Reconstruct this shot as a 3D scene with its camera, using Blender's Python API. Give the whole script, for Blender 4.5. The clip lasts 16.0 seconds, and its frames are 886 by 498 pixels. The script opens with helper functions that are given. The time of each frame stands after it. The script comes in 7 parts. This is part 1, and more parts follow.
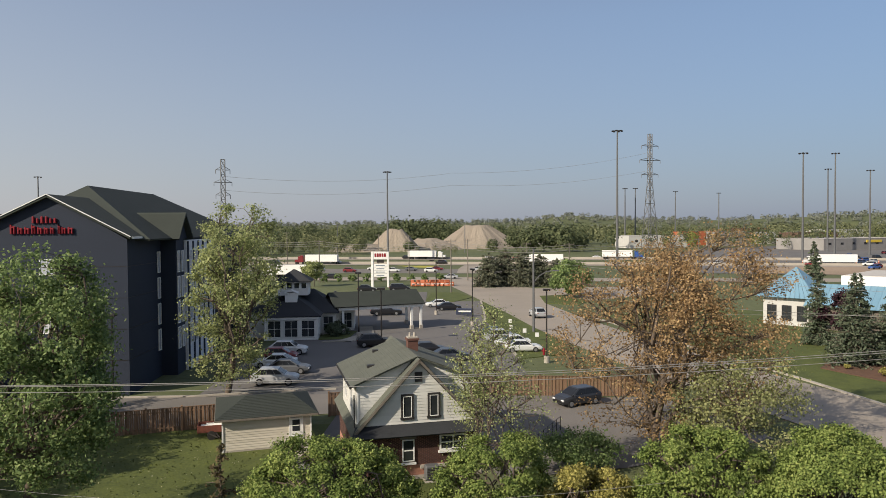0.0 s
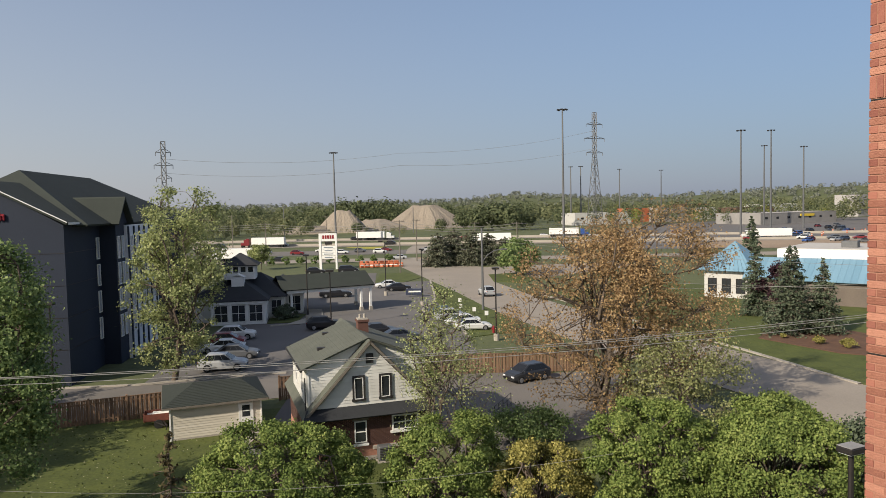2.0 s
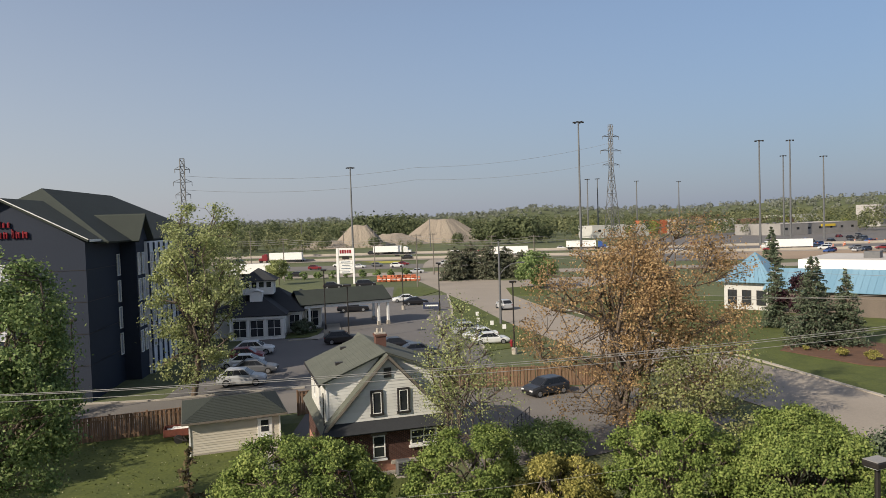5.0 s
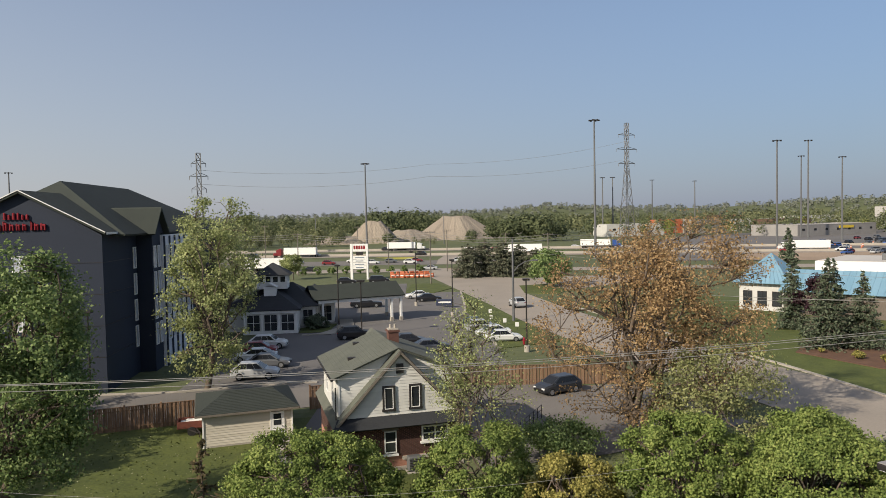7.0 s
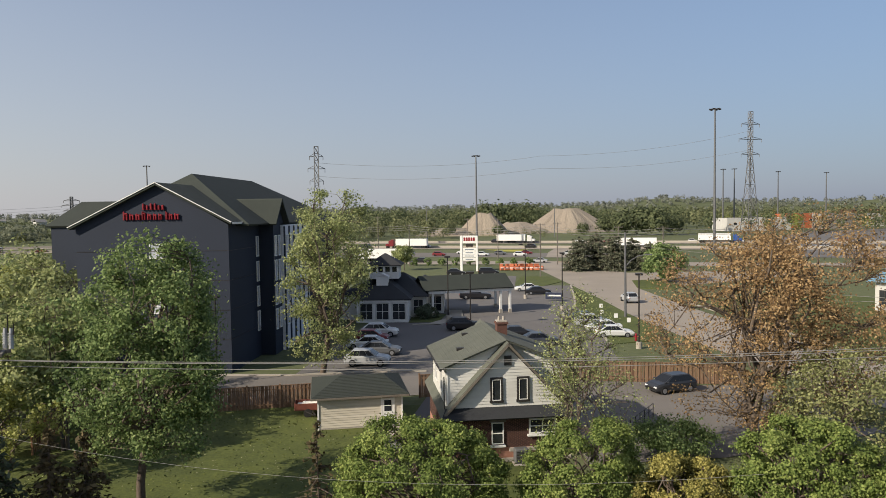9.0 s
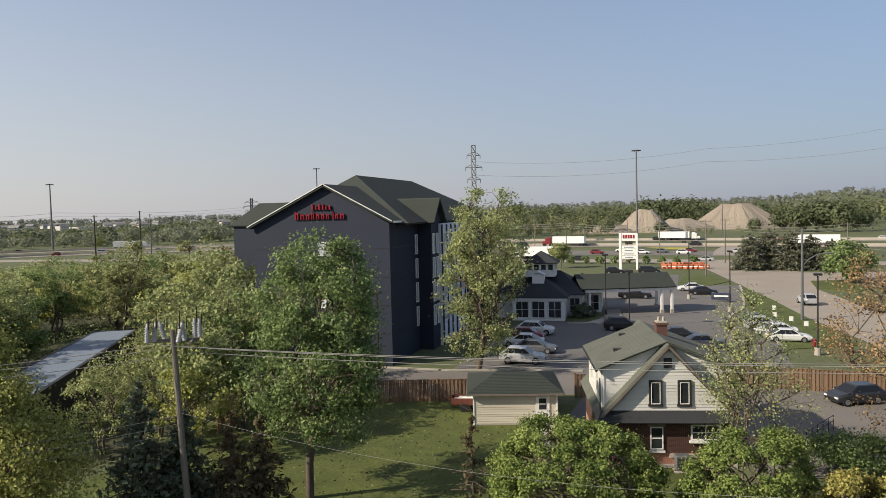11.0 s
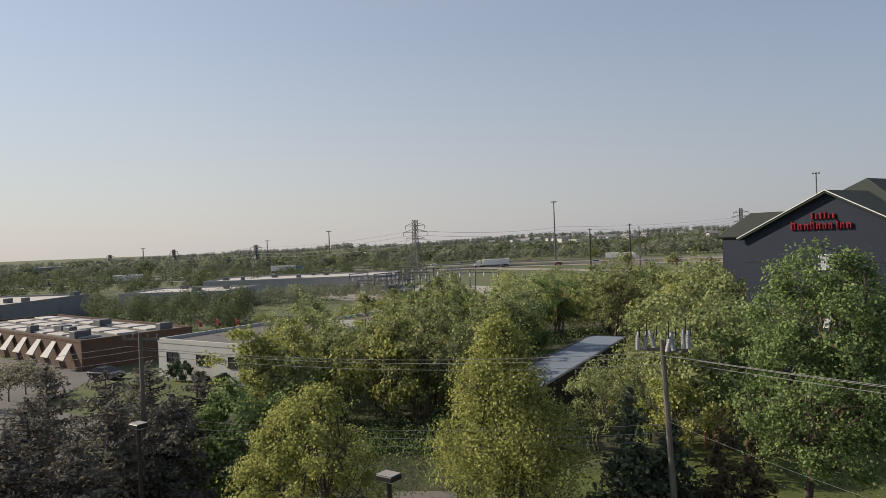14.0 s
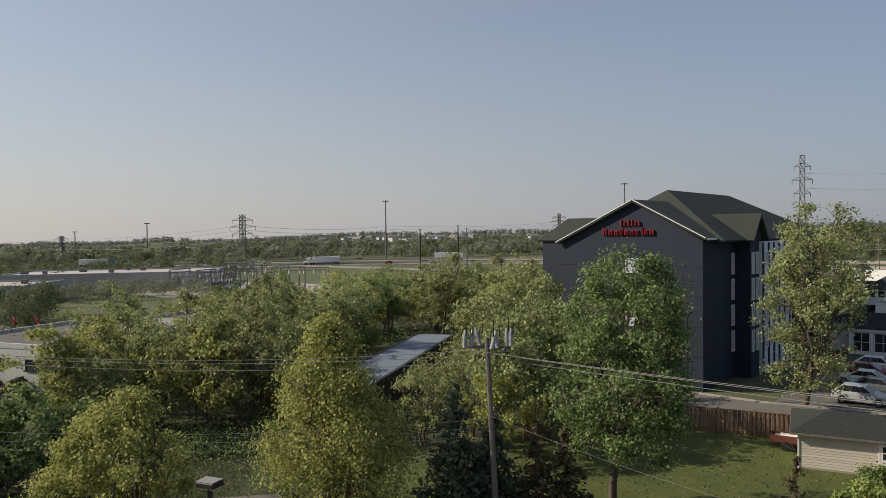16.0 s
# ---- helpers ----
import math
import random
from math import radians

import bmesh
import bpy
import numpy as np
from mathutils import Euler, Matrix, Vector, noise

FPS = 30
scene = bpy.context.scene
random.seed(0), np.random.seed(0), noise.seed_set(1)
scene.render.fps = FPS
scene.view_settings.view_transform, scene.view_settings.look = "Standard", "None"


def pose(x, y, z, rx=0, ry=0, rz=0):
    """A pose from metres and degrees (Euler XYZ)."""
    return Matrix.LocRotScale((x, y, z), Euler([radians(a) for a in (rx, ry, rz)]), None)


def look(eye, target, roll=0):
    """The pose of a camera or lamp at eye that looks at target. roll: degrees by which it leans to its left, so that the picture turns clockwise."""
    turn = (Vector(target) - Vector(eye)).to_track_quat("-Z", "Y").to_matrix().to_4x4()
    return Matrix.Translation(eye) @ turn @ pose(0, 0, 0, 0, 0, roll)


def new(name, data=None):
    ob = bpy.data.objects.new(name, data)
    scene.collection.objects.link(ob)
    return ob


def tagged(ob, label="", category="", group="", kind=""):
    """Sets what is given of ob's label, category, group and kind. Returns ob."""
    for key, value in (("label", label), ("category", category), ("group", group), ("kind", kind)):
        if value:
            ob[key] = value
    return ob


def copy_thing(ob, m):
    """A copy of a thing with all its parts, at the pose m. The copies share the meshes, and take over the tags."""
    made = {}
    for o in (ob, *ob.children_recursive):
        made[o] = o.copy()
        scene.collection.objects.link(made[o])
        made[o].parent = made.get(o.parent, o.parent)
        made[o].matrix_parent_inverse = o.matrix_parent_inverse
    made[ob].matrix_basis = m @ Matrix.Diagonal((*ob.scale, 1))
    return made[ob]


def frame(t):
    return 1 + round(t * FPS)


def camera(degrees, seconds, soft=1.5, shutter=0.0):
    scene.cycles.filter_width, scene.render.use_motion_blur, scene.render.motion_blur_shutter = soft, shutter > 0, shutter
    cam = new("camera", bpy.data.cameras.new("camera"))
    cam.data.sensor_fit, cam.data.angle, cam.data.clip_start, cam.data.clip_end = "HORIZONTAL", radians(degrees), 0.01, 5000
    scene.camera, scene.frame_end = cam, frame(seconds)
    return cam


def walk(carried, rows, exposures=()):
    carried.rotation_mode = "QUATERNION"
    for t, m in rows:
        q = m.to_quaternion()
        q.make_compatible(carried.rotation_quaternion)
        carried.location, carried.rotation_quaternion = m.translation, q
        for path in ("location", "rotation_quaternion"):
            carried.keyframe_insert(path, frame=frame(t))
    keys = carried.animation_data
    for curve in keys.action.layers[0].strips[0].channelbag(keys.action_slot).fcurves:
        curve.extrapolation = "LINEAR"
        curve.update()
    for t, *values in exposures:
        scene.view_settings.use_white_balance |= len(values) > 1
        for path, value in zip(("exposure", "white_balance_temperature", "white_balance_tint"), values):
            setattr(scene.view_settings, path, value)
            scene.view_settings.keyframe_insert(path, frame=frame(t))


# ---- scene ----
cam = camera(62.8, 16.0, soft=0.7)
PATH = [
    (0.0, pose(-0.066, 0.152, 15.473, 88.25, 0.38, -0.29)),
    (0.5, pose(-0.079, 0.196, 15.460, 87.76, 0.31, -2.55)),
    (1.0, pose(-0.058, 0.210, 15.466, 87.29, 0.28, -4.90)),
    (1.5, pose(-0.051, 0.223, 15.475, 86.89, 0.70, -5.28)),
    (2.0, pose(-0.069, 0.214, 15.468, 86.63, 1.26, -4.38)),
    (2.5, pose(-0.074, 0.209, 15.464, 86.86, 1.53, -3.78)),
    (3.0, pose(-0.066, 0.221, 15.468, 87.35, 1.59, -3.60)),
    (3.5, pose(-0.067, 0.183, 15.472, 87.76, 1.67, -3.42)),
    (4.0, pose(-0.071, 0.181, 15.480, 87.89, 1.81, -3.17)),
    (6.5, pose(-0.076, 0.199, 15.460, 87.49, 1.61, -2.79)),
    (7.0, pose(-0.072, 0.185, 15.464, 87.53, 1.15, -1.96)),
    (7.5, pose(-0.082, 0.161, 15.471, 87.49, 0.73, -0.17)),
    (8.0, pose(-0.060, 0.087, 15.485, 87.57, 0.59, 1.84)),
    (8.5, pose(-0.071, 0.073, 15.491, 87.35, 0.66, 3.90)),
    (8.7, pose(-0.075, 0.058, 15.481, 87.19, 0.72, 5.03)),
    (10.8, pose(0.124, -0.025, 15.515, 86.97, 1.26, 17.36)),
    (11.0, pose(0.107, -0.050, 15.512, 87.10, 1.39, 19.03)),
    (11.5, pose(0.076, -0.117, 15.515, 87.57, 1.75, 24.91)),
    (12.0, pose(0.090, -0.215, 15.517, 88.30, 2.10, 32.88)),
    (12.5, pose(0.098, -0.246, 15.550, 88.96, 2.43, 40.31)),
    (13.0, pose(0.107, -0.210, 15.539, 89.17, 2.63, 46.51)),
    (13.5, pose(0.077, -0.215, 15.540, 89.22, 2.54, 51.79)),
    (14.0, pose(0.111, -0.243, 15.536, 89.22, 2.25, 56.11)),
    (14.5, pose(0.094, -0.241, 15.543, 89.23, 1.91, 59.44)),
    (15.0, pose(0.068, -0.241, 15.540, 89.44, 1.46, 60.43)),
    (15.5, pose(0.048, -0.254, 15.535, 89.64, 1.39, 57.21)),
    (15.8, pose(0.032, -0.233, 15.538, 89.32, 1.72, 51.40)),
    (16.0, pose(-0.004, -0.234, 15.544, 88.74, 0.71, 42.84)),
]
walk(cam, PATH, [(0.0, 0.24), (8.5, 0.27), (11.0, 0.37), (13.0, 0.22), (14.5, 0.11), (15.5, 0.08), (16.0, 0.0)])

# ---- sky and sun: late afternoon, the sun low on the camera's left ----
SUN_EL, SUN_X, SUN_Y = 31.0, -0.79, -0.61
world = bpy.data.worlds.new("sky")
scene.world = world
world.use_nodes = True
wn = world.node_tree.nodes
sky = wn.new("ShaderNodeTexSky")
sky.sky_type = "NISHITA"
sky.sun_disc = False
sky.sun_elevation = radians(SUN_EL)
sky.sun_rotation = math.atan2(SUN_X, SUN_Y)
sky.air_density, sky.dust_density, sky.ozone_density = 1.0, 0.45, 2.0
wn["Background"].inputs["Strength"].default_value = 0.115
# thin grey-lilac haze all round, thickest at the horizon
wl = world.node_tree.links
w_co = wn.new("ShaderNodeTexCoord")
w_sep = wn.new("ShaderNodeSeparateXYZ")
w_ramp = wn.new("ShaderNodeValToRGB")
w_el = w_ramp.color_ramp.elements
w_el[0].position, w_el[0].color = 0.0, (0.88, 0.88, 0.88, 1)
w_el[1].position, w_el[1].color = 1.0, (0.60, 0.60, 0.60, 1)
w_k = w_el.new(0.27)
w_k.color = (0.46, 0.46, 0.46, 1)
w_mix = wn.new("ShaderNodeMix")
w_mix.data_type = "RGBA"
w_warm = wn.new("ShaderNodeMix")
w_warm.data_type = "RGBA"
w_warm.inputs[6].default_value = (1.24, 1.60, 2.55, 1)
w_warm.inputs[7].default_value = (4.45, 4.25, 4.22, 1)
w_dot = wn.new("ShaderNodeVectorMath")
w_dot.operation = "DOT_PRODUCT"
w_dot.inputs[1].default_value = (-0.92, -0.39, 0.0)
w_fac = wn.new("ShaderNodeMath")
w_fac.operation, w_fac.use_clamp = "MULTIPLY_ADD", True
w_fac.inputs[1].default_value, w_fac.inputs[2].default_value = 0.62, 0.50
wl.new(w_co.outputs["Generated"], w_dot.inputs[0])
wl.new(w_dot.outputs["Value"], w_fac.inputs[0])
wl.new(w_fac.outputs[0], w_warm.inputs[0])
wl.new(w_warm.outputs[2], w_mix.inputs[7])
wl.new(w_co.outputs["Generated"], w_sep.inputs[0])
wl.new(w_sep.outputs["Z"], w_ramp.inputs[0])
wl.new(w_ramp.outputs[0], w_mix.inputs[0])
wl.new(sky.outputs[0], w_mix.inputs[6])
wl.new(w_mix.outputs[2], wn["Background"].inputs["Color"])
sun_data = bpy.data.lights.new("sun", "SUN")
sun_data.energy, sun_data.angle, sun_data.color = 4.9, radians(0.6), (1.0, 0.89, 0.73)
sun = new("sun", sun_data)
ce = math.cos(radians(SUN_EL))
sun.matrix_world = look((0, 0, 60), (-SUN_X * ce * 10, -SUN_Y * ce * 10, 60 - math.sin(radians(SUN_EL)) * 10))

# ---- materials ----
def rgb(c):
    return (c[0], c[1], c[2], 1.0)


def mat(name, a, b=None, rough=0.8, metal=0.0, scale=1.0, fine=12.0, bump=0.15, dist=0.02, per="noise", spec=0.4, stretch=(1, 1, 1)):
    """Two tones mixed by a coarse and a fine noise (and by piece or island), with a fine relief."""
    m = bpy.data.materials.new(name)
    m.use_nodes = True
    nt = m.node_tree
    N, L = nt.nodes, nt.links
    p = N["Principled BSDF"]
    b = b or tuple(v * 0.75 for v in a)
    tc = N.new("ShaderNodeTexCoord")
    mp = N.new("ShaderNodeMapping")
    mp.inputs["Scale"].default_value = stretch
    L.new(tc.outputs["Object"], mp.inputs["Vector"])
    n1 = N.new("ShaderNodeTexNoise")
    n1.inputs["Scale"].default_value, n1.inputs["Detail"].default_value = scale, 4.0
    n2 = N.new("ShaderNodeTexNoise")
    n2.inputs["Scale"].default_value, n2.inputs["Detail"].default_value = fine, 5.0
    L.new(mp.outputs[0], n1.inputs["Vector"])
    L.new(mp.outputs[0], n2.inputs["Vector"])
    add = N.new("ShaderNodeMath")
    add.operation = "MULTIPLY_ADD"
    add.inputs[1].default_value = 0.5
    half = N.new("ShaderNodeMath")
    half.operation = "MULTIPLY"
    half.inputs[1].default_value = 0.5
    L.new(n2.outputs["Fac"], half.inputs[0])
    L.new(n1.outputs["Fac"], add.inputs[0])
    L.new(half.outputs[0], add.inputs[2])
    src = add.outputs[0]
    if per in ("object", "island"):
        if per == "object":
            r = N.new("ShaderNodeObjectInfo").outputs["Random"]
        else:
            r = N.new("ShaderNodeNewGeometry").outputs["Random Per Island"]
        mx = N.new("ShaderNodeMath")
        mx.operation = "MULTIPLY_ADD"
        mx.inputs[1].default_value = 0.4
        h2 = N.new("ShaderNodeMath")
        h2.operation = "MULTIPLY"
        h2.inputs[1].default_value = 0.6
        L.new(src, h2.inputs[0])
        L.new(r, mx.inputs[0])
        L.new(h2.outputs[0], mx.inputs[2])
        src = mx.outputs[0]
    ramp = N.new("ShaderNodeValToRGB")
    ramp.color_ramp.elements[0].position, ramp.color_ramp.elements[1].position = 0.3, 0.7
    ramp.color_ramp.elements[0].color, ramp.color_ramp.elements[1].color = rgb(b), rgb(a)
    L.new(src, ramp.inputs[0])
    L.new(ramp.outputs[0], p.inputs["Base Color"])
    p.inputs["Roughness"].default_value, p.inputs["Metallic"].default_value = rough, metal
    p.inputs["Specular IOR Level"].default_value = spec
    if bump:
        bp = N.new("ShaderNodeBump")
        bp.inputs["Strength"].default_value, bp.inputs["Distance"].default_value = bump, dist
        L.new(n2.outputs["Fac"], bp.inputs["Height"])
        L.new(bp.outputs[0], p.inputs["Normal"])
    return m


def leaf_mat(name, dark, mid, light, through_light=0.35, by_leaf=0.45):
    """Leaves: three tones by leaf and by patch, partly lit through."""
    m = bpy.data.materials.new(name)
    m.use_nodes = True
    nt = m.node_tree
    N, L = nt.nodes, nt.links
    p = N["Principled BSDF"]
    geo = N.new("ShaderNodeNewGeometry")
    tc = N.new("ShaderNodeTexCoord")
    n1 = N.new("ShaderNodeTexNoise")
    n1.inputs["Scale"].default_value, n1.inputs["Detail"].default_value = 0.45, 3.0
    L.new(tc.outputs["Object"], n1.inputs["Vector"])
    mx = N.new("ShaderNodeMix")
    mx.inputs[0].default_value = by_leaf
    L.new(n1.outputs["Fac"], mx.inputs[2])
    L.new(geo.outputs["Random Per Island"], mx.inputs[3])
    ramp = N.new("ShaderNodeValToRGB")
    e = ramp.color_ramp.elements
    e[0].position, e[0].color = 0.25, rgb(dark)
    e[1].position, e[1].color = 0.75, rgb(light)
    k = e.new(0.5)
    k.color = rgb(mid)
    L.new(mx.outputs[0], ramp.inputs[0])
    L.new(ramp.outputs[0], p.inputs["Base Color"])
    p.inputs["Roughness"].default_value = 0.7
    p.inputs["Specular IOR Level"].default_value = 0.12
    tr = N.new("ShaderNodeBsdfTranslucent")
    L.new(ramp.outputs[0], tr.inputs["Color"])
    ms = N.new("ShaderNodeMixShader")
    ms.inputs[0].default_value = through_light
    L.new(p.outputs[0], ms.inputs[1])
    L.new(tr.outputs[0], ms.inputs[2])
    L.new(ms.outputs[0], N["Material Output"].inputs["Surface"])
    return m


GRASS = mat("lawn_grass", (0.106, 0.124, 0.025), (0.044, 0.058, 0.014), 0.9, scale=0.45, fine=5.0, bump=0.6, dist=0.05)
ROUGH = mat("rough_grass", (0.125, 0.135, 0.055), (0.062, 0.078, 0.033), 0.95, scale=0.03, fine=0.8, bump=0.6, dist=0.3)
ASPHALT = mat("asphalt", (0.165, 0.152, 0.142), (0.11, 0.104, 0.10), 0.9, scale=0.12, fine=22.0, bump=0.3)
OLD_ASPHALT = mat("worn_asphalt", (0.20, 0.18, 0.16), (0.12, 0.11, 0.10), 0.9, scale=0.15, fine=16.0, bump=0.3)
CONCRETE = mat("concrete", (0.42, 0.38, 0.32), (0.30, 0.27, 0.23), 0.9, scale=0.2, fine=14.0, bump=0.25)
ROAD = mat("road_concrete", (0.33, 0.285, 0.235), (0.245, 0.212, 0.175), 0.9, scale=0.1, fine=8.0, bump=0.25)
DIRT = mat("dirt", (0.36, 0.27, 0.19), (0.22, 0.16, 0.11), 0.95, scale=0.05, fine=1.5, bump=0.5, dist=0.2)
GRAVEL = mat("gravel_heap", (0.33, 0.28, 0.22), (0.21, 0.175, 0.14), 0.95, scale=0.06, fine=1.2, bump=0.8, dist=0.8, stretch=(1, 1, 0.3))
MULCH = mat("mulch", (0.16, 0.085, 0.05), (0.08, 0.045, 0.03), 0.95, scale=1.0, fine=18.0, bump=0.8, dist=0.05)
NAVY = mat("navy_stucco", (0.0165, 0.024, 0.043), (0.0125, 0.0185, 0.034), 0.75, scale=0.2, fine=6.0, bump=0.15)
PALE_WALL = mat("pale_stucco", (0.72, 0.73, 0.76), (0.62, 0.63, 0.66), 0.7, scale=0.3, fine=6.0)
SHINGLE = mat("dark_green_shingle", (0.046, 0.054, 0.044), (0.027, 0.032, 0.027), 0.9, scale=0.6, fine=10.0, bump=0.5, dist=0.03, per="island")
SHINGLE_BLACK = mat("charcoal_shingle", (0.036, 0.038, 0.042), (0.022, 0.024, 0.027), 0.9, scale=0.6, fine=10.0, bump=0.4)
HOUSE_ROOF = mat("grey_green_shingle", (0.125, 0.130, 0.105), (0.080, 0.086, 0.070), 0.92, scale=0.9, fine=14.0, bump=0.5, dist=0.02)
SIDING = mat("white_siding", (0.64, 0.63, 0.59), (0.56, 0.55, 0.51), 0.6, scale=0.5, fine=6.0, bump=0.05, per="object")
CREAM = mat("cream_siding", (0.58, 0.53, 0.44), (0.50, 0.455, 0.37), 0.6, scale=0.5, fine=6.0, bump=0.05, per="object")
WHITE = mat("white_trim", (0.78, 0.77, 0.74), (0.68, 0.67, 0.64), 0.55, scale=1.5, fine=10.0, bump=0.04)
DARK_TRIM = mat("dark_brown_trim", (0.035, 0.032, 0.030), (0.022, 0.020, 0.020), 0.6, scale=2, fine=14)
TRIM_TAN = mat("weathered_rake_board", (0.19, 0.165, 0.135), (0.12, 0.105, 0.085), 0.75, scale=2, fine=14)
HOUSE_BRICK = mat("brown_red_brick", (0.12, 0.058, 0.044), (0.065, 0.034, 0.027), 0.9, scale=1.2, fine=9.0, bump=0.3, per="object")
MORTAR = mat("mortar", (0.40, 0.20, 0.14), (0.33, 0.165, 0.115), 0.95, scale=3, fine=30)
PINK_BRICK = mat("salmon_brick", (0.45, 0.208, 0.142), (0.235, 0.092, 0.062), 0.9, scale=34.0, fine=80.0, bump=0.9, dist=0.012, per="object")
RED_BRICK = mat("smooth_red_brick", (0.34, 0.135, 0.095), (0.20, 0.070, 0.052), 0.9, scale=22.0, fine=70.0, bump=0.7, dist=0.006, per="object")
FENCE_WOOD = mat("brown_fence_wood", (0.25, 0.155, 0.095), (0.15, 0.09, 0.055), 0.85, scale=1.5, fine=12.0, bump=0.3, per="object", stretch=(3, 3, 0.4))
POLE_WOOD = mat("grey_pole_wood", (0.19, 0.17, 0.145), (0.12, 0.105, 0.09), 0.9, scale=3.0, fine=24.0, bump=0.4, stretch=(3, 3, 0.3))
BARK = mat("bark", (0.155, 0.120, 0.092), (0.08, 0.062, 0.048), 0.95, scale=2.0, fine=14.0, bump=0.8, dist=0.04, stretch=(2, 2, 0.5))
GLASS = mat("window_glass", (0.028, 0.032, 0.038), (0.018, 0.021, 0.025), 0.06, scale=0.4, fine=1.0, bump=0.0, spec=0.8)
CURTAIN = mat("curtained_window_glass", (0.46, 0.48, 0.52), (0.34, 0.36, 0.40), 0.12, scale=0.9, fine=4.0, bump=0.0, spec=0.6)
STEEL = mat("galvanised_steel", (0.16, 0.162, 0.165), (0.11, 0.112, 0.115), 0.6, metal=0.3, scale=2, fine=12, bump=0.05)
DARK_STEEL = mat("dark_bronze_metal", (0.035, 0.030, 0.028), (0.022, 0.02, 0.019), 0.5, metal=0.3, scale=3, fine=15, bump=0.04)
BLUE_ROOF = mat("blue_metal_roof", (0.20, 0.335, 0.43), (0.15, 0.275, 0.365), 0.45, metal=0.1, scale=0.3, fine=6, bump=0.05, per="object")
RED_SIGN = mat("red_sign_acrylic", (0.27, 0.018, 0.027), (0.20, 0.014, 0.02), 0.4, scale=3, fine=12, bump=0)
ORANGE = mat("orange_plastic", (0.52, 0.16, 0.07), (0.36, 0.10, 0.05), 0.6, scale=2, fine=9, bump=0.05)
YELLOW = mat("yellow_paint", (0.75, 0.55, 0.06), (0.6, 0.42, 0.05), 0.6)
TYRE = mat("tyre_rubber", (0.02, 0.02, 0.02), (0.012, 0.012, 0.012), 0.8, scale=10, fine=30)
RUST = mat("rust_red_paint", (0.16, 0.045, 0.03), (0.085, 0.03, 0.022), 0.8, scale=4, fine=18)
ROOF_PALE = mat("pale_roof_membrane", (0.52, 0.49, 0.45), (0.40, 0.37, 0.34), 0.8, scale=0.08, fine=1.5)
ROOF_BLUE = mat("blue_grey_membrane", (0.175, 0.21, 0.26), (0.145, 0.175, 0.215), 0.8, scale=0.05, fine=2)
BROWN_WALL = mat("brown_block_wall", (0.14, 0.085, 0.06), (0.09, 0.055, 0.04), 0.9, scale=0.4, fine=5)
GREY_WALL = mat("grey_panel_wall", (0.30, 0.285, 0.27), (0.22, 0.21, 0.20), 0.8, scale=0.2, fine=3)
WHITE_WALL = mat("white_block_wall", (0.54, 0.53, 0.50), (0.43, 0.42, 0.395), 0.8, scale=0.4, fine=5)
LEAF_GREEN = leaf_mat("green_leaves", (0.088, 0.132, 0.048), (0.175, 0.245, 0.09), (0.32, 0.385, 0.16), 0.36)
LEAF_BUSH = leaf_mat("maple_leaves", (0.072, 0.108, 0.03), (0.175, 0.232, 0.06), (0.34, 0.38, 0.12), 0.26, 0.36)
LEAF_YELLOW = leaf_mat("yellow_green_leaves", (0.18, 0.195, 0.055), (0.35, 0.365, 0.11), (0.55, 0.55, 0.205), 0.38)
LEAF_LIGHT = leaf_mat("young_green_leaves", (0.155, 0.185, 0.078), (0.31, 0.345, 0.145), (0.50, 0.525, 0.25), 0.40)
LEAF_BRONZE = leaf_mat("bronze_young_leaves", (0.15, 0.105, 0.055), (0.36, 0.235, 0.12), (0.55, 0.39, 0.20), 0.38)
LEAF_OLIVE = leaf_mat("olive_leaves", (0.145, 0.158, 0.068), (0.28, 0.295, 0.128), (0.45, 0.455, 0.21), 0.40)
LEAF_GOLD = leaf_mat("golden_leaves", (0.13, 0.13, 0.04), (0.29, 0.265, 0.075), (0.48, 0.42, 0.14), 0.30)
NEEDLE = leaf_mat("blue_green_needles", (0.052, 0.072, 0.045), (0.105, 0.132, 0.082), (0.175, 0.20, 0.132), 0.2)
NEEDLE_DARK = leaf_mat("dark_pine_needles", (0.115, 0.11, 0.092), (0.18, 0.17, 0.14), (0.26, 0.245, 0.195), 0.28)
NEEDLE_GREY = leaf_mat("grey_green_needles", (0.075, 0.085, 0.055), (0.125, 0.135, 0.09), (0.19, 0.195, 0.135), 0.2)
NEEDLE_BROWN = leaf_mat("browning_needles", (0.05, 0.042, 0.022), (0.1, 0.08, 0.042), (0.16, 0.125, 0.065), 0.15)
LEAF_PURPLE = leaf_mat("purple_leaves", (0.02, 0.012, 0.016), (0.045, 0.022, 0.03), (0.08, 0.04, 0.045), 0.2)
FAR_WOOD = leaf_mat("far_wood_leaves", (0.11, 0.125, 0.065), (0.17, 0.185, 0.095), (0.245, 0.25, 0.13), 0.35)


# ---- building helpers ----
def mesh_of(name, bm, material):
    me = bpy.data.meshes.new(name)
    bmesh.ops.recalc_face_normals(bm, faces=bm.faces)
    bm.to_mesh(me)
    bm.free()
    me.materials.append(material)
    return me


def part(name, bm, material, parent=None, label=""):
    ob = new(name, mesh_of(name, bm, material))
    if parent:
        ob.parent = parent
    if label:
        ob["label"] = label
    return ob


def thing(name, label, category, group="", at=(0, 0, 0), turn=0.0, kind=""):
    ob = new(name)
    ob.empty_display_size = 0.3
    ob.matrix_basis = pose(*at, 0, 0, turn)
    return tagged(ob, label, category, group, kind)


def B():
    return bmesh.new()


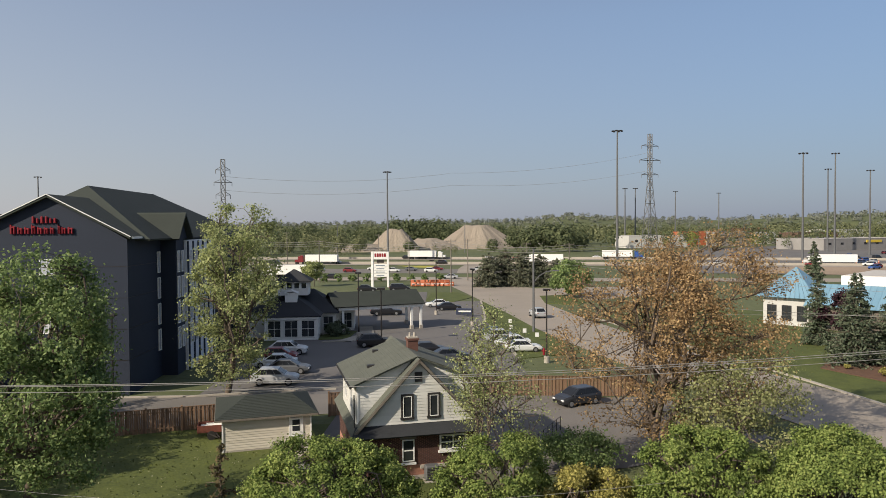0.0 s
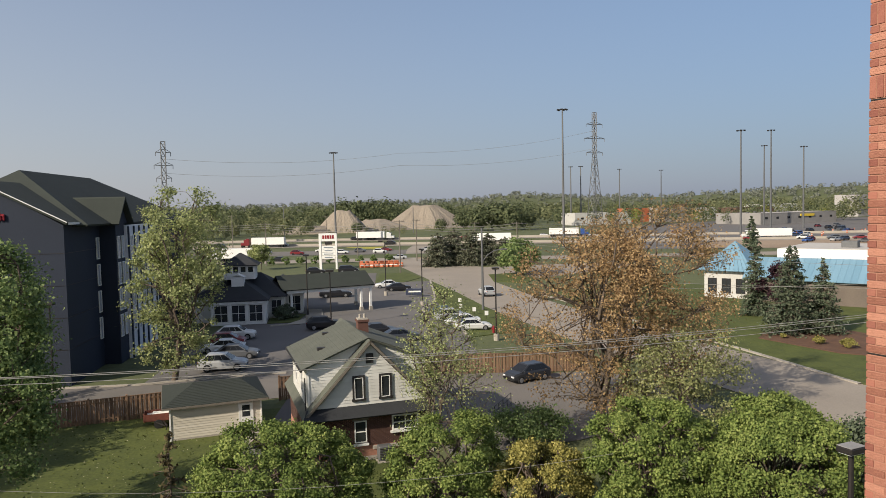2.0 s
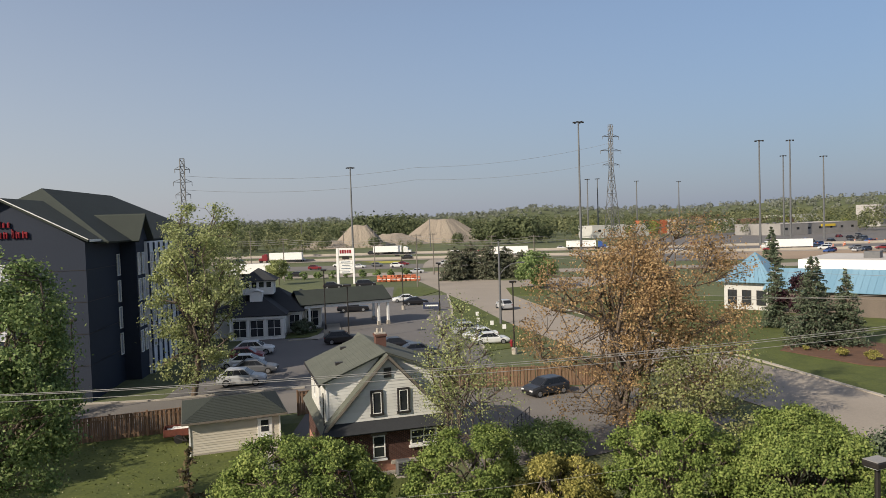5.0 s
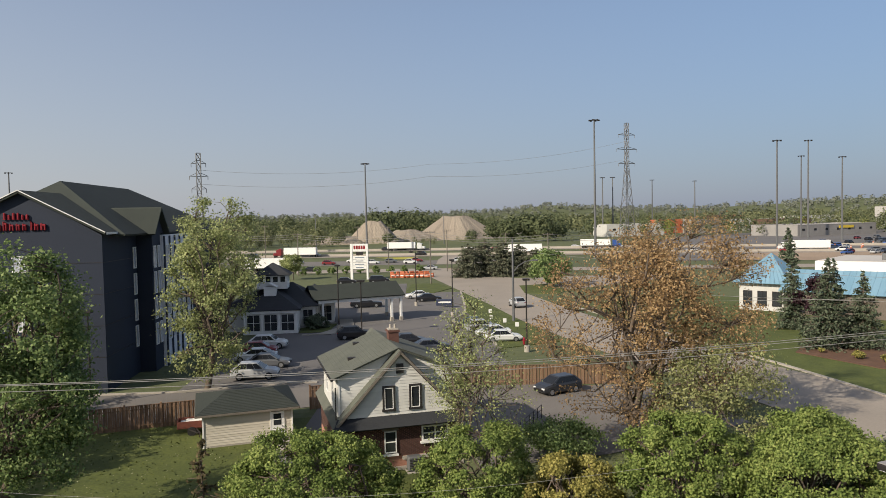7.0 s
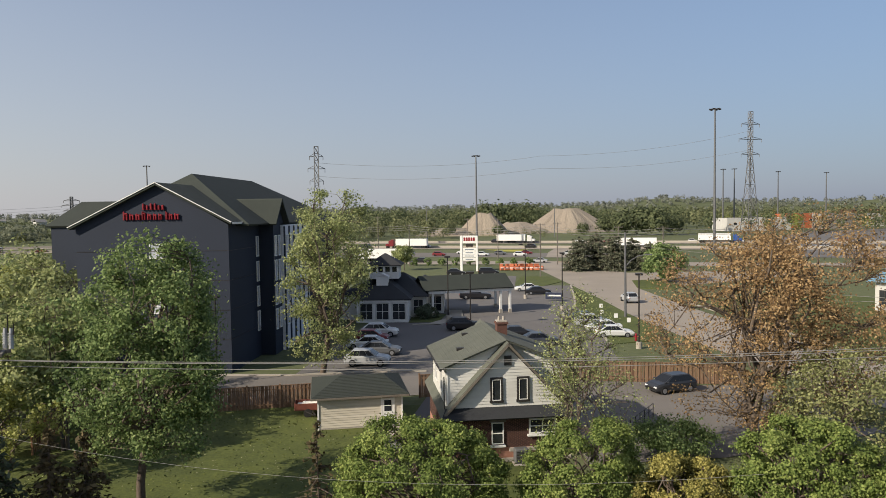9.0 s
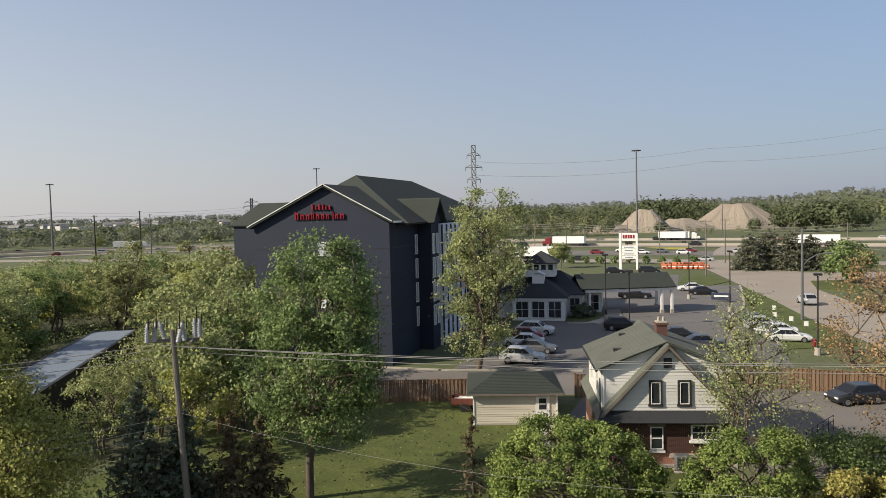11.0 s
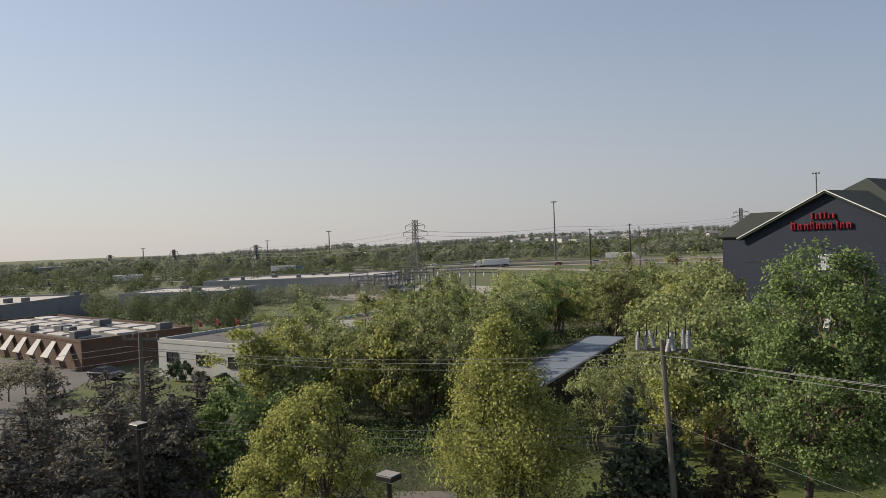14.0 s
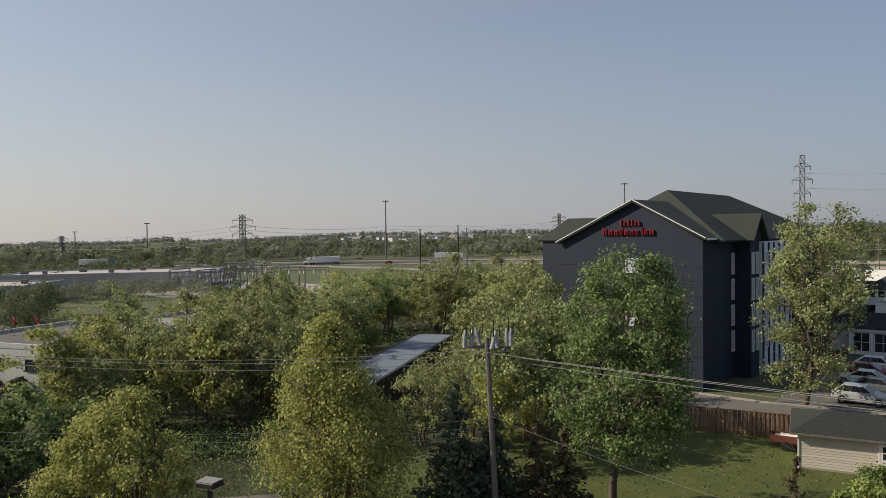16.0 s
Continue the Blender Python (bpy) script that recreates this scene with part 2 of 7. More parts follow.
def box(bm, c, s, turn=0.0, bevel=0.0, m=None):
    """A box with centre c and size s, turned about z, its edges eased by bevel."""
    r = bmesh.ops.create_cube(bm, size=1.0)
    vs = r["verts"]
    mm = Matrix.Translation(c) @ Euler((0, 0, radians(turn))).to_matrix().to_4x4() @ Matrix.Diagonal((*s, 1))
    if m is not None:
        mm = m @ mm
    bmesh.ops.transform(bm, matrix=mm, verts=vs)
    if bevel:
        es = list({e for v in vs for e in v.link_edges})
        bmesh.ops.bevel(bm, geom=es, offset=bevel, segments=1, affect="EDGES")
    return bm


def tube(bm, p0, p1, r0, r1=None, n=8):
    p0, p1 = Vector(p0), Vector(p1)
    r1 = r0 if r1 is None else r1
    d = p1 - p0
    r = bmesh.ops.create_cone(bm, cap_ends=True, segments=n, radius1=r0, radius2=max(r1, 0.0005), depth=d.length)
    mm = Matrix.Translation((p0 + p1) / 2) @ d.to_track_quat("Z", "Y").to_matrix().to_4x4()
    bmesh.ops.transform(bm, matrix=mm, verts=r["verts"])
    return bm


def prism(bm, pts, z0, z1):
    """An upright prism over the outline pts."""
    lo = [bm.verts.new((x, y, z0)) for x, y in pts]
    hi = [bm.verts.new((x, y, z1)) for x, y in pts]
    n = len(pts)
    bm.faces.new(lo[::-1])
    bm.faces.new(hi)
    for i in range(n):
        bm.faces.new((lo[i], lo[(i + 1) % n], hi[(i + 1) % n], hi[i]))
    return bm


def slab(bm, pts, thick):
    """A slab below the flat outline pts (3D), thick metres deep along its normal."""
    pts = [Vector(p) for p in pts]
    nrm = (pts[1] - pts[0]).cross(pts[2] - pts[0]).normalized()
    if nrm.z < 0:
        nrm = -nrm
    a = [bm.verts.new(p) for p in pts]
    b = [bm.verts.new(p - nrm * thick) for p in pts]
    n = len(pts)
    bm.faces.new(a)
    bm.faces.new(b[::-1])
    for i in range(n):
        bm.faces.new((a[i], b[i], b[(i + 1) % n], a[(i + 1) % n]))
    return bm


def raw_mesh(name, verts, faces, material):
    """A mesh from arrays of vertices and of quads."""
    me = bpy.data.meshes.new(name)
    nf = len(faces)
    me.vertices.add(len(verts))
    me.vertices.foreach_set("co", np.asarray(verts, dtype=np.float32).ravel())
    me.loops.add(nf * 4)
    me.loops.foreach_set("vertex_index", np.asarray(faces, dtype=np.int32).ravel())
    me.polygons.add(nf)
    me.polygons.foreach_set("loop_start", np.arange(0, nf * 4, 4, dtype=np.int32))
    me.polygons.foreach_set("loop_total", np.full(nf, 4, dtype=np.int32))
    me.update(calc_edges=True)
    me.materials.append(material)
    return me


def leaves_at(rng, c, size, out, up=0.5, long=1.0, loose=0.8, face=0.7):
    """Rhombic leaves round the centres c, more or less facing along out: vertices and quads."""
    n = len(c)
    nr = rng.normal(size=(n, 3)) * loose + out * face
    nr[:, 2] += up
    nr /= np.linalg.norm(nr, axis=1)[:, None] + 1e-9
    t = rng.normal(size=(n, 3))
    t -= nr * np.sum(t * nr, axis=1)[:, None]
    t /= np.linalg.norm(t, axis=1)[:, None] + 1e-9
    b = np.cross(nr, t)
    s = (size * rng.uniform(0.6, 1.3, n))[:, None]
    v = np.empty((n, 4, 3))
    v[:, 0] = c + t * s * 0.6 * long
    v[:, 1] = c + b * s * 0.42 + nr * s * 0.1
    v[:, 2] = c - t * s * 0.6 * long
    v[:, 3] = c - b * s * 0.42 + nr * s * 0.1
    return v.reshape(-1, 3), np.arange(n * 4).reshape(n, 4)


def sticks(segs, n=5):
    """Tapered limbs from rows of (p0, p1, r0, r1): vertices and quads."""
    vs, fs = [], []
    for p0, p1, r0, r1 in segs:
        d = p1 - p0
        d = d / (np.linalg.norm(d) + 1e-9)
        a = np.cross(d, (0.31, 0.77, 0.55))
        a /= np.linalg.norm(a) + 1e-9
        b = np.cross(d, a)
        k = len(vs)
        for p, r in ((p0, r0), (p1, r1)):
            for i in range(n):
                w = 2 * math.pi * i / n
                vs.append(p + (a * math.cos(w) + b * math.sin(w)) * r)
        for i in range(n):
            j = (i + 1) % n
            fs.append((k + i, k + j, k + n + j, k + n + i))
    return np.array(vs), np.array(fs)


def bent(rng, p0, p1, r0, r1, n, wob):
    """A limb in n pieces that bends a little."""
    pts = [p0 + (p1 - p0) * i / n for i in range(n + 1)]
    ln = np.linalg.norm(p1 - p0)
    for i in range(1, n):
        pts[i] = pts[i] + rng.normal(size=3) * wob * ln
        pts[i][2] += 0.06 * ln * math.sin(math.pi * i / n)
    return [(pts[i], pts[i + 1], r0 + (r1 - r0) * i / n, r0 + (r1 - r0) * (i + 1) / n) for i in range(n)]


def leaf_tree(name, label, at, h, r, cb, leaf, bark=None, clusters=160, per=90, size=0.16, seed=1, trunk=0.22, stems=1, spread=0.12,
              hollow=0.45, lump=0.35, lean=(0, 0), top=1.0, group="", category="tree", turn=0.0, sides=5, clump=0.38):
    """A broad-leaved tree: trunk, limbs to clusters of leaves inside an uneven crown of radius r from height cb to h."""
    rng = np.random.default_rng(seed)
    ob = thing(name, label, category, group, at, turn)
    segs, nodes = [], []
    mid = np.array([lean[0], lean[1], (cb + h) / 2])
    half = np.array([r, r, (h - cb) / 2])
    for s in range(stems):
        w = 2 * math.pi * (s + rng.uniform(0, 0.6)) / max(stems, 1)
        off = 0.0 if stems == 1 else r * 0.35
        base = np.array([math.cos(w), math.sin(w), 0]) * (0.0 if stems == 1 else trunk * 1.1)
        tip = np.array([lean[0] + math.cos(w) * off, lean[1] + math.sin(w) * off, cb + (h - cb) * 0.70])
        tr = bent(rng, base, tip, trunk, trunk * 0.18, 7, 0.025)
        segs += tr
        nodes += [(q[1], q[3]) for q in tr[1:]]
    # lobes of the crown
    dirs = rng.normal(size=(9, 3))
    dirs /= np.linalg.norm(dirs, axis=1)[:, None]
    gain = rng.uniform(-1, 1, 9)
    u = rng.normal(size=(clusters, 3))
    u /= np.linalg.norm(u, axis=1)[:, None]
    rad = hollow + (1 - hollow) * rng.uniform(0, 1, clusters) ** 0.6
    env = 1 + lump * np.sum(gain[None, :] * np.maximum(0, u @ dirs.T) ** 3, axis=1)
    env = np.clip(env, 0.55, 1.25)
    cen = mid + u * half * (rad * env)[:, None]
    cen[:, 2] = np.clip(cen[:, 2], cb * 0.85, h)
    narrow = 1 - (1 - top) * np.clip((cen[:, 2] - cb) / (h - cb), 0, 1)
    cen[:, :2] = np.array(lean) + (cen[:, :2] - np.array(lean)) * narrow[:, None]
    if clump:
        nb = max(6, clusters // 9)
        bough = cen[rng.choice(clusters, nb, replace=False)]
        near = np.argmin(np.linalg.norm(cen[:, None, :] - bough[None, :, :], axis=2), axis=1)
        cen = cen + (bough[near] - cen) * clump
    # main limbs
    for i in np.argsort(rng.uniform(size=clusters))[: max(8, clusters // 9)]:
        cand = [q for q in nodes if q[0][2] < cen[i][2] - 0.1 * h] or nodes[:1]
        q = cand[int(rng.integers(len(cand)))]
        li = bent(rng, q[0], q[0] + (cen[i] - q[0]) * 0.9, q[1] * 0.6, 0.02 + 0.002 * h, 4, 0.05)
        segs += li
        nodes = nodes + [(s[1], s[3]) for s in li]
    npos = np.array([q[0] for q in nodes])
    for c in cen:
        dd = np.linalg.norm(npos - c, axis=1) + 2.0 * (npos[:, 2] > c[2])
        q = nodes[int(np.argmin(dd))]
        segs += bent(rng, q[0], c, min(q[1] * 0.6, 0.035), 0.008, 2, 0.06)
    v, f = sticks(segs, sides)
    tk = new("trunk", raw_mesh("trunk", v, f, bark or BARK))
    tk.parent = ob
    n = rng.poisson(per, clusters)
    idx = np.repeat(np.arange(clusters), n)
    sig = spread * r * rng.uniform(0.7, 1.4, clusters)
    pos = cen[idx] + rng.normal(size=(len(idx), 3)) * sig[idx][:, None] * np.array([1, 1, 0.7])
    out = pos - mid
    out /= np.linalg.norm(out, axis=1)[:, None] + 1e-9
    tuft = pos - cen[idx]
    tuft /= np.linalg.norm(tuft, axis=1)[:, None] + 1e-9
    v, f = leaves_at(rng, pos, size, out * 0.3 + tuft * 0.75, 0.3, 1.0, 0.62, 1.0)
    cr = new("crown", raw_mesh("crown", v, f, leaf))
    cr.parent = ob
    return ob


def conifer(name, label, at, h, r, leaf, seed=1, levels=22, arms=9, per=34, size=0.2, trunk=0.16, cb=0.4, droop=0.25, rag=0.25, group="", blunt=0.0, category="tree"):
    """A spruce or pine: whorls of drooping arms set with needle sprays."""
    rng = np.random.default_rng(seed)
    ob = thing(name, label, category, group, at)
    segs = bent(rng, np.zeros(3), np.array([0, 0, h * 0.98]), trunk, 0.02, 6, 0.006)
    cs, outs = [], []
    for i in range(levels):
        k = i / (levels - 1)
        z = cb + (h - cb) * k ** 0.95
        rr = r * ((1 - k) ** (0.85 - 0.5 * blunt)) + 0.12
        for j in range(max(4, int(arms * (1 - 0.5 * k)))):
            w = rng.uniform(0, 2 * math.pi)
            ln = rr * rng.uniform(1 - rag, 1.1)
            d = np.array([math.cos(w), math.sin(w), 0.0])
            p0 = np.array([0, 0, z + rng.uniform(-0.15, 0.15)])
            tip = p0 + d * ln + np.array([0, 0, -droop * ln + 0.25 * k * ln])
            segs.append((p0, tip, 0.03 + 0.01 * ln, 0.008))
            m = max(6, int(per * ln / r))
            s = rng.uniform(0.15, 1.05, m)[:, None]
            side = np.array([-d[1], d[0], 0.0])
            q = p0 + (tip - p0) * s + side * rng.normal(size=(m, 1)) * 0.13 * ln + rng.normal(size=(m, 3)) * 0.07
            q[:, 2] -= rng.uniform(0, 0.12, m) * ln
            cs.append(q)
            outs.append(np.repeat(d[None], m, 0))
    v, f = sticks(segs)
    tk = new("trunk", raw_mesh("trunk", v, f, BARK))
    tk.parent = ob
    v, f = leaves_at(rng, np.concatenate(cs), size, np.concatenate(outs) * 0.5, 0.8, 1.5)
    cr = new("crown", raw_mesh("crown", v, f, leaf))
    cr.parent = ob
    return ob


def sheet(name, pts, z, material, label, category, thick=0.0):
    """A flat piece of ground; with thick it stands proud as a kerbed slab."""
    bm = B()
    if thick:
        prism(bm, pts, z - thick, z)
    else:
        bm.faces.new([bm.verts.new((x, y, z)) for x, y in pts])
    ob = part(name, bm, material)
    return tagged(ob, label, category, kind="structure")


def ribbon(name, line, width, z, material, label, category, thick=0.0):
    """A road or kerb along a line."""
    bm = B()
    pts = [Vector((x, y, 0)) for x, y in line]
    rows = []
    for i, p in enumerate(pts):
        d = (pts[min(i + 1, len(pts) - 1)] - pts[max(i - 1, 0)]).normalized()
        s = Vector((-d.y, d.x, 0)) * width / 2
        row = [bm.verts.new((q.x, q.y, z)) for q in (p + s, p - s)]
        if thick:
            row += [bm.verts.new((q.x, q.y, z - thick)) for q in (p - s, p + s)]
        rows.append(row)
    for a, b in zip(rows, rows[1:]):
        n = len(a)
        for k in range(n if thick else 1):
            bm.faces.new((a[k], a[(k + 1) % n], b[(k + 1) % n], b[k]))
    ob = part(name, bm, material)
    return tagged(ob, label, category, kind="structure")


def arc(line, n=6):
    """A smooth line through the points of line."""
    p = [Vector((x, y, 0)) for x, y in line]
    out = []
    for i in range(len(p) - 1):
        a, b, c, d = p[max(i - 1, 0)], p[i], p[i + 1], p[min(i + 2, len(p) - 1)]
        for k in range(n):
            t = k / n
            q = 0.5 * ((2 * b) + (c - a) * t + (2 * a - 5 * b + 4 * c - d) * t * t + (3 * b - a - 3 * c + d) * t ** 3)
            out.append((q.x, q.y))
    return out + [(p[-1].x, p[-1].y)]

# ---- ground, roads, lots ----
LOT = mat("grey_gravel", (0.145, 0.133, 0.124), (0.10, 0.092, 0.086), 0.95, scale=0.15, fine=6.0, bump=0.4)
def ease(v, a, b):
    k = min(1.0, max(0.0, (v - a) / (b - a)))
    return k * k * (3 - 2 * k)


def ground_z(x, y):
    """Height of the land: it falls away into a wide valley beyond the highway."""
    az = math.degrees(math.atan2(-x, y))
    return -22.0 * ease(math.hypot(x, y), 520, 1500) * ease(az, 46, 74) * (1 - ease(az, 120, 150))


def ground():
    bm = B()
    rings = [60, 150, 300, 420, 520, 600, 700, 820, 960, 1100, 1250, 1400, 1600, 2000, 3000, 6000]
    n = 144
    mid = bm.verts.new((0, 0, 0))
    prev = None
    for d in rings:
        row = []
        for i in range(n):
            w = 2 * math.pi * i / n
            x, y = -math.sin(w) * d, math.cos(w) * d
            row.append(bm.verts.new((x, y, ground_z(x, y))))
        for i in range(n):
            j = (i + 1) % n
            if prev is None:
                bm.faces.new((mid, row[i], row[j]))
            else:
                bm.faces.new((prev[i], row[i], row[j], prev[j]))
        prev = row
    tagged(part("ground", bm, ROUGH), "rough spring grass and fields reaching to the horizon", "ground", kind="structure")


ground()
sheet("lawn", [(-34, 24), (2, 24), (2, 40), (-6, 57), (-16, 56.5), (-35, 53.0)], 0.03, GRASS, "sunlit mown back lawn with dandelions and tree shade", "lawn")
sheet("verge", [(9, 84), (17, 88), (12, 128), (8.5, 150), (7.5, 118), (8, 108)], 0.10, GRASS, "mown grass strip between parking lot and road", "grass", 0.12)
sheet("island", [(-3, 150), (3, 149), (7, 158), (4, 171), (-2, 170)], 0.10, GRASS, "grass island beside the lot entrance", "grass", 0.12)
sheet("front_lawn", [(38.6, 56.5), (36.2, 72), (31, 95), (26, 122), (50, 140), (75, 100), (90, 60), (60, 40), (42, 40)], 0.10, GRASS, "mown lawn in front of the blue-roofed building", "lawn", 0.12)
sheet("road_island", [(21, 145), (27, 141), (31, 150), (29, 163), (22, 160)], 0.10, GRASS, "small grass island in the road junction", "grass", 0.12)
ASP = "asphalt"
sheet("parking_lot", [(-22.5, 66.5), (9, 66.5), (9, 84), (8, 108), (7.5, 118), (8.5, 150), (-3, 150), (-3, 172), (-16, 172), (-16, 103), (-22.5, 97)], 0.035, ASPHALT, "dark asphalt hotel parking lot", ASP)
sheet("drive_lane", [(-52, 57), (-24, 55.5), (-6, 61), (18, 66.2), (18, 68), (9, 68.5), (-22, 66.3), (-52, 65)], 0.05, OLD_ASPHALT, "worn asphalt lane behind the wooden fence", ASP)
sheet("side_lot", [(3.5, 44), (12, 46), (24, 52), (22, 62), (18, 65), (0, 64.5), (2.5, 52)], 0.04, OLD_ASPHALT, "worn asphalt yard beside the brick house", ASP)
sheet("driveway", [(-9.0, 51), (-5.4, 52.5), (-5.2, 60.5), (-8.6, 60)], 0.045, ASPHALT, "dark asphalt driveway between garage and house", "driveway")
sheet("garage_path", [(-11.5, 49.6), (-9.5, 51.3), (-8.2, 46.0), (-10.4, 45.5)], 0.05, CONCRETE, "pale concrete path by the garage door", "path")
street = arc([(34, 40), (34.5, 51), (30.0, 68), (24.5, 88), (18.8, 118), (14.5, 150), (9, 186), (4, 215)])
ribbon("road", street, 11.5, 0.06, ROAD, "pale concrete street curving past the lots", "road")
sheet("junction", [(13, 150), (24, 144), (60, 172), (62, 186), (24, 180), (12, 200)], 0.05, ROAD, "pale concrete road junction", "road")
ribbon("road", [(-400, 215), (-120, 226), (0, 216), (60, 205), (200, 190)], 13, 0.045, ROAD, "frontage road before the highway", "road")
HWY = arc([(520, 150), (330, 235), (160, 290), (40, 318), (-80, 335), (-200, 325), (-300, 268), (-345, 190), (-400, 80), (-470, -60), (-560, -260)], 5)
ribbon("highway", HWY, 74, 0.05, ROUGH, "grass median and shoulders of the highway", "highway")
for off in (-24, 24):
    ln = []
    for i, (x, y) in enumerate(HWY):
        x1, y1 = HWY[min(i + 1, len(HWY) - 1)]
        x0, y0 = HWY[max(i - 1, 0)]
        d = Vector((x1 - x0, y1 - y0)).normalized()
        ln.append((x - d.y * off, y + d.x * off))
    ribbon("highway", ln, 19, 0.12, ROAD, "pale concrete carriageway of the highway", "highway")
    ribbon("guard_rail", ln, 0.35, 1.0, CONCRETE, "low concrete barrier along the highway", "barrier", 0.9)
sheet("mall_lot", [(75, 235), (140, 215), (420, 330), (520, 480), (300, 560), (170, 470), (110, 360)], 0.07, ASPHALT, "wide asphalt lots and ramps under reconstruction", ASP)
sheet("dirt_lot", [(100, 232), (150, 205), (260, 250), (240, 285), (120, 262)], 0.1, DIRT, "bare earth of the roadworks", "dirt")
FLOWERS = mat("yellow_wild_flowers", (0.50, 0.42, 0.05), (0.20, 0.21, 0.05), 0.9, scale=0.12, fine=1.2, bump=0.3)
sheet("flower_patch", [(-21, 300), (-15, 322), (-9, 329), (-2, 318), (0.5, 296), (-2, 274), (-10, 277), (-17, 290)], 0.03, FLOWERS, "yellow wild flowers on the highway bank", "flowers")
sheet("slip_road", [(5.5, 240), (7, 268), (11, 301), (21, 311), (27, 306), (19.5, 280), (17, 240)], 0.055, ROAD, "pale slip road joining the highway", "road")
sheet("frontage_lane", [(-150, 250), (-60, 250), (-13, 243), (30, 236), (30, 259), (-14, 268), (-60, 274), (-150, 272)], 0.04, OLD_ASPHALT, "wide asphalt lanes before the highway", "road")
sheet("bare_ground", [(5, 198), (9, 222), (20, 214), (24, 196)], 0.052, DIRT, "bare earth beside the junction", "dirt")
ribbon("kerb", [(-52, 65.2), (-22.6, 66.4), (-15, 68.4), (-10, 69.0)], 0.3, 0.17, CONCRETE, "pale concrete kerb", "kerb", 0.16)
ribbon("kerb", arc([(9.2, 84), (8.3, 96), (7.0, 104), (5.0, 106.5), (5.2, 110), (7.2, 118), (8.2, 140), (8.4, 150)]), 0.3, 0.18, CONCRETE, "pale concrete kerb of the parking lot", "kerb", 0.16)
ribbon("kerb", [(-16, 97.5), (-12, 98.5), (-9.5, 101.5), (-11, 106)], 0.4, 0.18, CONCRETE, "pale concrete kerb by the lobby", "kerb", 0.16)
ribbon("pavement", [(-13, 98), (-10.5, 104), (-11.5, 112)], 2.0, 0.15, CONCRETE, "pale concrete walk to the canopy", "pavement", 0.13)
ribbon("kerb", [(38.4, 56.5), (36.0, 72), (30.8, 95), (25.8, 122)], 0.4, 0.16, CONCRETE, "pale concrete kerb of the front lawn", "kerb", 0.14)
sheet("flower_bed", [(40.5, 77), (44, 68), (49, 64), (56, 68), (52, 82), (46, 84)], 0.16, MULCH, "red-brown mulch bed under the spruces", "bed", 0.05)
sheet("annex_lot", [(57, 60), (64, 92), (90, 84), (95, 50)], 0.13, OLD_ASPHALT, "asphalt apron beside the blue-roofed building", ASP, 0.02)
# the street in front and the lots on the far left
NEAR_ST = arc([(60, 8), (20, 14), (-8, 15), (-26, 10), (-38, 0), (-50, -20)])
ribbon("road", NEAR_ST, 9, 0.05, ROAD, "pale street below the windows", "road")
ribbon("road", arc([(-24, 12), (-31, 17.5), (-38, 23)]), 4.5, 0.045, OLD_ASPHALT, "side lane between the trees", "road")
sheet("gravel_lot", [(-70, -12), (-66, 8), (-78, 16), (-108, 14), (-135, 2), (-135, -30), (-90, -30)], 0.06, LOT, "pale gravel lot before the brown warehouse", "lot")
sheet("gravel_lot", [(-44, 52), (-60, 49), (-75, 60), (-52, 66)], 0.038, OLD_ASPHALT, "grey yard behind the trees", "lot")

# ---- hotel ----
def window_on(parent, w, h, at, face, name="window", mull=True, frame_mat=None, pane_split=2, t=0.09, pane=None):
    """A framed window; at is its centre on the wall, face the yaw its outside looks to (0: along -y)."""
    win = new(name)
    win.parent = parent
    win.matrix_basis = pose(*at, 0, 0, face)
    fm = frame_mat or WHITE
    bm = B()
    box(bm, (0, 0, h / 2 - t / 2), (w, 0.14, t))
    box(bm, (0, 0, -h / 2 + t / 2), (w, 0.14, t))
    box(bm, (-w / 2 + t / 2, 0, 0), (t, 0.14, h - 2 * t))
    box(bm, (w / 2 - t / 2, 0, 0), (t, 0.14, h - 2 * t))
    for i in range(1, pane_split):
        box(bm, (-w / 2 + w * i / pane_split, 0, 0), (0.06, 0.11, h - 2 * t))
    if mull:
        box(bm, (0, 0, 0), (w - 2 * t, 0.10, 0.06))
    part("frame", bm, fm, win)
    bm = B()
    box(bm, (0, 0.0, 0), (w - t, 0.04, h - t))
    part("pane", bm, pane or GLASS, win)
    return win


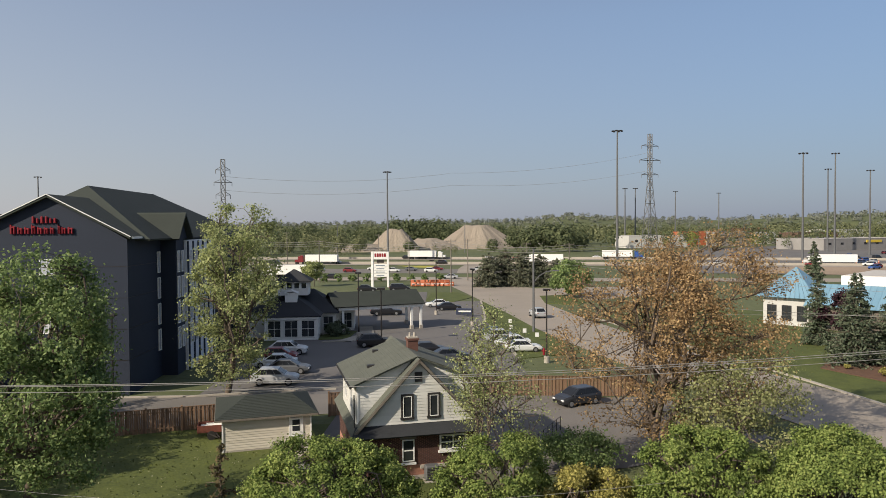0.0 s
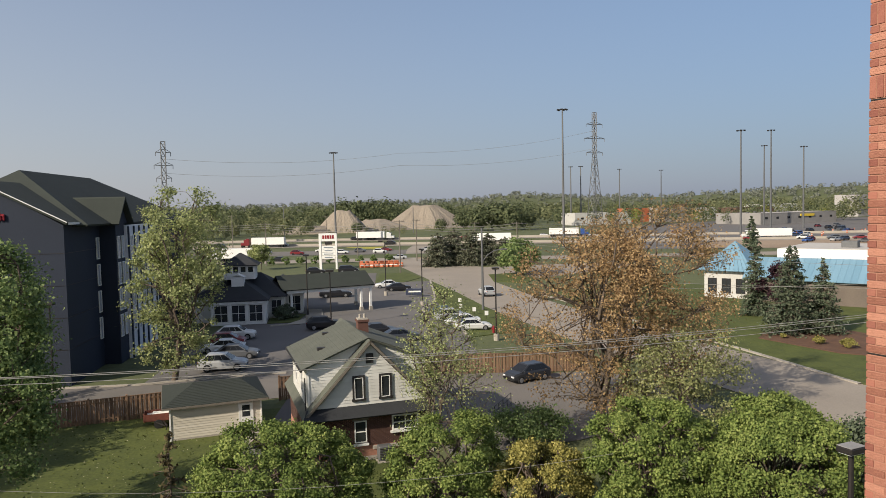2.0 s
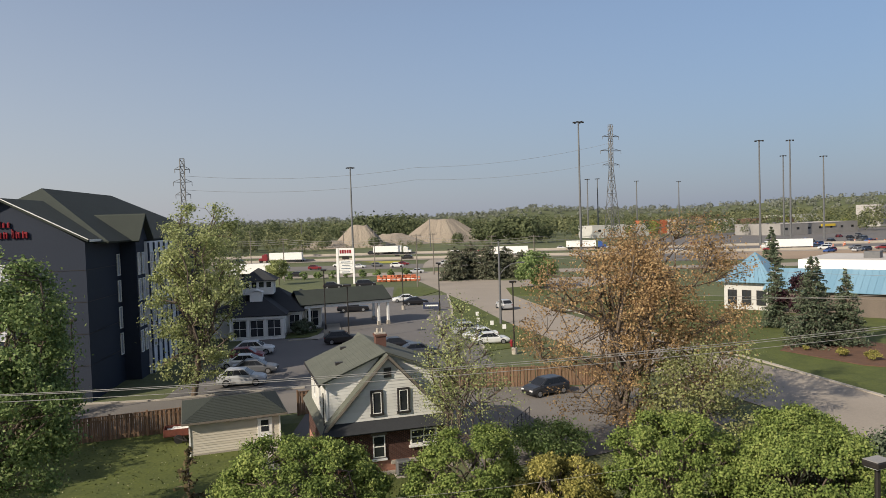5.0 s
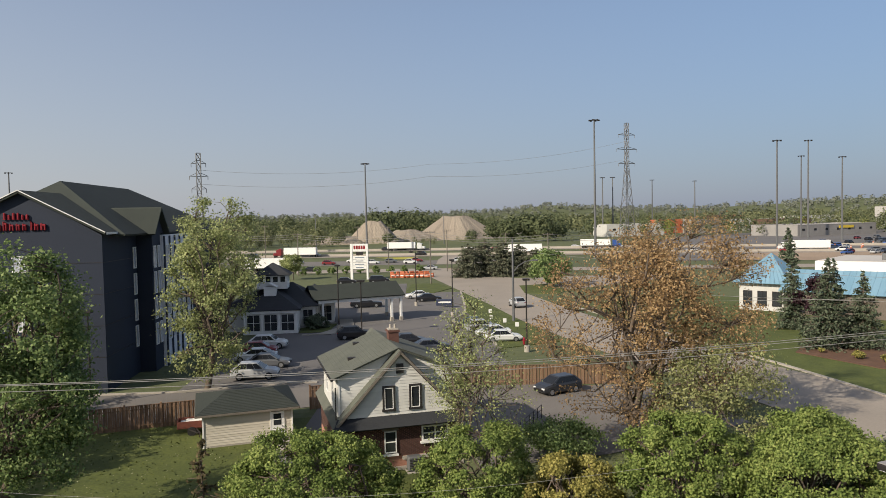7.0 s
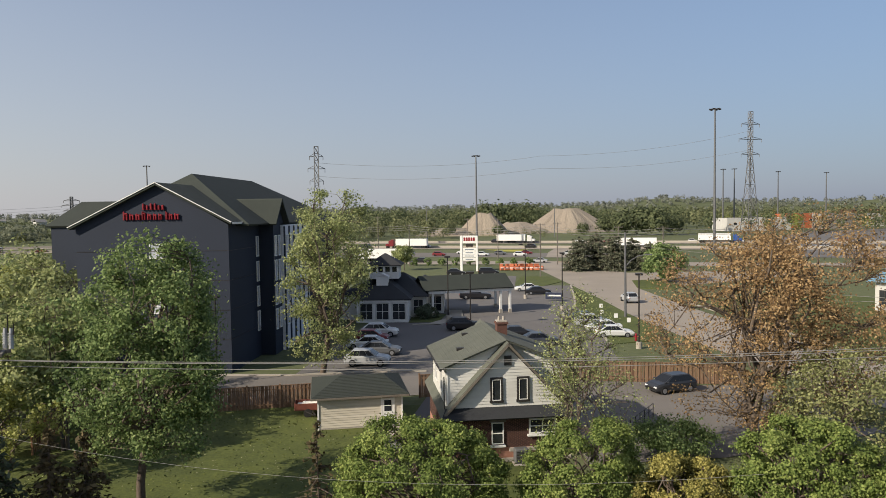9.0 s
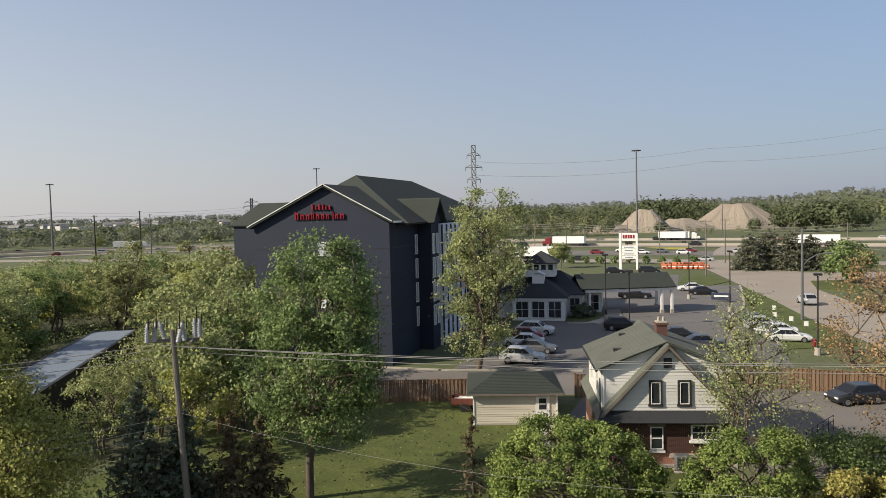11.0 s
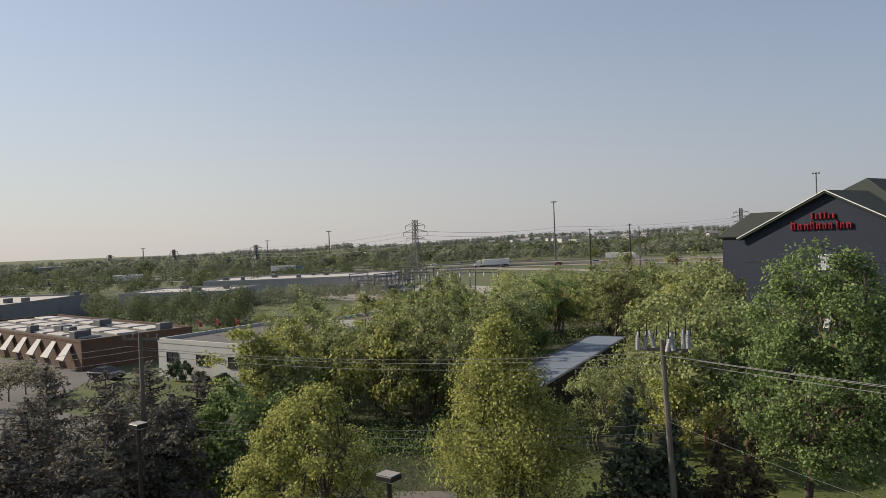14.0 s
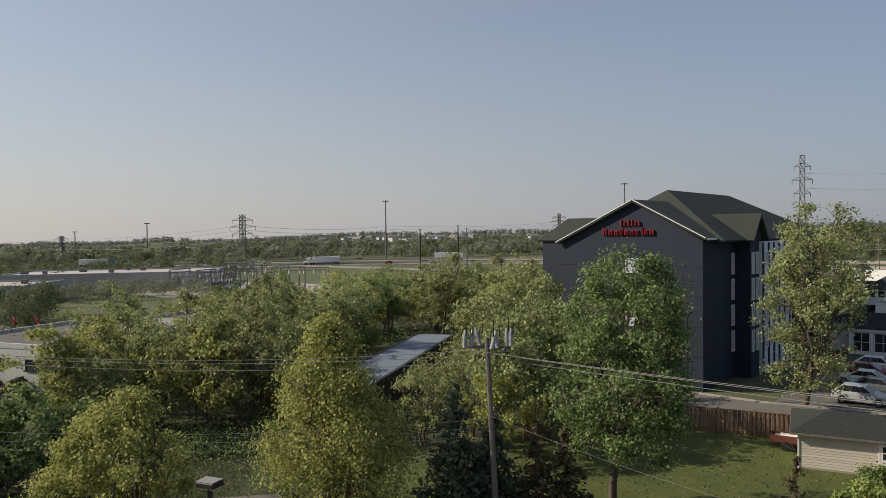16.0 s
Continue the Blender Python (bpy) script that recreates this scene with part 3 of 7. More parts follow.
def hotel():
    ob = thing("hotel", "dark navy stucco hotel with green shingle roofs", "building", at=(-28.9, 67.3, 0), turn=3.0)
    W, E, PX = 15.3, 14.5, -6.9
    bm = B()
    # front block with its gable, side wing, far block
    front = [(0, 0), (0, 9.2), (1.6, 9.2), (1.6, 12), (0.9, 12), (0.9, 44), (-W, 44), (-W, 0)]
    prism(bm, front, 0, E)
    g = [bm.verts.new(p) for p in ((-W, 0, E), (0, 0, E), (PX, 0, E + 4.05))]
    k = [bm.verts.new(p) for p in ((-W, 9, E), (0, 9, E), (PX, 9, E + 4.05))]
    bm.faces.new(g)
    bm.faces.new(k[::-1])
    bm.faces.new((g[0], g[2], k[2], k[0]))
    bm.faces.new((g[1], k[1], k[2], g[2]))
    part("wall", bm, NAVY, ob)
    bm = B()
    prism(bm, [(0.9, 12.02), (1.9, 12.02), (1.9, 24), (0.9, 24)], 0, E - 0.3)
    part("wall", bm, PALE_WALL, ob, "pale stucco bay")
    for y in (12.3, 14.3, 16.3, 18.3, 20.4, 22.6, 23.8):
        bm = B()
        box(bm, (1.96, y, (E - 0.4) / 2), (0.14, 0.34, E - 0.4), bevel=0.02)
        part("pier", bm, NAVY, ob)
    # roofs
    o = 0.55
    bm = B()
    zr, zl, zt = E + 0.28, E - 0.08, E + 4.2
    slab(bm, [(o, -o, zr), (PX, -o, zt), (PX, 12, zt), (o, 12, zr)], 0.25)
    slab(bm, [(-W - o, -o, zl), (PX, -o, zt), (PX, 12, zt), (-W - o, 12, zl)], 0.25)
    part("roof", bm, SHINGLE, ob)
    bm = B()
    a, b = Vector((-W / 2 - 0.2, 10.5, E + 5.6)), Vector((-W / 2 - 0.2, 31, E + 5.6))
    slab(bm, [(1.4, 2.0, E), a, b, (1.4, 45, E)], 0.2)
    slab(bm, [(-W - 0.6, 2.0, E), a, b, (-W - 0.6, 45, E)], 0.2)
    slab(bm, [(1.4, 2.0, E), (-W - 0.6, 2.0, E), a], 0.2)
    slab(bm, [(1.4, 45, E), (-W - 0.6, 45, E), b], 0.2)
    part("roof", bm, SHINGLE, ob)
    bm = B()
    r0, r1 = Vector((-5, 11.0, E + 2.7)), Vector((2.2, 11.0, E + 2.7))
    slab(bm, [r0, r1, (2.2, 8.4, E - 0.1), (-1.5, 8.4, E - 0.1)], 0.2)
    slab(bm, [r0, r1, (2.2, 13.8, E - 0.1), (-1.5, 13.8, E - 0.1)], 0.2)
    part("roof", bm, SHINGLE, ob)
    bm = B()
    t = [bm.verts.new(p) for p in ((1.62, 9.0, E - 0.1), (1.62, 13.2, E - 0.1), (1.62, 11.0, E + 2.5))]
    q = [bm.verts.new(p) for p in ((1.3, 9.0, E - 0.1), (1.3, 13.2, E - 0.1), (1.3, 11.0, E + 2.5))]
    bm.faces.new(t)
    bm.faces.new(q[::-1])
    for i in range(3):
        bm.faces.new((t[i], t[(i + 1) % 3], q[(i + 1) % 3], q[i]))
    part("gable", bm, NAVY, ob)
    # left wing roof, seen over the eave
    bm = B()
    slab(bm, [(-W - 8.2, 8, E), (-W - 6.8, 13, E + 2.7), (-W / 2, 13, E + 2.7), (-W / 2, 8, E)], 0.2)
    slab(bm, [(-W - 8.2, 18, E), (-W - 6.8, 13, E + 2.7), (-W / 2, 13, E + 2.7), (-W / 2, 18, E)], 0.2)
    slab(bm, [(-W - 8.2, 8, E), (-W - 8.2, 18, E), (-W - 6.8, 13, E + 2.7)], 0.2)
    part("roof", bm, SHINGLE, ob)
    bm = B()
    box(bm, (-W - 3.85, 13, E / 2), (7.68, 9.4, E - 0.1))
    part("wall", bm, NAVY, ob)
    # white rake and eave boards
    bm = B()
    for x0, z0 in ((o, zr), (-W - o, zl)):
        slab(bm, [(x0, -o - 0.06, z0 + 0.02), (PX, -o - 0.06, zt + 0.02), (PX, -o, zt + 0.02), (x0, -o, z0 + 0.02)], 0.08)
    box(bm, (o + 0.05, 4.4, zr - 0.12), (0.1, 9.6, 0.2))
    part("trim", bm, WHITE, ob, "white eave boards")
    # window columns
    for z in (3.9, 6.6, 9.3, 12.0):
        window_on(ob, 1.4, 1.5, (-7.2, -0.03, z), 0, pane=CURTAIN)
        window_on(ob, 0.8, 2.2, (0.03, 8.5, z), 90, pane_split=1, mull=False, pane=CURTAIN)
        window_on(ob, 0.8, 2.3, (1.63, 9.9, z), 90, pane_split=1, mull=False, pane=CURTAIN)
        window_on(ob, 0.8, 2.3, (1.63, 11.3, z), 90, pane_split=1, mull=False, pane=CURTAIN)
        for y in (13.4, 15.2, 17.4, 19.2, 21.5):
            window_on(ob, 1.3, 2.3, (1.93, y, z), 90, pane_split=2, pane=CURTAIN)
    # thin score lines of the stucco
    bm = B()
    for z in (3.3, 6.2, 9.1, 12.0):
        box(bm, (-W / 2, -0.012, z), (W - 0.05, 0.02, 0.05))
        box(bm, (0.012, 4.6, z), (0.02, 9.0, 0.05))
    part("joint", bm, DARK_STEEL, ob)
    # red sign: a small upper row and a large lower row of plain bars
    rr = random.Random(4)
    x = -8.45
    for i in range(6):
        w = rr.uniform(0.22, 0.36)
        bm = B()
        hh = 0.62 if i in (0, 2, 3) else 0.46
        box(bm, (x + w / 2, -0.12, E + 1.55 + hh / 2), (w * 0.8, 0.2, hh), bevel=0.06)
        box(bm, (x + w / 2, -0.12, E + 1.58), (w * 0.9, 0.18, 0.08), bevel=0.03)
        part("sign_bar", bm, RED_SIGN, ob, "red sign bar")
        x += w + 0.14
    x = -10.4
    for i in range(10):
        w = rr.uniform(0.36, 0.52) * (0.5 if i == 7 else 1)
        bm = B()
        hh = 0.86 if i in (0, 3, 7) else 0.64
        box(bm, (x + w * 0.22, -0.12, E + 0.55 + hh / 2), (w * 0.36, 0.2, hh), bevel=0.05)
        box(bm, (x + w * 0.78, -0.12, E + 0.55 + hh * 0.42), (w * 0.3, 0.2, hh * 0.84), bevel=0.05)
        box(bm, (x + w / 2, -0.12, E + 0.55 + hh * 0.75), (w * 0.9, 0.17, 0.16), bevel=0.03)
        part("sign_bar", bm, RED_SIGN, ob, "red sign bar")
        x += w + (0.32 if i == 6 else 0.14)
    return ob


hotel()

# ---- brick house, garage, fences ----
def boards(parent, name, material, width_at, z0, z1, step, y, x_of=None, thick=0.035):
    """Lap siding: one board after another up a wall; width_at(z) gives the ends of a board at its lower and upper edge."""
    z = z0
    while z < z1 - 0.03:
        zt = min(z + step, z1)
        (a, b), (c, d) = width_at(z), width_at(zt)
        bm = B()
        lo = [bm.verts.new((a, y - thick, z)), bm.verts.new((b, y - thick, z)), bm.verts.new((d, y - 0.012, zt)), bm.verts.new((c, y - 0.012, zt))]
        hi = [bm.verts.new((a, y + 0.01, z)), bm.verts.new((b, y + 0.01, z)), bm.verts.new((d, y + 0.01, zt)), bm.verts.new((c, y + 0.01, zt))]
        bm.faces.new(lo)
        bm.faces.new(hi[::-1])
        for i in range(4):
            bm.faces.new((lo[i], hi[i], hi[(i + 1) % 4], lo[(i + 1) % 4]))
        part(name, bm, material, parent)
        z = zt


def courses(parent, e0, e1, r0, r1, material, step=0.26, lift=0.03):
    """Shingle courses from the eave e0-e1 up to the ridge r0-r1, each lapping the one below."""
    e0, e1, r0, r1 = (Vector(p) for p in (e0, e1, r0, r1))
    n = max(2, int(((r0 + r1) / 2 - (e0 + e1) / 2).length / step))
    nrm = (e1 - e0).cross(r0 - e0 if (r0 - e0).length > 0.1 else r1 - e0).normalized()
    if nrm.z < 0:
        nrm = -nrm
    for i in range(n):
        a, b = i / n, (i + 1.15) / n if i < n - 1 else 1.0
        q = [e0.lerp(r0, a) + nrm * lift, e1.lerp(r1, a) + nrm * lift, e1.lerp(r1, b) + nrm * 0.006, e0.lerp(r0, b) + nrm * 0.006]
        bm = B()
        slab(bm, q, 0.022)
        part("shingle_course", bm, material, parent)


def house():
    ob = thing("house", "old brown brick house with white gable and grey-green roof", "house", at=(-5.4, 43.05, 0), turn=14.0)
    W, PK, ZE, L = 8.4, 7.46, 2.95, 9.6
    C = W / 2
    sl = (PK - ZE) / C
    bm = B()
    prism(bm, [(0.35, 0.35), (W - 0.35, 0.35), (W - 0.35, L), (0.35, L)], 0, 2.80)
    part("wall", bm, MORTAR, ob, "brick ground floor")
    # brick courses of the front and the left side
    row = 0
    z = 0.9
    bm = B()
    while z < 2.72:
        x = 0.35 + (0.12 if row % 2 else 0)
        while x < W - 0.45:
            w = min(0.23, W - 0.36 - x)
            box(bm, (x + w / 2, 0.345, z + 0.032), (w - 0.012, 0.03, 0.062))
            x += 0.24
        y = 0.36 + (0.12 if row % 2 else 0)
        while y < L - 0.3:
            box(bm, (0.345, y + 0.115, z + 0.032), (0.03, 0.225, 0.062))
            y += 0.24
        z += 0.075
        row += 1
    tagged(part("brickwork", bm, HOUSE_BRICK, ob, "weathered brown-red bricks"), kind="stuff")
    # gable triangle and back
    for y0, y1 in ((0.37, 0.6), (L - 0.2, L)):
        bm = B()
        a = [bm.verts.new((x, y0, z)) for x, z in ((0.30, 2.82), (W - 0.30, 2.82), (W - 0.3, 3.1), (C, PK - 0.16), (0.3, 3.1))]
        b = [bm.verts.new((x, y1, z)) for x, z in ((0.30, 2.82), (W - 0.30, 2.82), (W - 0.3, 3.1), (C, PK - 0.16), (0.3, 3.1))]
        bm.faces.new(a)
        bm.faces.new(b[::-1])
        for i in range(5):
            bm.faces.new((a[i], a[(i + 1) % 5], b[(i + 1) % 5], b[i]))
        part("gable_wall", bm, SIDING, ob)
    boards(ob, "siding_board", SIDING, lambda z: (C - (PK - 0.12 - z) / sl, C + (PK - 0.12 - z) / sl), 3.45, PK - 0.2, 0.19, 0.365)
    # pent roof over the ground floor
    bm = B()
    slab(bm, [(-0.05, -0.35, 2.88), (W + 0.05, -0.35, 2.88), (W - 0.3, 0.36, 3.45), (0.3, 0.36, 3.45)], 0.10)
    part("pent_roof", bm, SHINGLE_BLACK, ob, "dark pent roof")
    # main roof slopes
    for s in (0, 1):
        x0 = 0.0 if s == 0 else W
        bm = B()
        slab(bm, [(x0, 0, ZE), (C, 0, PK), (C, L + 0.3, PK), (x0, L + 0.3, ZE)], 0.12)
        part("roof", bm, HOUSE_ROOF, ob)
        e = [(x0, 0.0, ZE), (x0, L + 0.3, ZE), (C, 0.0, PK), (C, L + 0.3, PK)]
        courses(ob, e[0], e[1], e[2], e[3], HOUSE_ROOF)
        # shed dormer
        xd = 0.48 if s == 0 else W - 0.48
        ze = 6.04
        xe = xd - 0.42 if s == 0 else xd + 0.42
        k = (PK + 0.06 - ze) / abs(C - xd)
        zo = ze - k * 0.42
        bm = B()
        slab(bm, [(xe, 0.55, zo), (C, 0.55, PK + 0.06), (C, 8.3, PK + 0.06), (xe, 8.3, zo)], 0.1)
        part("dormer_roof", bm, HOUSE_ROOF, ob)
        courses(ob, (xe, 0.5, zo), (xe, 8.35, zo), (C, 0.5, PK + 0.06), (C, 8.35, PK + 0.06), HOUSE_ROOF)
        bm = B()
        pts = [(xd, 3.0), (C, PK - 0.3), (C, PK - 0.06), (xd, ze - 0.1)]
        for y0, y1 in ((0.95, 1.1), (7.8, 7.95)):
            a = [bm.verts.new((x, y0, z)) for x, z in pts]
            b = [bm.verts.new((x, y1, z)) for x, z in pts]
            bm.faces.new(a)
            bm.faces.new(b[::-1])
            for i in range(4):
                bm.faces.new((a[i], a[(i + 1) % 4], b[(i + 1) % 4], b[i]))
        box(bm, (xd, 4.45, (3.0 + ze) / 2 - 0.05), (0.12, 6.9, ze - 3.1))
        part("dormer_wall", bm, SIDING, ob)
        def span(z, s=s, xd=xd, ze=ze, k=k):
            inner = C - (PK - 0.05 - z) / sl if s == 0 else C + (PK - 0.05 - z) / sl
            outer = xd if z <= ze - 0.1 else (xd + (z - ze + 0.1) / k if s == 0 else xd - (z - ze + 0.1) / k)
            return (outer, inner) if s == 0 else (inner, outer)
        boards(ob, "siding_board", SIDING, span, 3.35, PK - 0.35, 0.19, 0.95)
        bm = B()
        box(bm, (xd + (0.04 if s == 0 else -0.04), 0.93, 4.4), (0.10, 0.1, 2.3))
        part("corner_board", bm, WHITE, ob)
        bm = B()
        box(bm, (xe, 4.4, zo - 0.06), (0.12, 7.9, 0.14))
        part("gutter", bm, DARK_TRIM, ob, "dark gutter")
        # rake boards: a pale one above a dark one
        bm = B()
        slab(bm, [(x0, -0.06, ZE - 0.02), (C, -0.06, PK - 0.02), (C, 0.02, PK - 0.02), (x0, 0.02, ZE - 0.02)], 0.14)
        part("rake_board", bm, TRIM_TAN, ob, "weathered rake board")
        bm = B()
        q = 0.22
        slab(bm, [(x0, 0.0, ZE - q), (C, 0.0, PK - q), (C, 0.34, PK - q), (x0, 0.34, ZE - q)], 0.05)
        part("soffit", bm, DARK_TRIM, ob)
        for yw in (2.6, 5.4):
            window_on(ob, 0.9, 1.3, (xd + (-0.08 if s == 0 else 0.08), yw, 4.75), -90 if s == 0 else 90, pane_split=1)
    # gable windows with wide dark frames
    for x in (3.48, 5.15):
        w = window_on(ob, 0.54, 1.30, (x, 0.30, 4.50), 0, pane_split=1, t=0.035, mull=False)
        bm = B()
        for cx, cz, sx, sz in ((0, 0.71, 0.78, 0.13), (0, -0.72, 0.86, 0.15), (-0.33, 0, 0.12, 1.30), (0.33, 0, 0.12, 1.30)):
            box(bm, (cx, 0.0, cz), (sx, 0.12, sz))
        part("casing", bm, DARK_TRIM, w, "dark wooden casing")
    bm = B()
    box(bm, (C, 0.30, 6.30), (0.46, 0.1, 0.60))
    part("vent", bm, DARK_TRIM, ob, "dark louvred attic vent")
    # ground floor openings
    w = window_on(ob, 0.75, 1.35, (3.52, 0.30, 1.80), 0, pane_split=1, t=0.06)
    bm = B()
    box(bm, (0, -0.04, -0.80), (0.95, 0.22, 0.12), bevel=0.01)
    part("sill", bm, WHITE, w)
    bm = B()
    box(bm, (0, -0.02, 0.78), (1.0, 0.12, 0.16), bevel=0.01)
    part("lintel", bm, TRIM_TAN, w)
    w = window_on(ob, 1.7, 0.95, (6.35, 0.30, 2.15), 0, pane_split=2)
    bm = B()
    box(bm, (0, -0.04, -0.56), (1.9, 0.2, 0.12))
    part("sill", bm, WHITE, w)
    w = window_on(ob, 1.0, 0.35, (5.1, 0.30, 0.35), 0, mull=False)
    bm = B()
    box(bm, (5.1, 0.26, 0.75), (1.7, 0.16, 0.2))
    part("lintel", bm, CONCRETE, ob)
    bm = B()
    box(bm, (W / 2, 0.28, 0.08), (W - 0.5, 0.2, 0.3))
    part("foundation", bm, CONCRETE, ob)
    # chimney
    bm = B()
    box(bm, (C + 0.42, 4.2, 7.3), (0.68, 0.68, 1.5))
    box(bm, (C + 0.42, 4.2, 8.05), (0.80, 0.80, 0.14))
    ch = part("chimney", bm, HOUSE_BRICK, ob, "red brick chimney")
    bm = B()
    box(bm, (C + 0.42, 4.2, 8.16), (0.66, 0.66, 0.10))
    part("cap", bm, CONCRETE, ch)
    for dx in (-0.15, 0.16):
        bm = B()
        tube(bm, (C + 0.42 + dx, 4.2, 8.2), (C + 0.42 + dx, 4.2, 8.48), 0.09, 0.07, 10)
        part("flue", bm, CONCRETE, ch, "pale clay flue")
    for x, y in ((1.7, 3.2), (2.6, 6.8)):
        zz = 5.95 + (x - 0.25) * 0.38
        bm = B()
        box(bm, (x, y, zz + 0.05), (0.5, 0.35, 0.18))
        part("roof_vent", bm, DARK_TRIM, ob)
    bm = B()
    tube(bm, (0.28, 0.30, 0.1), (0.28, 0.30, 2.75), 0.05, n=6)
    tube(bm, (0.3, 0.86, 3.3), (0.3, 0.86, 5.3), 0.04, n=6)
    part("downpipe", bm, DARK_TRIM, ob)
    return ob


house()


def ac_unit():
    ob = thing("air_conditioner", "grey air conditioner standing against the brick wall", "appliance", at=(-0.62, 43.95, 0.0), turn=14)
    bm = B()
    box(bm, (0, 0, 0.55), (0.85, 0.6, 0.9), bevel=0.05)
    part("case", bm, STEEL, ob)
    bm = B()
    for i in range(7):
        box(bm, (0, -0.31, 0.25 + i * 0.1), (0.7, 0.03, 0.03))
    part("grille", bm, DARK_STEEL, ob)
    bm = B()
    box(bm, (0, 0, 0.05), (1.0, 0.8, 0.1))
    part("base", bm, CONCRETE, ob)


ac_unit()


def garage():
    ob = thing("garage", "small cream-sided garage with hipped shingle roof", "garage", at=(-15.1, 49.65, 0), turn=16.5)
    W, D, Hh = 6.1, 6.2, 2.42
    bm = B()
    box(bm, (W / 2, D / 2, Hh / 2), (W, D, Hh))
    part("wall", bm, CREAM, ob)
    boards(ob, "siding_board", CREAM, lambda z: (0.02, 4.55), 0.15, Hh, 0.17, 0.0)
    boards(ob, "siding_board", CREAM, lambda z: (5.50, W), 0.15, Hh, 0.17, 0.0)
    boards(ob, "siding_board", CREAM, lambda z: (4.55, 5.50), 2.10, Hh, 0.17, 0.0)
    bm = B()
    box(bm, (W / 2, D / 2, 0.07), (W + 0.08, D + 0.08, 0.14))
    part("foundation", bm, CONCRETE, ob)
    o = 0.42
    ze, zr = Hh - 0.02, Hh + 0.80
    e = [Vector((-o, -o, ze)), Vector((W + o, -o, ze)), Vector((W + o, D + o, ze)), Vector((-o, D + o, ze))]
    r0, r1 = Vector((1.8, D / 2, zr)), Vector((W - 1.2, D / 2, zr))
    bm = B()
    for q in ((e[0], e[1], r1, r0), (e[2], e[3], r0, r1), (e[1], e[2], r1), (e[3], e[0], r0)):
        slab(bm, q, 0.1)
    part("roof", bm, SHINGLE, ob)
    courses(ob, e[0], e[1], r0, r1, SHINGLE, 0.24)
    courses(ob, e[1], e[2], r1, r1, SHINGLE, 0.24)
    courses(ob, e[3], e[0], r0, r0, SHINGLE, 0.24)
    bm = B()
    box(bm, (W / 2, -o - 0.03, ze - 0.07), (W + 2 * o, 0.06, 0.13))
    box(bm, (W + o + 0.03, D / 2, ze - 0.07), (0.06, D + 2 * o, 0.13))
    box(bm, (-o - 0.03, D / 2, ze - 0.07), (0.06, D + 2 * o, 0.13))
    part("fascia", bm, TRIM_TAN, ob)
    dr = new("door")
    dr.parent = ob
    dr.matrix_basis = pose(5.02, -0.03, 1.1)
    bm = B()
    box(bm, (0, 0, 0), (0.85, 0.08, 2.0), bevel=0.01)
    box(bm, (0, -0.03, -0.55), (0.55, 0.05, 0.6), bevel=0.02)
    part("leaf", bm, WHITE, dr, "white panelled door leaf")
    bm = B()
    box(bm, (0, -0.045, 0.45), (0.52, 0.02, 0.8))
    part("pane", bm, GLASS, dr)
    bm = B()
    for x in (-0.455, 0.455):
        box(bm, (x, 0, 0.03), (0.08, 0.1, 2.12))
    box(bm, (0, -0.055, 0.45), (0.5, 0.02, 0.05))
    part("casing", bm, WHITE, dr)
    bm = B()
    tube(bm, (0.33, -0.05, -0.05), (0.33, -0.12, -0.05), 0.035, n=8)
    part("knob", bm, STEEL, dr)
    for x in (0.05, W - 0.05):
        bm = B()
        box(bm, (x, -0.03, Hh / 2), (0.1, 0.1, Hh - 0.05))
        part("corner_board", bm, WHITE, ob)


garage()
FENCE_DATA = {}


def fence(label, line, h=1.8, material=None, pitch=0.155, group="wooden fence"):
    """Upright boards along a line, with posts and rails."""
    ob = thing("fence", label, "fence", group)
    m = material or FENCE_WOOD
    if m.name not in FENCE_DATA:
        bm = B()
        box(bm, (0, 0, h / 2), (0.14, 0.022, h), bevel=0.006)
        FENCE_DATA[m.name] = mesh_of("board", bm, m)
    rr = random.Random(len(line) * 7 + int(line[0][0] * 3))
    for (x0, y0), (x1, y1) in zip(line, line[1:]):
        a, b = Vector((x0, y0, 0)), Vector((x1, y1, 0))
        d = (b - a)
        n = int(d.length / pitch)
        ang = math.degrees(math.atan2(d.y, d.x))
        for i in range(n):
            p = a + d * ((i + 0.5) / n)
            o = new("board", FENCE_DATA[m.name])
            o.parent = ob
            off = 0.03 if i % 2 else -0.03
            s = pose(p.x - d.normalized().y * off, p.y + d.normalized().x * off, 0.04 + rr.uniform(-0.02, 0.02), 0, rr.uniform(-0.5, 0.5), ang)
            o.matrix_basis = s @ Matrix.Diagonal((1, 1, h / 1.8, 1))
        k = max(1, round(d.length / 2.4))
        for i in range(k + 1):
            p = a + d * (i / k)
            bm = B()
            box(bm, (p.x, p.y, h / 2 + 0.06), (0.12, 0.12, h + 0.12), ang, 0.01)
            box(bm, (p.x, p.y, h + 0.15), (0.16, 0.16, 0.05), ang, 0.01)
            part("post", bm, m, ob)
        for z in (0.35, h - 0.25):
            bm = B()
            box(bm, ((a.x + b.x) / 2, (a.y + b.y) / 2, z), (d.length, 0.05, 0.09), ang)
            part("rail", bm, m, ob)
        bm = B()
        box(bm, ((a.x + b.x) / 2, (a.y + b.y) / 2, h + 0.055), (d.length, 0.13, 0.03), ang)
        part("cap_rail", bm, m, ob)
    return ob


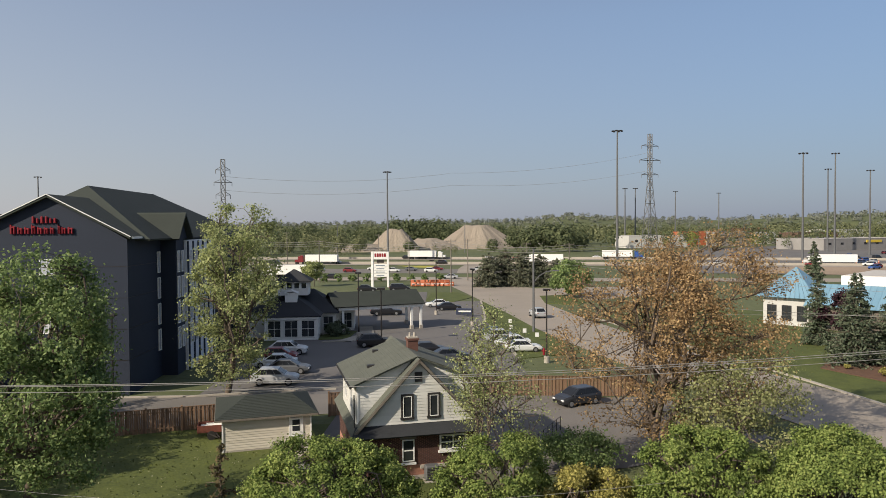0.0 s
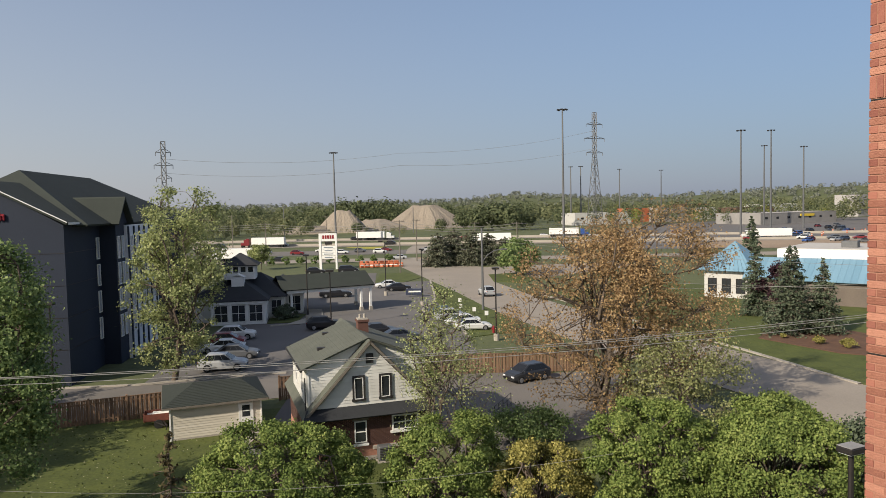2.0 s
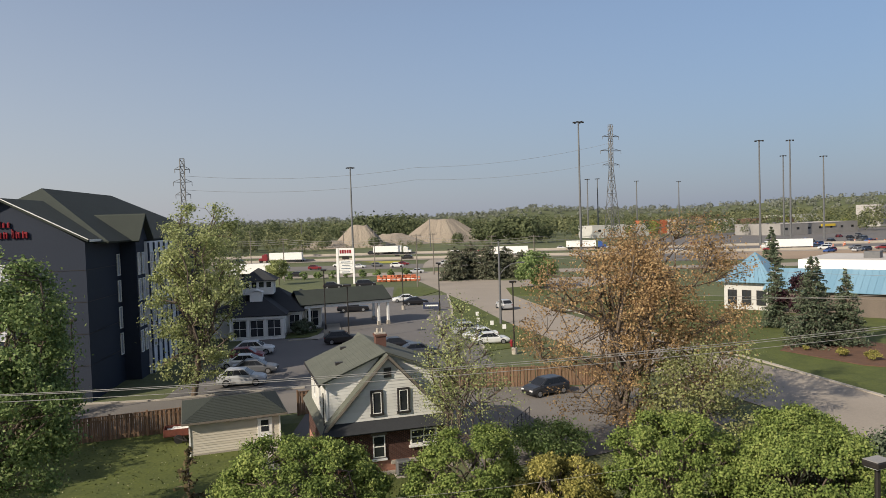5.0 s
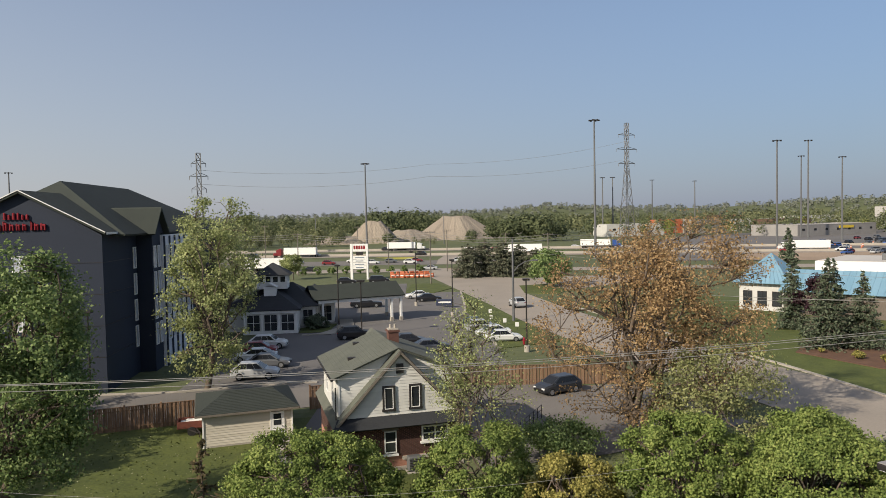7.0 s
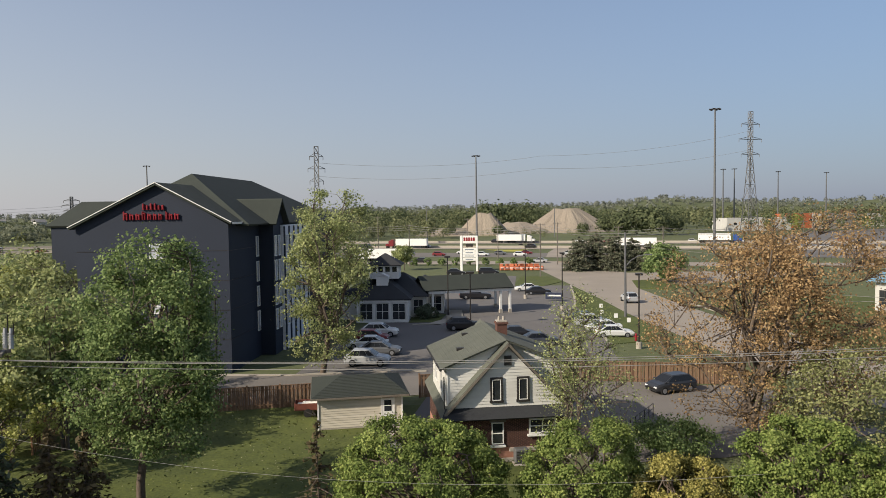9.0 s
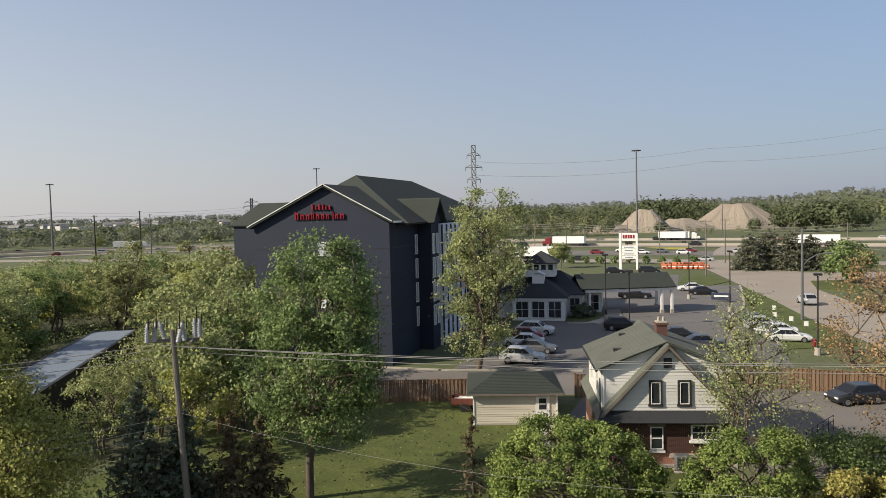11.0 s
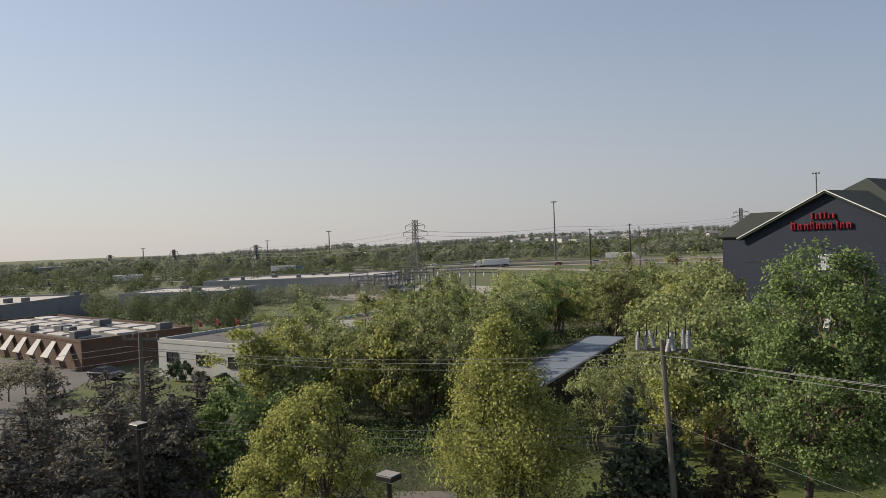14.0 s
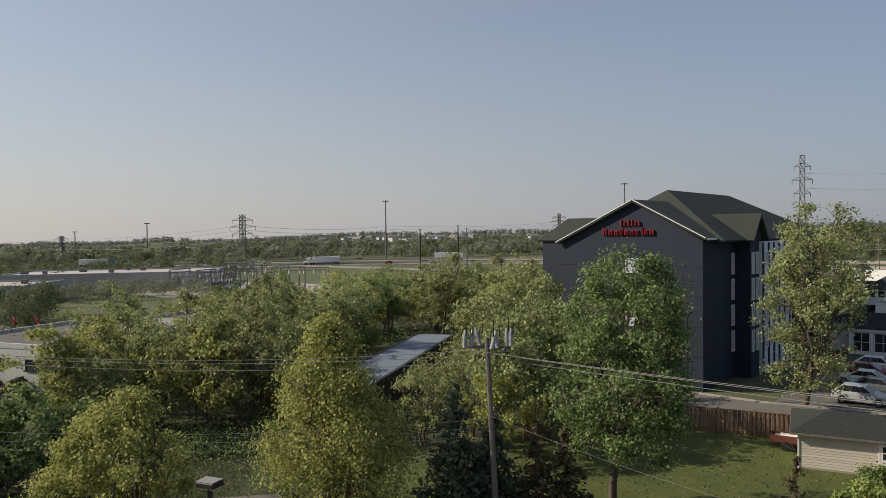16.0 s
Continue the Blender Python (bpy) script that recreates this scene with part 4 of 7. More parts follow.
WOOD2 = mat("orange_brown_fence_wood", (0.27, 0.15, 0.075), (0.16, 0.085, 0.045), 0.85, scale=1.5, fine=12, bump=0.3, per="object", stretch=(3, 3, 0.4))
fence("brown board fence along the back of the lawn", [(-34.7, 52.0), (-24.7, 53.7), (-17.4, 56.1), (-14.6, 56.9)])
fence("orange-brown board fence beside the trees", [(-32.2, 43.0), (-34.7, 52.0)], material=WOOD2)
fence("brown board fence behind the house yard", [(0.5, 66.3), (9.0, 65.8), (18.5, 65.2)])
fence("short brown fence panel by the driveway", [(-9.2, 59.2), (-6.3, 60.0)], h=1.9)
fence("short brown fence panel under the trees", [(-52.8, 31.6), (-55.5, 36.5)], h=1.9)


def trailer():
    ob = thing("utility_trailer", "small rust-red utility trailer with white boards inside", "trailer", at=(-17.0, 53.6, 0), turn=14)
    bm = B()
    for c, s in (((0, 0, 0.55), (2.0, 1.3, 0.08)), ((0, -0.65, 0.80), (2.0, 0.05, 0.5)), ((0, 0.65, 0.80), (2.0, 0.05, 0.5)), ((-1.0, 0, 0.80), (0.05, 1.3, 0.5)), ((1.0, 0, 0.80), (0.05, 1.3, 0.5))):
        box(bm, c, s, bevel=0.01)
    part("bed", bm, RUST, ob)
    for y in (-0.75, 0.75):
        bm = B()
        tube(bm, (0, y - 0.09, 0.32), (0, y + 0.09, 0.32), 0.32, n=16)
        part("wheel", bm, TYRE, ob)
    bm = B()
    box(bm, (0.0, 0.1, 0.80), (1.6, 0.95, 0.12), 4, 0.02)
    box(bm, (0.15, 0.15, 0.93), (1.2, 0.6, 0.08), -7, 0.02)
    part("load", bm, WHITE, ob, "white boards")
    bm = B()
    tube(bm, (0.3, -0.66, 0.5), (0.6, -1.5, 0.35), 0.05, n=6)
    tube(bm, (-0.3, -0.66, 0.5), (0.5, -1.5, 0.35), 0.05, n=6)
    tube(bm, (0.55, -1.5, 0.35), (0.55, -1.5, 0.0), 0.03, n=6)
    part("drawbar", bm, DARK_STEEL, ob)


trailer()
bm = B()
for i in range(9):
    y = 49 + i * 0.9
    tube(bm, (5.4 + 0.45 * i, y - 1.6, 0), (5.4 + 0.45 * i, y - 1.6, 1.1), 0.03, n=5)
for z in (0.3, 0.7, 1.08):
    tube(bm, (5.4, 47.4, z), (9.0, 54.6, z), 0.025, n=5)
railing = part("railing", bm, DARK_STEEL)
tagged(railing, "black metal railing beside the asphalt yard", "railing")


# ---- hotel lobby with canopy ----
def lobby():
    ob = thing("hotel_lobby", "low white lobby building with charcoal roofs and cupola", "building", at=(-24.2, 99.5, 0), turn=5)
    bm = B()
    prism(bm, [(0, 0.15), (7.3, 0.15), (7.3, 4.8), (9.5, 4.8), (9.5, 9), (12, 9), (12, 16), (-3, 16), (-3, 3), (0, 3)], 0, 3.25)
    part("wall", bm, WHITE, ob)
    for i in range(3):
        window_on(ob, 1.85, 2.35, (1.35 + i * 2.3, 0.06, 1.55), 0, pane_split=2)
    for i in range(4):
        bm = B()
        box(bm, (0.18 + i * 2.3, 0.02, 1.6), (0.34, 0.22, 3.2), bevel=0.02)
        part("pilaster", bm, WHITE, ob)
    for c, q in (((3.65, -0.02, 3.05), (7.7, 0.4, 0.45)), ((3.65, 0.04, 0.15), (7.4, 0.3, 0.3)), ((8.45, 4.74, 3.05), (2.3, 0.3, 0.45)), ((10.8, 8.9, 3.05), (2.6, 0.3, 0.45))):
        bm = B()
        box(bm, c, q, bevel=0.03)
        part("trim", bm, WHITE, ob)
    for y in (1.8, 3.6):
        window_on(ob, 1.3, 2.1, (7.34, y, 1.6), 90, pane_split=2)
    window_on(ob, 1.5, 2.2, (8.4, 4.74, 1.6), 0)
    window_on(ob, 1.8, 2.4, (10.8, 8.94, 1.5), 0)
    # hip roofs
    def hip(x0, y0, x1, y1, ze, zr, rid):
        bm = B()
        e = [Vector((x0, y0, ze)), Vector((x1, y0, ze)), Vector((x1, y1, ze)), Vector((x0, y1, ze))]
        r0, r1 = Vector(rid[0] + (zr,)), Vector(rid[1] + (zr,))
        along_y = abs(r0.y - r1.y) >= abs(r0.x - r1.x)
        if along_y:
            fs = ((e[0], e[1], r0), (e[1], e[2], r1, r0), (e[2], e[3], r1), (e[3], e[0], r0, r1))
        else:
            fs = ((e[0], e[1], r1, r0), (e[1], e[2], r1), (e[2], e[3], r0, r1), (e[3], e[0], r0))
        for q in fs:
            slab(bm, q, 0.12)
        part("roof", bm, SHINGLE_BLACK, ob)
    hip(-0.5, -0.4, 7.8, 9, 3.3, 5.9, ((3.6, 4.0), (3.6, 6.5)))
    hip(-3.5, 3.5, 10.0, 16.5, 3.3, 6.3, ((3.0, 9.5), (6.0, 9.5)))
    hip(5.0, 7.5, 12.8, 16.5, 3.3, 5.6, ((9.0, 10.5), (9.0, 13.0)))
    # white gabled dormer
    bm = B()
    box(bm, (3.4, 3.2, 5.35), (1.7, 1.5, 1.9))
    part("dormer", bm, WHITE, ob)
    bm = B()
    slab(bm, [(2.4, 2.3, 6.25), (3.4, 2.3, 6.75), (3.4, 4.2, 6.75), (2.4, 4.2, 6.25)], 0.1)
    slab(bm, [(4.4, 2.3, 6.25), (3.4, 2.3, 6.75), (3.4, 4.2, 6.75), (4.4, 4.2, 6.25)], 0.1)
    part("dormer_roof", bm, WHITE, ob)
    # cupola
    bm = B()
    box(bm, (3.4, 7.0, 6.7), (4.3, 3.6, 2.0))
    part("cupola", bm, WHITE, ob)
    for i in range(4):
        window_on(ob, 0.85, 0.95, (1.85 + i * 1.03, 5.17, 7.1), 0, mull=False, pane_split=1)
    window_on(ob, 0.9, 0.95, (5.57, 6.2, 7.1), 90, mull=False, pane_split=1)
    window_on(ob, 0.9, 0.95, (5.57, 7.6, 7.1), 90, mull=False, pane_split=1)
    hip(0.7, 4.6, 6.1, 9.4, 7.75, 9.4, ((3.3, 7.0), (3.5, 7.0)))
    return ob


lobby()


def canopy():
    ob = thing("entrance_canopy", "drive-through hotel canopy on white columns", "canopy", at=(-15.0, 105.3, 0), turn=23)
    L, D = 13.6, 6.5
    bm = B()
    slab(bm, [(-0.5, -0.5, 3.95), (L, -0.5, 3.95), (L, D / 2, 5.8), (-0.5, D / 2, 5.8)], 0.15)
    slab(bm, [(-0.5, D + 0.5, 3.95), (L, D + 0.5, 3.95), (L, D / 2, 5.8), (-0.5, D / 2, 5.8)], 0.15)
    part("roof", bm, SHINGLE, ob)
    bm = B()
    box(bm, (L / 2, 0, 3.62), (L - 0.4, 0.4, 0.5), bevel=0.02)
    box(bm, (L / 2, D, 3.62), (L - 0.4, 0.4, 0.5), bevel=0.02)
    box(bm, (L - 0.3, D / 2, 3.62), (0.4, D, 0.5), bevel=0.02)
    part("beam", bm, WHITE, ob)
    bm = B()
    a = [bm.verts.new(p) for p in ((L - 0.2, -0.3, 3.86), (L - 0.2, D + 0.3, 3.86), (L - 0.2, D / 2, 5.6))]
    b = [bm.verts.new(p) for p in ((L - 0.35, -0.3, 3.86), (L - 0.35, D + 0.3, 3.86), (L - 0.35, D / 2, 5.6))]
    bm.faces.new(a)
    bm.faces.new(b[::-1])
    for i in range(3):
        bm.faces.new((a[i], a[(i + 1) % 3], b[(i + 1) % 3], b[i]))
    part("gable", bm, WHITE, ob)
    bm = B()
    box(bm, (L / 2, D / 2, 3.5), (L - 0.8, D - 0.4, 0.1))
    part("ceiling", bm, WHITE, ob)
    for x, y in ((L - 0.5, 0.1), (L - 0.5, D - 0.1), (L - 2.0, 0.1), (0.9, 0.1), (0.9, D - 0.1)):
        bm = B()
        box(bm, (x, y, 1.75), (0.34, 0.34, 3.3), bevel=0.015)
        part("column", bm, WHITE, ob)
        bm = B()
        box(bm, (x, y, 0.3), (0.5, 0.5, 0.6), bevel=0.02)
        part("plinth", bm, CONCRETE, ob)


canopy()


# ---- blue-roofed building ----
def clinic():
    ob = thing("blue_roof_building", "low beige building with blue metal roofs and white parapet", "building", at=(54.6, 107.0, 0), turn=-45)
    L, D = 34, 22
    # brown-tan wall colour, darkened to hold the shadow on it
    BEIGE = mat("shadowed_tan_block", (0.16, 0.13, 0.105), (0.11, 0.09, 0.075), 0.85, scale=0.6, fine=6)
    bm = B()
    box(bm, (L / 2, D / 2, 1.9), (L, D, 3.8))
    part("wall", bm, BEIGE, ob)
    bm = B()
    box(bm, (L / 2 + 1, D / 2 + 2, 5.8), (L - 4, D - 5, 4.0))
    part("parapet", bm, WHITE, ob, "white parapet wall")
    bm = B()
    box(bm, (L / 2 + 1, D / 2 + 2, 7.82), (L - 4.8, D - 5.8, 0.1))
    part("flat_roof", bm, ROOF_PALE, ob)
    n = 40
    for i in range(n):
        x0 = -0.6 + i * (L + 0.6) / n
        x1 = x0 + (L + 0.6) / n - 0.04
        bm = B()
        slab(bm, [(x0, -0.7, 3.5), (x1, -0.7, 3.5), (x1, 3.9, 6.5), (x0, 3.9, 6.5)], 0.1)
        slab(bm, [(x1, -0.7, 3.56), (x1 + 0.04, -0.7, 3.56), (x1 + 0.04, 3.9, 6.56), (x1, 3.9, 6.56)], 0.1)
        part("roof_panel", bm, BLUE_ROOF, ob)
    # corner pavilion with a pyramid roof
    bm = B()
    box(bm, (-3.6, 5.2, 2.2), (7, 8, 4.4))
    part("wall", bm, WHITE_WALL, ob)
    ap = Vector((-3.6, 5.2, 8.9))
    c = [Vector((-8.0, 0.3, 4.4)), Vector((0.8, 0.3, 4.4)), Vector((0.8, 10.1, 4.4)), Vector((-8.0, 10.1, 4.4))]
    for i in range(4):
        p, q = c[i], c[(i + 1) % 4]
        for k in range(12):
            u, v = p.lerp(q, k / 12), p.lerp(q, (k + 0.94) / 12)
            bm = B()
            slab(bm, [u, v, v.lerp(ap, 0.985), u.lerp(ap, 0.985)], 0.1)
            part("roof_panel", bm, BLUE_ROOF, ob)
    for x in (-5.8, -3.6, -1.4):
        window_on(ob, 1.4, 2.3, (x, 1.16, 2.0), 0, frame_mat=DARK_STEEL, pane_split=2)
    window_on(ob, 1.6, 2.4, (2.2, -0.03, 1.5), 0, frame_mat=DARK_STEEL, pane_split=3)
    for x, y, s in ((12, 10, 2.2), (20, 13, 3.0), (26, 9, 1.8)):
        bm = B()
        box(bm, (x, y, 8.35), (s, s * 0.8, 1.0), bevel=0.05)
        part("roof_unit", bm, STEEL, ob)


clinic()


# ---- pylon sign ----
def pylon_sign():
    ob = thing("pylon_sign", "white roadside pylon sign with red top and plain panels", "sign", at=(-15.5, 187, 0), turn=-6)
    for x, r in ((-1.9, 0.45), (2.2, 0.35)):
        bm = B()
        box(bm, (x, 0, 4.6), (r * 1.4, 0.6, 9.2), bevel=0.04)
        part("post", bm, WHITE, ob)
    bm = B()
    box(bm, (0.2, 0, 8.2), (3.5, 0.5, 2.0), bevel=0.04)
    part("head", bm, WHITE, ob)
    for i in range(5):
        bm = B()
        box(bm, (-1.05 + i * 0.62, -0.28, 8.3), (0.46, 0.05, 0.9), 0, 0.05)
        part("sign_bar", bm, RED_SIGN, ob, "red bar")
    bm = B()
    box(bm, (0.2, 0, 6.7), (1.8, 0.45, 0.75), bevel=0.03)
    part("display", bm, DARK_STEEL, ob, "dark price display")
    for k in range(4):
        z = 5.65 - k * 0.85
        bm = B()
        box(bm, (0.2, 0, z), (3.4, 0.4, 0.78), bevel=0.03)
        part("panel", bm, WHITE, ob)
        bm = B()
        box(bm, (0.2, -0.21, z), (2.4 - 0.4 * (k % 2), 0.03, 0.22))
        part("text_bar", bm, ROOF_BLUE, ob)


pylon_sign()

# ---- vehicles ----
PAINT = {}


def paint(name, c):
    if name not in PAINT:
        PAINT[name] = mat(name + "_car_paint", c, tuple(v * 0.9 for v in c), 0.28, metal=0.15, scale=0.5, fine=3, bump=0.0, spec=0.6)
    return PAINT[name]


LAMP_WHITE = mat("lamp_glass", (0.7, 0.7, 0.7), (0.55, 0.55, 0.55), 0.2, bump=0)
LAMP_RED = mat("red_lamp_glass", (0.35, 0.01, 0.01), (0.25, 0.01, 0.01), 0.25, bump=0)
HUB = mat("alloy_rim", (0.42, 0.42, 0.43), (0.3, 0.3, 0.31), 0.35, metal=0.7, bump=0)
CAR_SHAPES = {
    # length, width, belt, roof, bonnet end, screen top, roof end, tail end
    "sedan": (4.75, 1.84, 0.95, 1.46, 1.30, 0.40, -1.00, -1.95),
    "suv": (4.6, 1.88, 1.10, 1.66, 1.15, 0.35, -1.45, -2.25),
    "minivan": (5.0, 1.95, 1.05, 1.74, 1.80, 0.75, -2.10, -2.42),
    "hatchback": (4.2, 1.78, 1.0, 1.52, 1.25, 0.40, -1.35, -2.0),
    "pickup": (5.6, 1.95, 1.10, 1.80, 1.10, 0.55, -0.75, -1.05),
}
CAR_MADE = {}
CAR_GLASS = mat("tinted_car_glass", (0.016, 0.018, 0.021), (0.012, 0.013, 0.016), 0.12, bump=0, spec=0.35)


def car(name, colour, label, at, turn, shape="sedan", group="parked cars", far=False):
    """A car facing +x at turn 0."""
    key = (shape, colour, far)
    if key in CAR_MADE:
        o = copy_thing(CAR_MADE[key], pose(*at, 0, 0, turn))
        o["label"], o["group"] = label, group
        return o
    Ln, Wd, belt, top, bon, st, re, tail = CAR_SHAPES[shape]
    ob = thing(name, label, "car", group, at, turn)
    CAR_MADE[key] = ob
    P = PAINT[colour]
    h, w = Ln / 2, Wd / 2
    # body: sections along the length (x, half width, low, high)
    sec = [(-h, 0.80 * w, 0.45, belt - 0.12), (-h + 0.12, 0.94 * w, 0.28, belt - 0.02), (-h * 0.55, w, 0.22, belt), (0, w, 0.22, belt - 0.01), (bon, w, 0.22, belt - 0.04),
           (h * 0.80, 0.97 * w, 0.24, belt - 0.12), (h - 0.12, 0.90 * w, 0.28, belt - 0.24), (h, 0.78 * w, 0.40, belt - 0.42)]
    bm = B()
    rings = []
    for x, ww, lo, hi in sec:
        rings.append([bm.verts.new(p) for p in ((x, -ww * 0.9, lo), (x, -ww, lo + 0.15), (x, -ww, hi - 0.16), (x, -ww * 0.88, hi), (x, ww * 0.88, hi), (x, ww, hi - 0.16), (x, ww, lo + 0.15), (x, ww * 0.9, lo))])
    for a, b in zip(rings, rings[1:]):
        for i in range(8):
            bm.faces.new((a[i], a[(i + 1) % 8], b[(i + 1) % 8], b[i]))
    bm.faces.new(rings[0])
    bm.faces.new(rings[-1][::-1])
    # cabin
    tw, bw = w * 0.76, w * 0.93
    lo = [(bon, -bw), (bon, bw), (tail, bw), (tail, -bw)]
    hi = [(st, -tw), (st, tw), (re, tw), (re, -tw)]
    bl = [bm.verts.new((x, y, belt - 0.06)) for x, y in lo]
    tl = [bm.verts.new((x, y, top - 0.05)) for x, y in hi]
    tc = [bm.verts.new((x * 0.88 + (st + re) * 0.06, y * 0.85, top)) for x, y in hi]
    for i in range(4):
        j = (i + 1) % 4
        bm.faces.new((bl[i], bl[j], tl[j], tl[i]))
        bm.faces.new((tl[i], tl[j], tc[j], tc[i]))
    bm.faces.new(tc)
    if shape == "pickup":
        box(bm, (-h + 0.9, 0, belt - 0.03), (1.5, Wd * 0.75, 0.06))
    bodyo = part("body", bm, P, ob)
    for p in bodyo.data.polygons:
        p.use_smooth = False
    # glass panels, a little proud of the cabin
    B4 = [Vector((x, y, belt - 0.06)) for x, y in lo]
    T4 = [Vector((x, y, top - 0.05)) for x, y in hi]
    for i, nm in ((0, "windscreen"), (1, "side_window"), (2, "rear_window"), (3, "side_window")):
        a, b, c, d = B4[i], B4[(i + 1) % 4], T4[(i + 1) % 4], T4[i]
        mid = (a + b + c + d) / 4
        nrm = (b - a).cross(d - a).normalized()
        if nrm.dot(mid - Vector(((st + re) / 2, 0, belt))) < 0:
            nrm = -nrm
        pieces = [(0.06, 0.94)] if far or nm != "side_window" else [(0.09, 0.44), (0.45, 0.70), (0.71, 0.93)]
        for u0, u1 in pieces:
            q = [a.lerp(b, u0).lerp(d.lerp(c, u0), 0.12), a.lerp(b, u1).lerp(d.lerp(c, u1), 0.12), a.lerp(b, u1).lerp(d.lerp(c, u1), 0.95), a.lerp(b, u0).lerp(d.lerp(c, u0), 0.95)]
            bm = B()
            v0 = [bm.verts.new(p + nrm * 0.012) for p in q]
            v1 = [bm.verts.new(p - nrm * 0.01) for p in q]
            bm.faces.new(v0)
            bm.faces.new(v1[::-1])
            for k in range(4):
                bm.faces.new((v0[k], v0[(k + 1) % 4], v1[(k + 1) % 4], v1[k]))
            part(nm, bm, CAR_GLASS, ob)
    wr = 0.33 if top < 1.6 else 0.37
    for x in (-h * 0.60, h * 0.62):
        for y in (-w + 0.08, w - 0.08):
            if far:
                bm = B()
                tube(bm, (x, y - 0.11, wr), (x, y + 0.11, wr), wr, n=10)
                part("wheel", bm, TYRE, ob)
                continue
            wh = new("wheel")
            wh.parent = ob
            wh.matrix_basis = pose(x, y, wr)
            bm = B()
            tube(bm, (0, -0.11, 0), (0, 0.11, 0), wr, n=16)
            part("tyre", bm, TYRE, wh)
            bm = B()
            tube(bm, (0, -0.125, 0), (0, 0.125, 0), wr * 0.62, n=12)
            part("rim", bm, HUB, wh)
    if far:
        return ob
    for y in (-w * 0.66, w * 0.66):
        bm = B()
        box(bm, (h - 0.12, y, belt - 0.38), (0.22, 0.36, 0.15), bevel=0.03)
        part("headlight", bm, LAMP_WHITE, ob)
        bm = B()
        box(bm, (-h + 0.07, y, belt - 0.2), (0.14, 0.34, 0.17), bevel=0.03)
        part("taillight", bm, LAMP_RED, ob)
        bm = B()
        box(bm, (bon - 0.25, (w + 0.08) * (1 if y > 0 else -1), belt + 0.03), (0.14, 0.18, 0.13), bevel=0.03)
        part("mirror", bm, P, ob)
    bm = B()
    box(bm, (h - 0.01, 0, 0.55), (0.05, w * 1.0, 0.16), bevel=0.02)
    part("grille", bm, DARK_STEEL, ob)
    return ob


for nm, c in (("white", (0.72, 0.72, 0.70)), ("silver", (0.45, 0.46, 0.47)), ("black", (0.02, 0.02, 0.023)), ("grey", (0.12, 0.125, 0.135)), ("red", (0.20, 0.025, 0.03)), ("blue", (0.04, 0.10, 0.32)), ("navy", (0.03, 0.045, 0.08)), ("charcoal", (0.035, 0.037, 0.042))):
    paint(nm, c)
K = "cars in the hotel lot"
car("suv", "silver", "silver sport utility car parked in the hotel lot", (-16.4, 71.6, 0.04), 3, "suv", K)
car("sedan", "grey", "dark grey sedan parked in the hotel lot", (-16.3, 77.2, 0.04), 2, "sedan", K)
car("sedan", "white", "white sedan parked in the hotel lot", (-18.4, 80.6, 0.04), 182, "sedan", K)
car("hatchback", "red", "dark red hatchback parked in the hotel lot", (-18.8, 84.6, 0.04), 2, "hatchback", K)
car("suv", "white", "white sport utility car parked in the hotel lot", (-18.6, 88.6, 0.04), 2, "suv", K)
car("sedan", "white", "white sedan parked beside the verge", (10.1, 89.3, 0.04), 4, "sedan", K)
car("sedan", "white", "white sedan parked beside the verge", (9.2, 93.2, 0.04), 184, "sedan", K)
car("suv", "silver", "silver car parked beside the verge", (8.2, 97.4, 0.04), 4, "suv", K)
car("sedan", "navy", "dark blue sedan parked beside the verge", (7.6, 101.3, 0.04), 4, "sedan", K)
car("hatchback", "charcoal", "dark charcoal compact car parked before the brown fence", (11.8, 62.6, 0.04), 207, "hatchback", K)
car("suv", "black", "black sport utility car parked by the lobby", (-8.6, 94.0, 0.04), 10, "suv", K)
car("sedan", "black", "black sedan parked behind the house", (-1.6, 88.2, 0.04), 10, "sedan", K)
car("sedan", "grey", "dark grey sedan parked behind the house", (1.0, 83.6, 0.04), 10, "sedan", K)
car("pickup", "black", "black pickup standing beyond the canopy", (-9.5, 127.5, 0.04), 5, "pickup", K)
car("suv", "black", "black sport utility car near the pylon sign", (-17.5, 174, 0.04), 4, "suv", K)
car("minivan", "black", "black minivan near the pylon sign", (-9.8, 176, 0.04), 4, "minivan", K)
car("sedan", "white", "white car parked by the grass island", (-0.5, 140, 0.04), 185, "sedan", K)
car("sedan", "black", "black car parked by the grass island", (1.6, 134.5, 0.04), 5, "sedan", K)
car("suv", "silver", "silver car driving on the side road", (16.5, 123, 0.07), 100, "suv", K)
rr = random.Random(9)
COL = ["white", "silver", "black", "grey", "red", "blue", "navy"]
SH = ["sedan", "suv", "minivan", "hatchback"]


def along(line, s):
    acc = 0.0
    for (x0, y0), (x1, y1) in zip(line, line[1:]):
        d = math.hypot(x1 - x0, y1 - y0)
        if acc + d >= s:
            k = (s - acc) / d
            return x0 + (x1 - x0) * k, y0 + (y1 - y0) * k, math.degrees(math.atan2(y1 - y0, x1 - x0))
        acc += d
    return None


def on_highway(s, off):
    x, y, a = along(HWY, s)
    return x - math.sin(radians(a)) * off, y + math.cos(radians(a)) * off, a


